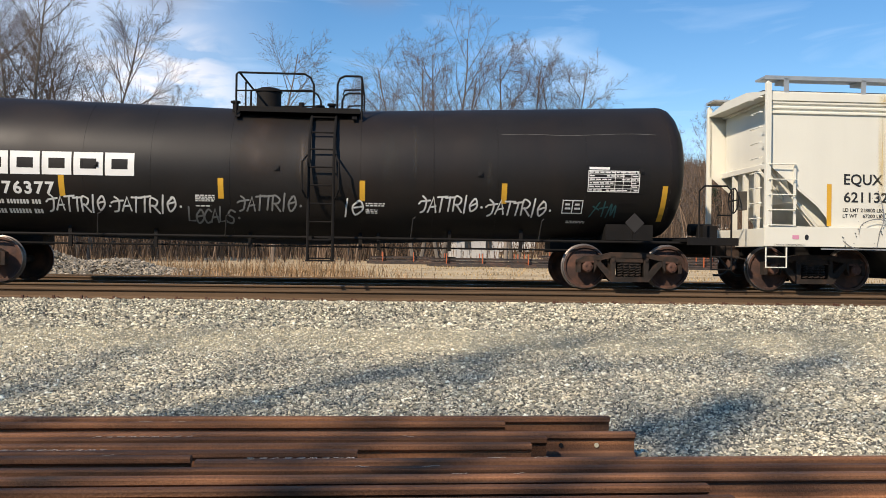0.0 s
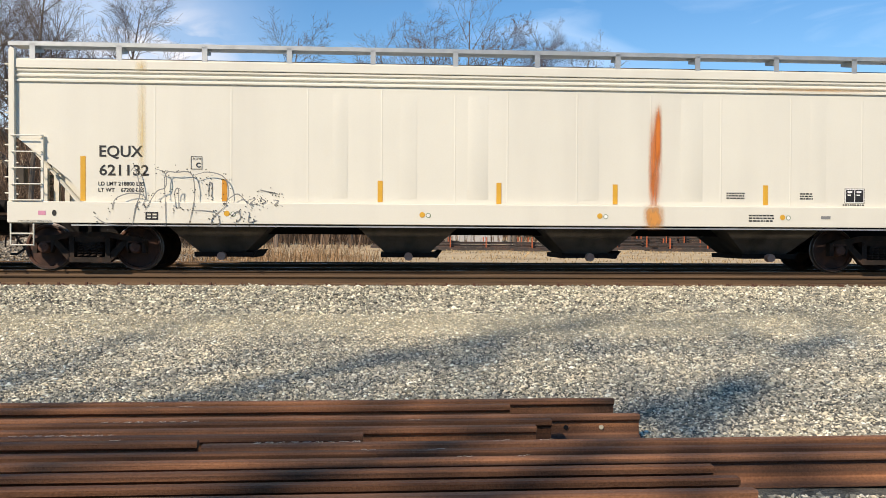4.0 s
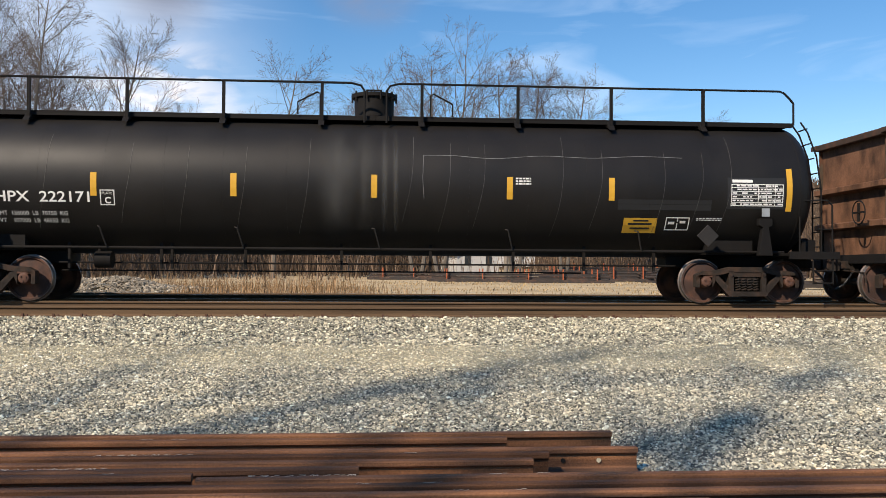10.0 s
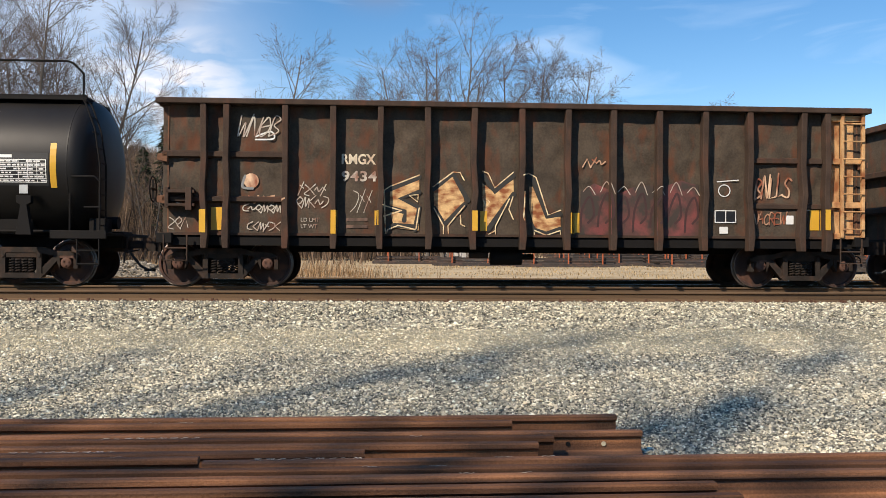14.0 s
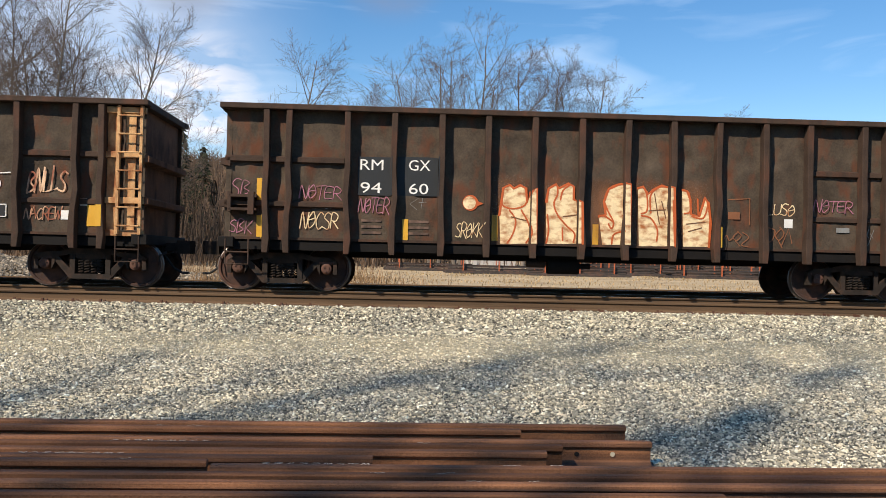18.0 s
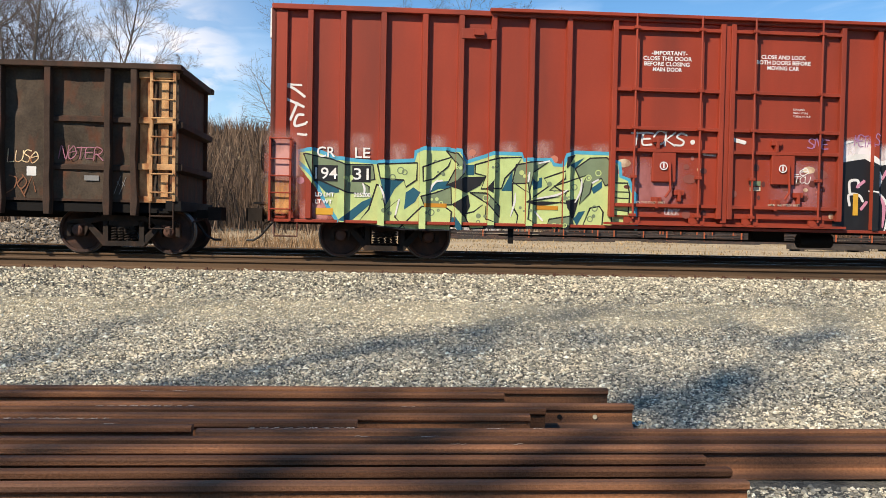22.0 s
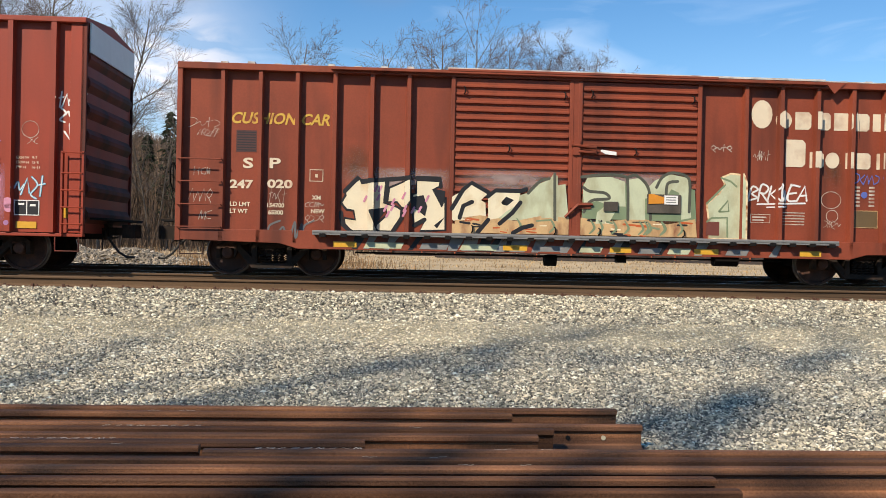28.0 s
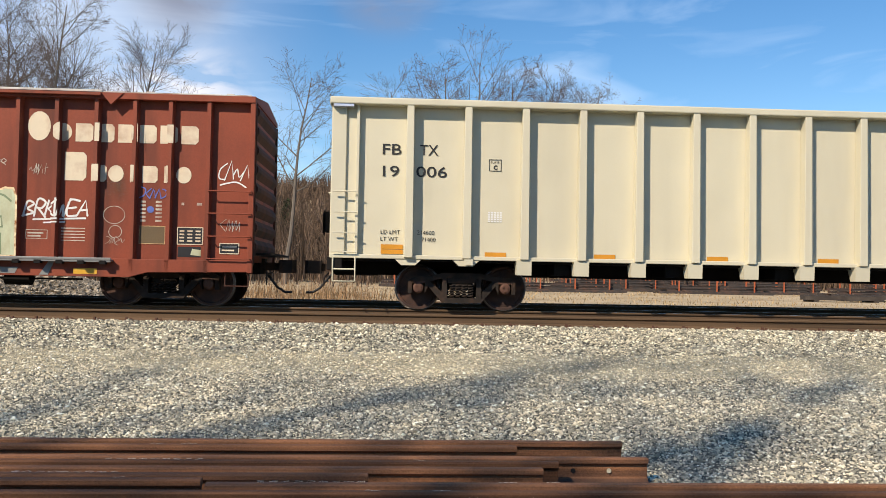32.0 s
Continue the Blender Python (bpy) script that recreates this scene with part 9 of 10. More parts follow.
    door_fill = [[(-2.57, 1.65), (-2.27, 1.84), (-2.18, 1.92), (-1.85, 1.74), (-2.0, 1.59), (-2.07, 1.47), (-2.19, 1.56), (-2.38, 1.41), (-2.41, 1.24), (-2.18, 1.2), (-2.56, 1.19)],
        [(-1.85, 1.63), (-1.74, 1.78), (-1.2, 1.78), (-1.25, 1.53), (-1.5, 1.37), (-1.63, 1.25), (-1.84, 1.21)],
        [(-2.56, 1.12), (-2.1, 1.13), (-1.95, 1.06), (-2.06, 0.94), (-2.56, 0.93)],
        [(-1.84, 1.14), (-0.96, 1.23), (-0.96, 1.1), (-1.34, 0.94), (-1.83, 0.95)]]
    door_ink = [[(-2.57, 1.42), (-2.35, 1.8), (-2.18, 1.94), (-1.85, 1.76)],
        [(-1.85, 1.68), (-1.7, 1.8), (-1.2, 1.8), (-1.09, 1.84)],
        [(-1.61, 1.14), (-1.35, 1.37), (-1.2, 1.57)],
        [(-2.41, 1.24), (-2.34, 1.48), (-2.17, 1.56)],
        [(-2.06, 0.94), (-1.84, 1.21)],
        [(-1.34, 0.96), (-1.15, 1.07), (-0.96, 1.12)],
        [(-1.54, 1.56), (-1.47, 1.64), (-1.37, 1.62), (-1.48, 1.54), (-1.54, 1.56)]]
    mint_fill = [[(-1.05, 1.72), (-0.82, 1.96), (-0.63, 2.04), (-0.54, 2.16), (-0.46, 2.12), (-0.44, 1.21), (-0.58, 1.28), (-0.77, 1.27), (-0.79, 1.62), (-1.0, 1.57)],
        [(0.05, 1.9), (0.14, 2.1), (0.61, 2.13), (0.9, 2.04), (0.93, 1.54), (0.78, 1.54), (0.59, 1.19), (0.32, 1.18), (0.35, 1.41), (0.54, 1.57), (0.35, 1.64), (0.08, 1.56)],
        [(1.0, 1.28), (0.98, 2.08), (1.19, 2.12), (1.39, 1.94), (1.51, 2.07), (1.78, 2.22), (2.17, 2.15), (2.25, 2.0), (2.27, 1.34), (2.07, 1.3), (2.02, 1.84), (1.86, 1.91), (1.75, 1.75), (1.32, 1.71), (1.33, 1.28)]]
    mint_ink = [[(-1.05, 1.76), (-0.82, 2.0), (-0.63, 2.06)],
        [(-0.52, 2.16), (-0.5, 1.24)],
        [(0.02, 2.11), (0.41, 2.16), (0.88, 2.15), (0.96, 2.0), (0.98, 1.28)],
        [(0.07, 1.9), (0.19, 1.83), (0.5, 1.8), (0.58, 1.69), (0.23, 1.64), (0.08, 1.41)],
        [(0.98, 2.14), (1.15, 2.16), (1.39, 1.9), (1.44, 1.29)],
        [(1.55, 1.94), (1.66, 2.14), (1.86, 2.24), (2.13, 2.19), (2.23, 2.04), (2.23, 1.46)],
        [(1.75, 1.75), (1.78, 2.02), (1.98, 2.07)]]
    mint_end = [[(2.65, 1.63), (2.91, 1.87), (3.02, 2.05), (2.94, 2.18), (3.14, 2.27), (3.36, 2.25), (3.42, 2.08), (3.43, 0.94), (2.69, 0.93), (2.7, 1.28)]]
    mint_end_ink = [[(2.91, 1.5), (3.09, 1.72), (3.11, 1.5), (2.91, 1.49)],
        [(2.66, 1.28), (2.76, 1.36), (3.08, 1.37), (3.09, 0.98)],
        [(2.94, 2.18), (3.14, 2.11), (3.26, 2.01)],
        [(2.65, 1.65), (3.02, 2.03)]]
    cream = mat("cream spray paint", (0.74, 0.66, 0.46), 0.6, 0, 0.08, 3, 40, 0.03, (0.52, 0.33, 0.14), 0.7, 3.0, 0.6, dirt_lo=0.54)
    rnd = random.Random(61)
    p = Paint()
    for k, sh in enumerate(cream_fill):
        p.poly(sh, 0, 2 + 0.05 * k)
        p.stroke(sh + [sh[0]], 0.045, 1, 3 + 0.05 * k, False)
    for k, sh in enumerate(cream_holes):
        p.poly(sh, 1, 4 + 0.05 * k)
    for k, ln in enumerate(cream_ink):
        p.stroke(ln, 0.085, 1, 3.5 + 0.05 * k, False)
    for i in range(14):
        x, z = rnd.uniform(-4.6, -2.9), rnd.uniform(1.15, 1.75)
        p.stroke([(x, z), (x + 0.05, z + 0.10)], 0.045, 2, 5 + 0.05 * i, False)
    on(p, "graffiti", [cream, P_BLACK, P_PINK], "cream block graffiti edged in black with pink ticks")
    p = Paint()
    for k, sh in enumerate(door_fill):
        p.poly(sh, 0 if k < 2 else 3, 1 + 0.05 * k)
    for k, sh in enumerate(mint_fill):
        p.poly(sh, 2, 1 + 0.05 * k)
    for k, ln in enumerate(door_ink):
        p.stroke(ln, 0.085, 1, 2 + 0.05 * k, False)
    for k, ln in enumerate(mint_ink):
        p.stroke(ln, 0.06, 6, 2 + 0.05 * k)
    p.poly([(0.04, 1.28), (0.06, 1.98), (0.5, 2.08), (0.96, 2.0), (1.45, 1.92), (1.9, 2.06), (2.34, 1.9), (2.38, 1.26)], 4, 0.4)
    p.poly([(-1.86, 1.2), (-1.8, 1.66), (-1.2, 1.72), (-0.8, 1.86), (-0.3, 1.96), (-0.22, 1.24)], 2, 0.4)
    p.poly([(-2.54, 1.18), (-2.5, 1.5), (-2.1, 1.66), (-1.9, 1.55), (-1.88, 1.2)], 0, 0.4)
    p.poly([(0.02, 0.95), (0.02, 1.30), (0.5, 1.22), (1.2, 1.32), (1.8, 1.2), (2.36, 1.32), (2.4, 0.95)], 3, 0.5)
    p.poly([(-2.5, 0.95), (-2.5, 1.22), (-2.0, 1.30), (-1.3, 1.2), (-0.7, 1.33), (-0.22, 1.28), (-0.22, 0.95)], 3, 0.5)
    for i in range(30):
        x = rnd.choice((rnd.uniform(-2.45, -0.3), rnd.uniform(0.05, 2.3)))
        z = rnd.uniform(0.96, 1.26)
        p.stroke([(x, z), (x + rnd.uniform(0.08, 0.3), z + rnd.uniform(-0.03, 0.03))], rnd.uniform(0.02, 0.05), rnd.choice((0, 5, 5, 4, 1)), 0.8 + 0.02 * i, False)
    for i in range(12):
        x = rnd.choice((rnd.uniform(-2.4, -0.3), rnd.uniform(0.1, 2.3)))
        p.stroke([(x, 0.98), (x + 0.1, 1.1), (x + 0.02, 1.25)], 0.05, 4, 1.5 + 0.03 * i, True, True)
    p.build("graffiti", [cream, P_BLACK, P_MINT, P_TAN, P_SAGE, P_RUSTLINE, mat("dark olive spray line", (0.075, 0.078, 0.055), 0.6, 0, 0.3, 5, 40, 0)], c, -1.574, "faded green, cream and rust graffiti on the doors")
    p = Paint()
    p.poly(mint_end[0], 0, 1)
    p.stroke(mint_end[0] + [mint_end[0][0]], 0.04, 2, 2, False)
    for k, ln in enumerate(mint_end_ink):
        p.stroke(ln, 0.04, 1, 3 + 0.05 * k, False)
    p.poly([(2.64, 1.0), (2.66, 1.28), (2.92, 1.28), (2.92, 1.0)], 3, 2.5)
    on(p, "graffiti", [P_MINT, P_SAGE, P_PANEL, mat("bare red patch", (0.16, 0.045, 0.03), 0.6)], "faded green graffiti letter form")
    for k, (x, w) in enumerate(((-3.6, 2.6), (-1.4, 2.4), (1.2, 2.6))):
        stain("spray_mist", c, x, 2.0, -1.576 if abs(x) < 2 else fy - 0.003, w, 0.5, (0.42, 0.33, 0.30), k * 4.4, 0.7, "pale sprayed haze", 2.0)
    p = Paint()
    p.tag('BRKWEA', 3.52, 1.74, 4.78, 2.05, 0, 0.05, 2, 91, 0.2).stroke([(3.7, 1.66), (4.7, 1.70)], 0.035, 0, 2, False).stroke([(3.9, 1.60), (4.3, 1.62)], 0.03, 0, 2, False)
    p.scrawl(7.26, 2.5, 7.88, 2.85, 0, 0.03, 92, 4, 2).stroke([(7.3, 2.42), (7.6, 2.48), (7.8, 2.38)], 0.03, 0, 2)
    on(p, "spray_tag", [P_WHITE], "white sprayed scrawl")
    p = Paint()
    p.scrawl(-7.78, 2.9, -7.15, 3.1, 0, 0.012, 93, 4, 2).scrawl(-7.6, 2.75, -7.2, 2.88, 0, 0.012, 94, 5, 2).scrawl(-7.75, 1.45, -7.3, 1.70, 0, 0.012, 95, 4, 2).scrawl(-7.7, 1.98, -7.35, 2.12, 0, 0.012, 96, 4, 2).scrawl(-7.55, 1.1, -7.3, 1.28, 0, 0.012, 97, 2, 2)
    p.scrawl(-6.2, 1.45, -5.85, 1.75, 0, 0.012, 98, 4, 2).scrawl(-5.48, 1.38, -5.12, 1.5, 0, 0.014, 99, 4, 2).scrawl(-5.48, 1.1, -5.1, 1.24, 0, 0.016, 100, 4, 2).scrawl(3.6, 2.55, 3.95, 2.75, 0, 0.014, 101, 4, 2).scrawl(2.7, 2.72, 3.15, 2.84, 0, 0.018, 102, 4, 2)
    p.ring(5.25, 1.78, 0.18, 0.012, 0, 2, 16, 1.2).ring(5.28, 1.45, 0.13, 0.012, 0, 2).scrawl(5.1, 1.2, 5.45, 1.35, 0, 0.012, 103, 4, 2).scrawl(7.3, 1.5, 7.7, 1.72, 0, 0.014, 104, 3, 2).scrawl(5.8, 0.7, 6.2, 0.88, 0, 0.014, 105, 4, 2)
    for i in range(6):
        p.box(5.76, 1.66 + 0.075 * i, 5.86, 1.70 + 0.075 * i, 0, 1).box(6.05, 1.66 + 0.075 * i, 6.17, 1.70 + 0.075 * i, 0, 1)
    for i in range(5):
        p.box(4.24, 1.25 + 0.06 * i, 4.7, 1.27 + 0.06 * i, 0, 1)
    p.frame_box(3.56, 1.28, 3.98, 1.46, 0.012, 0, 1).box(3.6, 1.38, 3.9, 1.41, 0, 1).box(3.6, 1.32, 3.85, 1.35, 0, 1).box(6.55, 2.0, 6.6, 2.05, 0, 1).box(6.85, 2.0, 6.95, 2.05, 0, 1)
    on(p, "spray_tag", [P_FADE], "thin faded chalk drawings and print")
    p = Paint().scrawl(5.74, 2.12, 6.26, 2.32, 0, 0.03, 106, 5, 2).disc(5.95, 1.90, 0.07, 0, 2).scrawl(7.2, 0.72, 7.6, 0.86, 0, 0.03, 107, 3, 2)
    on(p, "spray_tag", [P_BLUE], "blue sprayed scrawl")
    p = Paint()
    p.frame_box(6.48, 1.22, 6.99, 1.57, 0.018, 0, 3).box(6.49, 1.23, 6.98, 1.56, 1, 2).frame_box(7.31, 1.05, 7.70, 1.27, 0.018, 0, 3).box(7.32, 1.06, 7.69, 1.26, 1, 2).box(6.50, 0.98, 6.95, 1.18, 1, 2).poly([(6.75, 1.02), (6.95, 1.0), (6.95, 1.12), (6.78, 1.14)], 2, 3)
    for i in range(4):
        p.box(6.53, 1.28 + 0.065 * i, 6.62, 1.31 + 0.065 * i, 0, 3).box(6.68, 1.28 + 0.065 * i, 6.78, 1.31 + 0.065 * i, 0, 3).box(6.84, 1.28 + 0.065 * i, 6.94, 1.31 + 0.065 * i, 0, 3)
    p.box(7.36, 1.18, 7.65, 1.21, 0, 3).box(7.36, 1.11, 7.6, 1.14, 0, 3)
    p.frame_box(5.74, 1.22, 6.25, 1.58, 0.014, 3, 3).box(5.75, 1.23, 6.24, 1.57, 4, 2).box(-6.85, 2.45, -6.45, 2.88, 5, 1)
    for i in range(8):
        p.box(-6.83, 2.48 + 0.05 * i, -6.47, 2.50 + 0.05 * i, 1, 2)
    on(p, "stencil_panel", [P_SIGN, P_BLACK, P_MINT, P_TAN, mat("olive brown panel", (0.12, 0.08, 0.035), 0.6), mat("dark sooty patch", (0.07, 0.025, 0.02), 0.6)], "stencilled data panels")
    p = Paint()
    rnd = random.Random(63)
    for i in range(24):
        x = rnd.uniform(-5.1, 4.2)
        p.poly([(x, 0.58), (x + rnd.uniform(0.05, 0.2), 0.84), (x + rnd.uniform(0.22, 0.36), 0.84), (x + rnd.uniform(0.08, 0.2), 0.58)], rnd.choice((2, 2, 3)), 0.3 + 0.01 * i)
    for x0, x1, m in ((-4.90, -4.44, 0), (-1.53, -1.04, 0), (0.63, 1.07, 0), (2.36, 2.86, 0), (4.55, 5.0, 0), (-4.3, -3.5, 1), (-3.2, -2.6, 2), (-2.4, -1.6, 1), (-0.9, -0.2, 2), (0.0, 0.5, 1), (1.2, 1.7, 2), (1.8, 2.3, 1), (3.0, 3.5, 2)):
        p.poly([(x0, 0.60), (x0 + 0.06, 0.72), (x1, 0.72), (x1 - 0.06, 0.60)] if m else [(x0, 0.61), (x0, 0.72), (x1, 0.72), (x1, 0.61)], m, 1)
    p.build("sill_stripe", [MARK_Y, P_MINT, P_GREY, P_BLACK], c, -1.55, "orange reflectors and pale paint marks on the sill")
    p = Paint().box(-6.97, 0.71, -6.51, 0.90, 0, 4).box(6.52, 0.70, 6.99, 0.88, 0, 4)
    on(p, "reflector_plate", [MARK_Y])
    p = Paint().scrawl(-6.2, 0.75, -5.3, 1.1, 0, 0.05, 110, 4, 1)
    on(p, "spray_tag", [mat("faded blue-grey spray", (0.12, 0.12, 0.12), 0.6)], "faded grey scrawl")
    for i, (x, z, w, h) in enumerate(((-4.5, 2.3, 0.9, 0.8), (1.5, 1.2, 2.6, 0.9), (-1.4, 1.1, 2.4, 0.7), (5.3, 2.4, 0.6, 0.9))):
        stain("soot_stain", c, x, z, -1.578 if abs(x) < 2.6 else fy - 0.002, w, h, (0.13, 0.07, 0.04), i * 2.7, 0.55)
    return c


boxcar_red()
boxcar_old()

# ---- land beyond the tracks ----
def scatter(name, label, n, place, stone, material, seed, category="gravel"):
    """Many small pieces in one mesh: place(rng, n) gives centres and sizes, stone a unit piece (verts, faces)."""
    rng = np.random.default_rng(seed)
    centres, sizes, squash = place(rng, n)
    n = len(centres)
    base, faces = np.array(stone[0]), np.array(stone[1])
    k, m = len(base), len(faces)
    v = base[None] * rng.uniform(0.55, 1.40, (n, k, 1))
    a, b = rng.uniform(0, 6.283, n), rng.uniform(-0.7, 0.7, n)
    v = v * np.stack([rng.uniform(0.7, 1.5, n), rng.uniform(0.7, 1.25, n), squash], 1)[:, None, :]
    ca, sa, cb, sb = np.cos(a)[:, None], np.sin(a)[:, None], np.cos(b)[:, None], np.sin(b)[:, None]
    x, y, z = v[..., 0], v[..., 1] * cb - v[..., 2] * sb, v[..., 1] * sb + v[..., 2] * cb
    v = np.stack([x * ca - y * sa, x * sa + y * ca, z], -1) * sizes[:, None, None] + centres[:, None, :]
    f = faces[None] + (np.arange(n) * k)[:, None, None]
    me = bpy.data.meshes.new(name)
    me.vertices.add(n * k)
    me.vertices.foreach_set("co", v.astype(np.float32).ravel())
    me.loops.add(n * m * 3)
    me.loops.foreach_set("vertex_index", f.astype(np.int32).ravel())
    me.polygons.add(n * m)
    me.polygons.foreach_set("loop_start", np.arange(0, n * m * 3, 3, dtype=np.int32))
    me.update(calc_edges=True)
    me.shade_flat()
    me.materials.append(material)
    return tagged(new(name, me), label, category, kind="stuff")


def octa():
    v = [(1, 0.2, 0), (-1, -0.2, 0.1), (0.2, 1, 0), (-0.2, -1, 0.1), (0.15, 0.1, 0.95), (0, 0, -1)]
    f = [(0, 2, 4), (2, 1, 4), (1, 3, 4), (3, 0, 4), (2, 0, 5), (1, 2, 5), (3, 1, 5), (0, 3, 5)]
    return v, f


def yard_places(y0, y1, keep, r0, r1):
    def place(rng, n):
        y = np.sqrt(rng.uniform(y0 * y0, y1 * y1, n))
        x = y * rng.uniform(-0.50, 0.72, n)
        ok = keep(x, y, rng)
        x, y = x[ok], y[ok]
        r = rng.uniform(r0, r1, len(x)) * (0.75 + 0.75 * rng.random(len(x)) ** 3)
        z = np.array([ground_z(a, b) for a, b in zip(x, y)]) + r * rng.uniform(0.1, 0.6, len(x))
        return np.stack([x, y, z], 1), r, rng.uniform(0.5, 1.0, len(x))
    return place


def not_on_stack(x, y, rng):
    return ~((y < 6.8) & (y > 4.3) & (x < 1.95)) & ~((y < 5.75) & (y > 4.7)) & (rng.random(len(x)) < 1 - 0.8 * np.clip((y + 0.25 * np.sin(x * 0.8) + 0.15 * np.sin(x * 2.1) - 9.6) / 1.6, 0, 1))


scatter("gravel", "loose pale grey limestone gravel covering the yard", 180000, yard_places(3.9, 12.6, not_on_stack, 0.007, 0.018), octa(), STONE, 1)
scatter("grit", "fine tan stone grit on the packed vehicle strip", 50000, yard_places(9.3, 12.9, lambda x, y, rng: rng.random(len(x)) < np.clip(1.25 - np.abs(y + 0.2 * np.sin(x * 0.9) - 11.2) / 1.5, 0, 1), 0.006, 0.014), octa(), stones("tan stone grit", (0.66, 0.60, 0.435), 0.4), 21)
scatter("ballast", "coarse pale ballast stones on the track shoulder", 52000, yard_places(11.9, 15.7, lambda x, y, rng: (np.abs(y - 15.55 - x * math.tan(radians(TRACK_TURN))) > 0.09) & (rng.random(len(x)) < np.clip((y - 11.9) / 0.9, 0, 1) ** 2), 0.014, 0.029), octa(), BALLAST, 2)
scatter("ballast", "ballast stones between the rails and beyond the train", 12000, yard_places(15.7, 25.5, lambda x, y, rng: (np.abs(np.abs(y - TRACK_Y - x * math.tan(radians(TRACK_TURN))) - 0.755) > 0.1) & (np.abs(np.abs(y - FAR_Y - x * math.tan(radians(TRACK_TURN))) - 0.755) > 0.1), 0.03, 0.045), octa(), BALLAST, 3)


def pile_places(rng, n):
    a, u = rng.uniform(0, 6.283, n), np.sqrt(rng.random(n))
    x, y = u * 9.5 * np.cos(a), u * 3.5 * np.sin(a)
    h = 1.0 * np.clip(1 - u, 0, 1) ** 0.8 * (0.8 + 0.4 * np.sin(x * 0.9) ** 2)
    return np.stack([-15.5 + x, 37 + y, 0.40 + h], 1), rng.uniform(0.05, 0.11, n), rng.uniform(0.6, 0.95, n)


scatter("gravel_pile", "low heap of pale crushed stone beyond the tracks", 9000, pile_places, octa(), PILE, 4, "gravel pile")


# ---- dry grass and brush ----
def blades(name, label, n, place, material, seed, category="grass", wide=0.012, clump=1):
    rng = np.random.default_rng(seed)
    c, h = place(rng, n)
    n = len(c)
    a = rng.uniform(0, 3.1416, n)
    lean = rng.normal(0, 0.22, (n, 2)) * h[:, None]
    w = wide * rng.uniform(0.6, 1.5, n)
    d = np.stack([np.cos(a) * w, np.sin(a) * w, np.zeros(n)], 1)
    top = c + np.stack([lean[:, 0], lean[:, 1], h], 1)
    mid = c + np.stack([lean[:, 0] * 0.35, lean[:, 1] * 0.35, h * 0.55], 1)
    v = np.stack([c - d, c + d, mid + d * 0.8, mid - d * 0.8, top], 1).reshape(-1, 3)
    i = np.arange(n)[:, None] * 5
    f = np.concatenate([i + [0, 1, 2], i + [0, 2, 3], i + [3, 2, 4]], 1).reshape(-1)
    me = bpy.data.meshes.new(name)
    me.vertices.add(n * 5)
    me.vertices.foreach_set("co", v.astype(np.float32).ravel())
    me.loops.add(n * 9)
    me.loops.foreach_set("vertex_index", f.astype(np.int32))
    me.polygons.add(n * 3)
    me.polygons.foreach_set("loop_start", np.arange(0, n * 9, 3, dtype=np.int32))
    me.update(calc_edges=True)
    me.materials.append(material)
    return tagged(new(name, me), label, category, kind="stuff")


def heights(x, y):
    return np.array([ground_z(a, b) for a, b in zip(x, y)])


def reed_places(rng, n):
    x, y = rng.uniform(-26, 14, n), rng.uniform(29.5, 44, n)
    dens = np.array([0.55 + 0.6 * noise.noise((a * 0.25, b * 0.25, 0)) for a, b in zip(x, y)])
    ok = (rng.random(n) < dens) & (x < 1.0 - 0.2 * (y - 30) + rng.normal(0, 1.2, n)) & ~((np.abs(x + 15.5) < 8) & (y < 39))
    x, y = x[ok], y[ok]
    h = (0.12 + 0.75 * rng.random(len(x)) ** 1.6) * (0.7 + 0.5 * (y - 29.5) / 14)
    return np.stack([x, y, heights(x, y) - 0.03], 1), h


blades("reeds", "dry brown reeds and goldenrod beyond the tracks", 42000, reed_places, REED, 5, "dry grass", 0.009)


def straw_places(rng, n):
    x, y = rng.uniform(-4, 42, n), rng.uniform(28, 60, n)
    ok = rng.random(n) < np.array([0.5 + 0.8 * noise.noise((a * 0.2, b * 0.2, 4)) for a, b in zip(x, y)])
    x, y = x[ok], y[ok]
    return np.stack([x, y, heights(x, y) - 0.02], 1), rng.uniform(0.04, 0.17, len(x))


blades("dry_grass", "short straw-coloured dead grass", 14000, straw_places, stones("straw", (0.42, 0.31, 0.17), 0.3), 6, "dry grass", 0.02)


def brush_places(rng, n):
    y = rng.uniform(62, 125, n)
    x = y * rng.uniform(-0.62, 0.85, n)
    dens = np.array([0.5 + 0.9 * noise.noise((a * 0.07, b * 0.05, 8)) for a, b in zip(x, y)])
    ok = (rng.random(n) < dens) & ~((x > -1) & (y < 72)) & ~((np.abs(x - 11.5) < 8) & (y < 92))
    x, y = x[ok], y[ok]
    return np.stack([x, y, heights(x, y) - 0.1], 1), rng.uniform(1.2, 4.6, len(x)) * rng.uniform(0.6, 1.0, len(x))


blades("brushwood", "tangled leafless brush at the edge of the woods", 30000, brush_places, WOODS, 7, "brush", 0.035)


def thicket_places(rng, n):
    y = rng.uniform(76, 128, n)
    x = y * rng.uniform(-0.62, 0.85, n)
    dens = np.array([0.75 + 0.7 * noise.noise((a * 0.09, b * 0.04, 15)) for a, b in zip(x, y)])
    ok = (rng.random(n) < dens) & ~((np.abs(x - 11.5) < 5) & (y < 100)) & ~((np.abs(x - 18.5) < 5) & (y < 116))
    x, y = x[ok], y[ok]
    return np.stack([x, y, heights(x, y) - 0.1], 1), 2.0 + 9.0 * rng.random(len(x)) ** 1.8


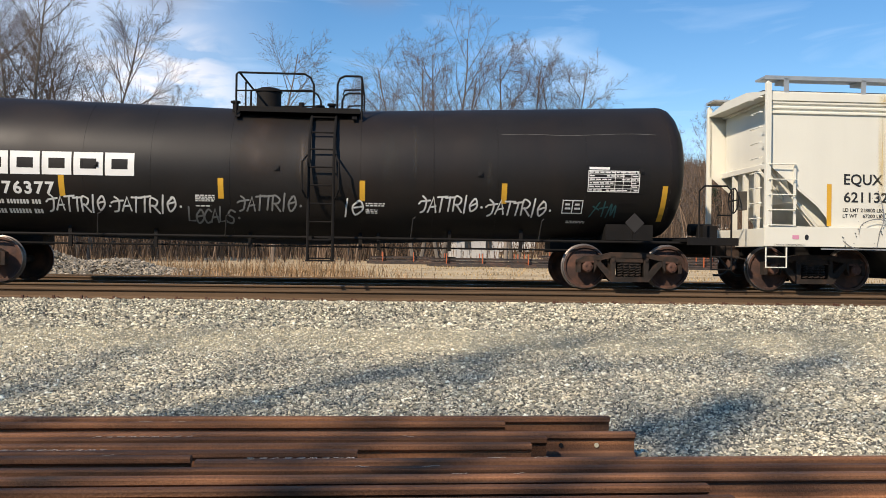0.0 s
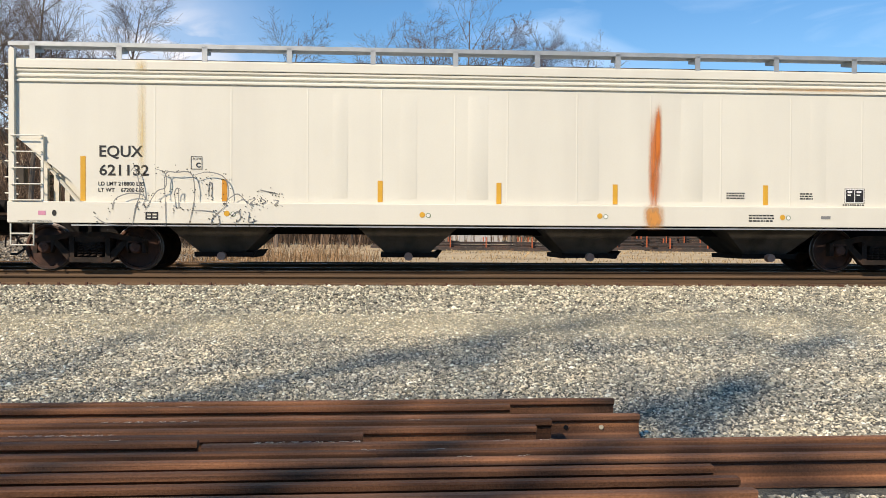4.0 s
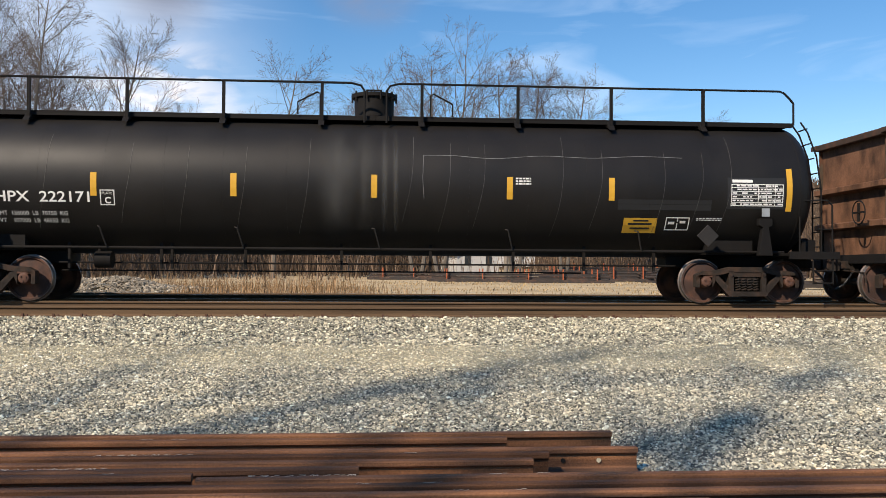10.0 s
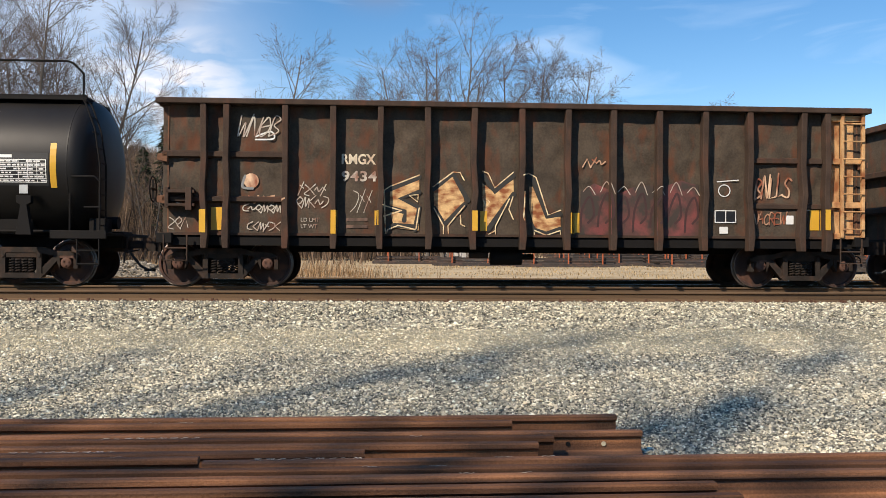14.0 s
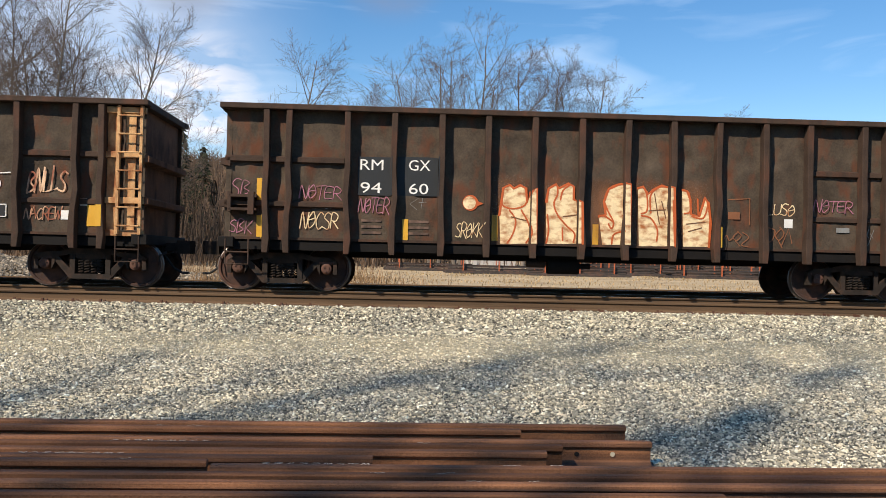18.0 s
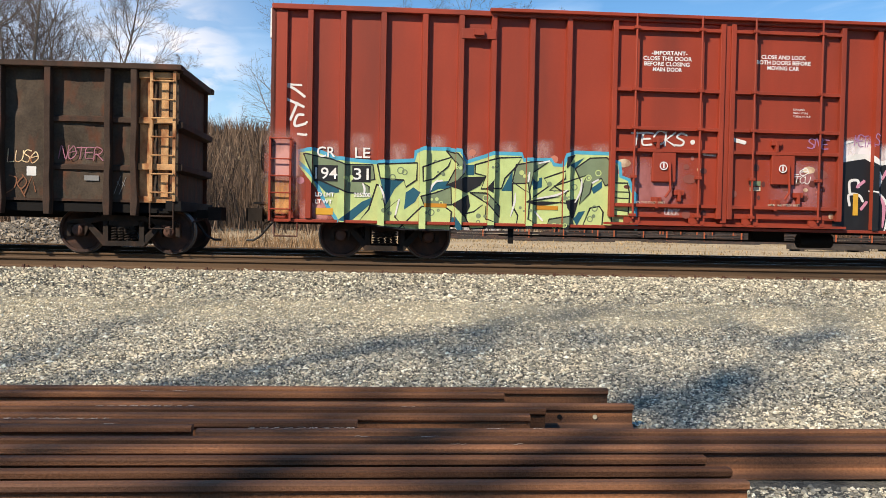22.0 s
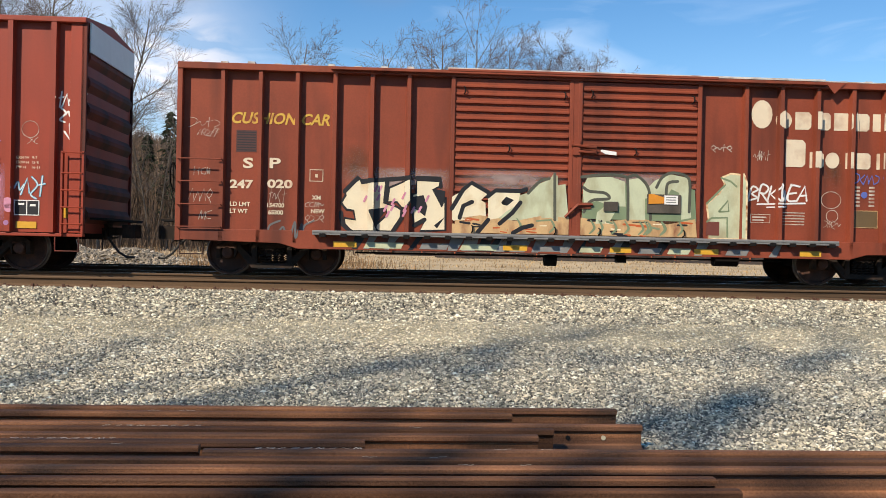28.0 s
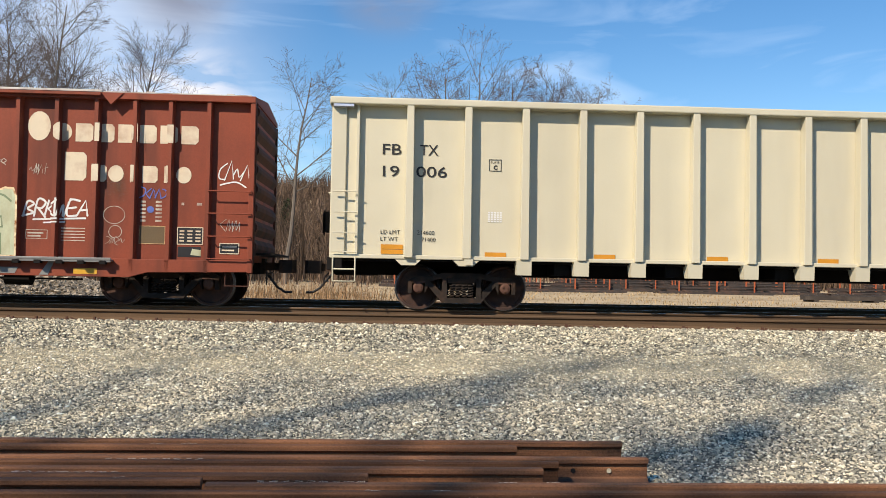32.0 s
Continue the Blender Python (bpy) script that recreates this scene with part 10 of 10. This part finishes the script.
blades("thicket", "dense leafless saplings in front of the rise", 20000, thicket_places, WOODS, 16, "woods", 0.04)


# brush added behind the camera, never in view, to hold back low sky light
def back_places(rng, n):
    y = rng.uniform(-60, -24, n)
    x = rng.uniform(-90, 90, n)
    return np.stack([x, y, heights(x, y) - 0.2], 1), rng.uniform(3, 11, n)


blades("unseen_woods", "bare brown woods added out of view to block low sky light", 9000, back_places, WOODS, 12, "woods", 0.2)


def far_woods():
    """Leafless woodland on the far rise, and scattered conifers."""
    rnd = random.Random(9)
    kinds = []
    for s in range(5):
        g = tree_geo(100 + s, 13, 0.2, 1, 0.45, 2, 0.25, min_r=0.035, dense=0.52)
        kinds.append((np.array(g.v), g.f))
    V, F, off = [], [], 0
    for s in range(6):
        g = tree_geo(130 + s, 7.5, 0.09, 2, 0.5, 3, 0.15, min_r=0.018, dense=0.3)
        kinds.append((np.array(g.v), g.f))
    for i in range(250):
        y = rnd.uniform(74, 128)
        x = y * rnd.uniform(-0.62, 0.85)
        if (abs(x - 11.5) < 6 and y < 100) or (abs(x - 18.5) < 6 and y < 118):
            continue
        v, f = kinds[5 + i % 6]
        sc, a = rnd.uniform(0.7, 1.35), rnd.uniform(0, 6.28)
        r = np.array([[math.cos(a), -math.sin(a), 0], [math.sin(a), math.cos(a), 0], [0, 0, 1]])
        V.append((v * sc) @ r.T + np.array([x, y, ground_z(x, y) - 0.2]))
        F += [tuple(k + off for k in q) for q in f]
        off += len(v)
    for i in range(210):
        y = rnd.uniform(85, 330) if i > 70 else rnd.uniform(85, 150)
        x = y * rnd.uniform(-0.62, 0.85)
        if abs(x - 11.5) < 9 and y < 100:
            continue
        v, f = kinds[i % 5]
        sc = rnd.uniform(0.55, 1.05) * (0.75 if y < 120 else 1.0)
        a = rnd.uniform(0, 6.28)
        r = np.array([[math.cos(a), -math.sin(a), 0], [math.sin(a), math.cos(a), 0], [0, 0, 1]])
        V.append((v * sc) @ r.T + np.array([x, y, ground_z(x, y) - 0.2]))
        F += [tuple(k + off for k in q) for q in f]
        off += len(v)
    me = bpy.data.meshes.new("far_woods")
    me.from_pydata(np.concatenate(V).tolist(), [], F)
    me.materials.append(WOODS)
    tagged(new("far_woods", me), "leafless brown woodland on the distant rise", "woods", kind="stuff")


far_woods()


def hill_places(rng, n):
    y = rng.uniform(130, 420, n)
    x = y * rng.uniform(-0.65, 0.9, n)
    return np.stack([x, y, heights(x, y) - 0.2], 1), rng.uniform(4, 10, n)


blades("hill_brush", "grey-brown bare thicket covering the hillside", 34000, hill_places, WOODS, 11, "woods", 0.16)


def conifer(az, dist, top_el, seed, w=2.6):
    x, y = -dist * math.sin(radians(az)), dist * math.cos(radians(az))
    z = ground_z(x, y)
    h = 1.45 + dist * math.tan(radians(top_el)) - z
    t = thing("conifer", "dark green conifer among leafless woods", "tree", pose(x, y, z), group="conifers on the rise")
    part("trunk", Geo().cyl((0, 0, -0.3), (0, 0, h * 0.95), 0.22, 0.03, 7), BARK, t)
    rnd, g = random.Random(seed), Geo()
    for i in range(420):
        u = rnd.random() ** 0.8
        zz = h * (0.12 + 0.88 * u)
        r = w * (1 - u) ** 0.8 * rnd.uniform(0.35, 1.0) + 0.1
        a = rnd.uniform(0, 6.283)
        s = rnd.uniform(0.3, 0.7)
        p = Vector((r * math.cos(a), r * math.sin(a), zz))
        o = Vector((math.cos(a), math.sin(a), -0.35)) * s
        q = Vector((-math.sin(a), math.cos(a), 0.1)) * s * 0.5
        g.add([tuple(p - o * 0.6), tuple(p + q), tuple(p + o), tuple(p - q), tuple(p + Vector((0, 0, s * 0.35)))], [(0, 1, 4), (1, 2, 4), (2, 3, 4), (3, 0, 4), (0, 3, 2, 1)])
    quick("crown", g, EVERGREEN, t)


for i, (az, d, el) in enumerate(((13.6, 105, 8.0), (12.2, 112, 6.8), (15.0, 120, 6.5), (-6.4, 150, 5.4), (-7.6, 160, 5.0), (-5.2, 170, 4.6), (-15.4, 120, 5.8), (-16.6, 126, 5.2), (-14.2, 135, 4.8), (-22, 140, 4.4), (6.5, 140, 4.9), (2.0, 150, 4.4), (17.7, 108, 8.2), (19.4, 112, 7.7), (18.6, 124, 7.2), (-1.4, 118, 7.3), (-3.0, 124, 6.4))):
    conifer(az, d, el, 200 + i)

# ---- racks of stored steel, house, pole ----
STEEL = mat("dark stored steel", (0.05, 0.04, 0.034), 0.7, 0.1, 0.35, 3, 40, 0.2, (0.16, 0.08, 0.05), 0.6, 2)
STAKE = mat("orange painted stake", (0.42, 0.10, 0.035), 0.6, 0, 0.12, 4, 40, 0.05)
SIDING = mat("white house siding", (0.50, 0.49, 0.47), 0.6, 0, 0.05, 1, 20, 0.1)
SHINGLE = mat("grey roof shingles", (0.16, 0.15, 0.14), 0.85, 0, 0.2, 3, 20, 0.3)
PANE = mat("dark window pane", (0.03, 0.035, 0.04), 0.1, 0, 0.1, 2, 20, 0)
POLE = mat("weathered pole wood", (0.22, 0.18, 0.14), 0.9, 0, 0.2, 3, 30, 0.2)


def rack(x, y, length, rows, seed):
    z = ground_z(x, y)
    t = thing("steel_rack", "rack of dark stored rails held by orange stakes", "storage rack", pose(x, y, z, 0, 0, 2), group="steel racks beyond the tracks")
    rnd = random.Random(seed)
    for k in range(rows):
        zz = 0.22 + 0.21 * k
        for j in range(3):
            l = length * rnd.uniform(0.85, 1.0)
            part("stored_rail", rail_geo(-l / 2, l / 2, -0.38 + 0.32 * j, zz, False, 0.0, 0.17), STEEL, t)
        for e in (-1, 1):
            part("cross_bearer", Geo().box(e * length * 0.34 - 0.07, e * length * 0.34 + 0.07, -0.6, 0.6, zz - 0.08, zz), STEEL, t)
    n = max(3, int(length / 2.1))
    for i in range(n):
        xx = -length / 2 + length * (i + 0.5) / n
        part("stake", Geo().box(xx - 0.03, xx + 0.03, -0.68, -0.58, 0, 0.21 * rows + 0.5), STAKE, t, "orange upright stake")
        part("stake", Geo().box(xx - 0.03, xx + 0.03, 0.58, 0.68, 0, 0.21 * rows + 0.5), STAKE, t, "orange upright stake")
    for e in (-1, 1):
        part("base_rail", Geo().box(-length / 2, length / 2, e * 0.64 - 0.08, e * 0.64 + 0.08, 0.02, 0.2), STEEL, t)


for i, (x, y, l, r) in enumerate(((7.5, 60, 7.5, 2), (12.5, 57, 7, 2), (16.5, 63, 9, 3), (22.5, 58, 8, 2), (28.0, 62, 9, 3), (34.5, 58, 8, 2), (20.0, 70, 10, 4), (3.0, 66, 7, 2), (40, 62, 9, 3), (30.0, 73, 10, 4))):
    rack(x, y, l, r, 300 + i)
for x, y in ((24.5, 45), (27.5, 47)):
    t = thing("timber_stack", "low stack of dark timbers on the bare ground", "timber stack", pose(x, y, ground_z(x, y) - 0.01, 0, 0, 3))
    for xx in (-1.7, 1.7):
        part("bearer", Geo().box(xx - 0.1, xx + 0.1, -0.6, 0.6, 0, 0.12), TIE, t)
    for k in range(4):
        part("timber", Geo().box(-2.2 + 0.05 * k, 2.2 - 0.04 * k, -0.5 + 0.25 * k, -0.27 + 0.25 * k, 0.12, 0.34 + 0.03 * (k % 2)), TIE, t)


def house(x, y, w, d, h, ridge, turn):
    t = thing("house", "small white house with a gabled grey roof among bare trees", "house", pose(x, y, ground_z(x, y) - 0.1, 0, 0, turn))
    part("wall", Geo().prism([(-w / 2, 0), (w / 2, 0), (w / 2, h), (0, ridge), (-w / 2, h)], -d / 2, d / 2), SIDING, t)
    k = (ridge - h) / (w / 2)
    for s in (-1, 1):
        part("roof", Geo().prism([(0, ridge + 0.02), (s * (w / 2 + 0.3), h - 0.3 * k + 0.02), (s * (w / 2 + 0.3), h - 0.3 * k + 0.18), (0, ridge + 0.18)], -d / 2 - 0.3, d / 2 + 0.3), SHINGLE, t)
    for xx in (-w / 4, w / 4):
        win = part("window", Geo().box(xx - 0.45, xx + 0.45, -d / 2 - 0.04, -d / 2 + 0.02, 1.0, 2.2), SIDING, t)
        part("pane", Geo().box(xx - 0.37, xx + 0.37, -d / 2 - 0.06, -d / 2 - 0.045, 1.08, 2.12), PANE, win)
    part("chimney", Geo().box(0.6, 1.1, -0.3, 0.3, h, ridge + 0.7), mat("brick chimney", (0.25, 0.10, 0.07), 0.9), t)


house(11.0, 100, 5.0, 7, 2.2, 3.3, 12)
house(18.5, 118, 7, 7, 2.0, 2.9, -8)
house(43, 104, 12, 8, 2.8, 4.4, -20)

pole = thing("utility_pole", "plain weathered wooden utility pole", "pole", pose(9.4, 61, ground_z(9.4, 61)))
part("pole_shaft", Geo().cyl((0, 0, -0.4), (0.1, 0, 9.3), 0.16, 0.11, 10), POLE, pole, smooth=True)
part("crossarm", Geo().box(-0.9, 1.1, -0.06, 0.06, 8.75, 8.87), POLE, pole)

# ---- bare trees behind the camera that shade the yard ----
for i, (x, y, h, seed) in enumerate(((-16.5, -8, 22, 31), (-11.9, -7.5, 20, 32), (-11.3, -9, 21, 33), (-20.2, -9, 21, 34), (-18.6, -9, 21, 38), (-8.6, -12, 21, 36), (-4.7, -5.2, 20, 41), (-7.3, -5.4, 19, 43))):
    t = thing("tree", "bare tree beside the yard whose branches shade the gravel", "tree", pose(x, y, ground_z(x, y), 0, 0, 60 * i), group="bare trees beside the yard")
    g = tree_geo(seed, h, 0.34 if seed < 41 else 0.24, 1, 0.3, 2, 0.45, min_r=0.03, dense=0.45 if seed < 41 else 0.42 if seed < 43 else 0.22)
    g.m = [0] * len(g.m)
    quick("branches", g, BARK, t)

# ---- the train rolls past ----
def travelled(t):
    return 3.7428 * t - 0.000327 * t ** 2 - 0.0000326 * t ** 3


def motions():
    for c, s0 in CARS:
        walk(c, [(t * 0.5, on_line(s0 - travelled(t * 0.5))) for t in range(65)])
    step = 32.0 / 128
    for ax, x, r0 in WHEELSETS:
        walk(ax, [(i * step, pose(x, 0, R_WHEEL, 0, r0 - math.degrees(travelled(i * step) / R_WHEEL), 0)) for i in range(129)])


motions()
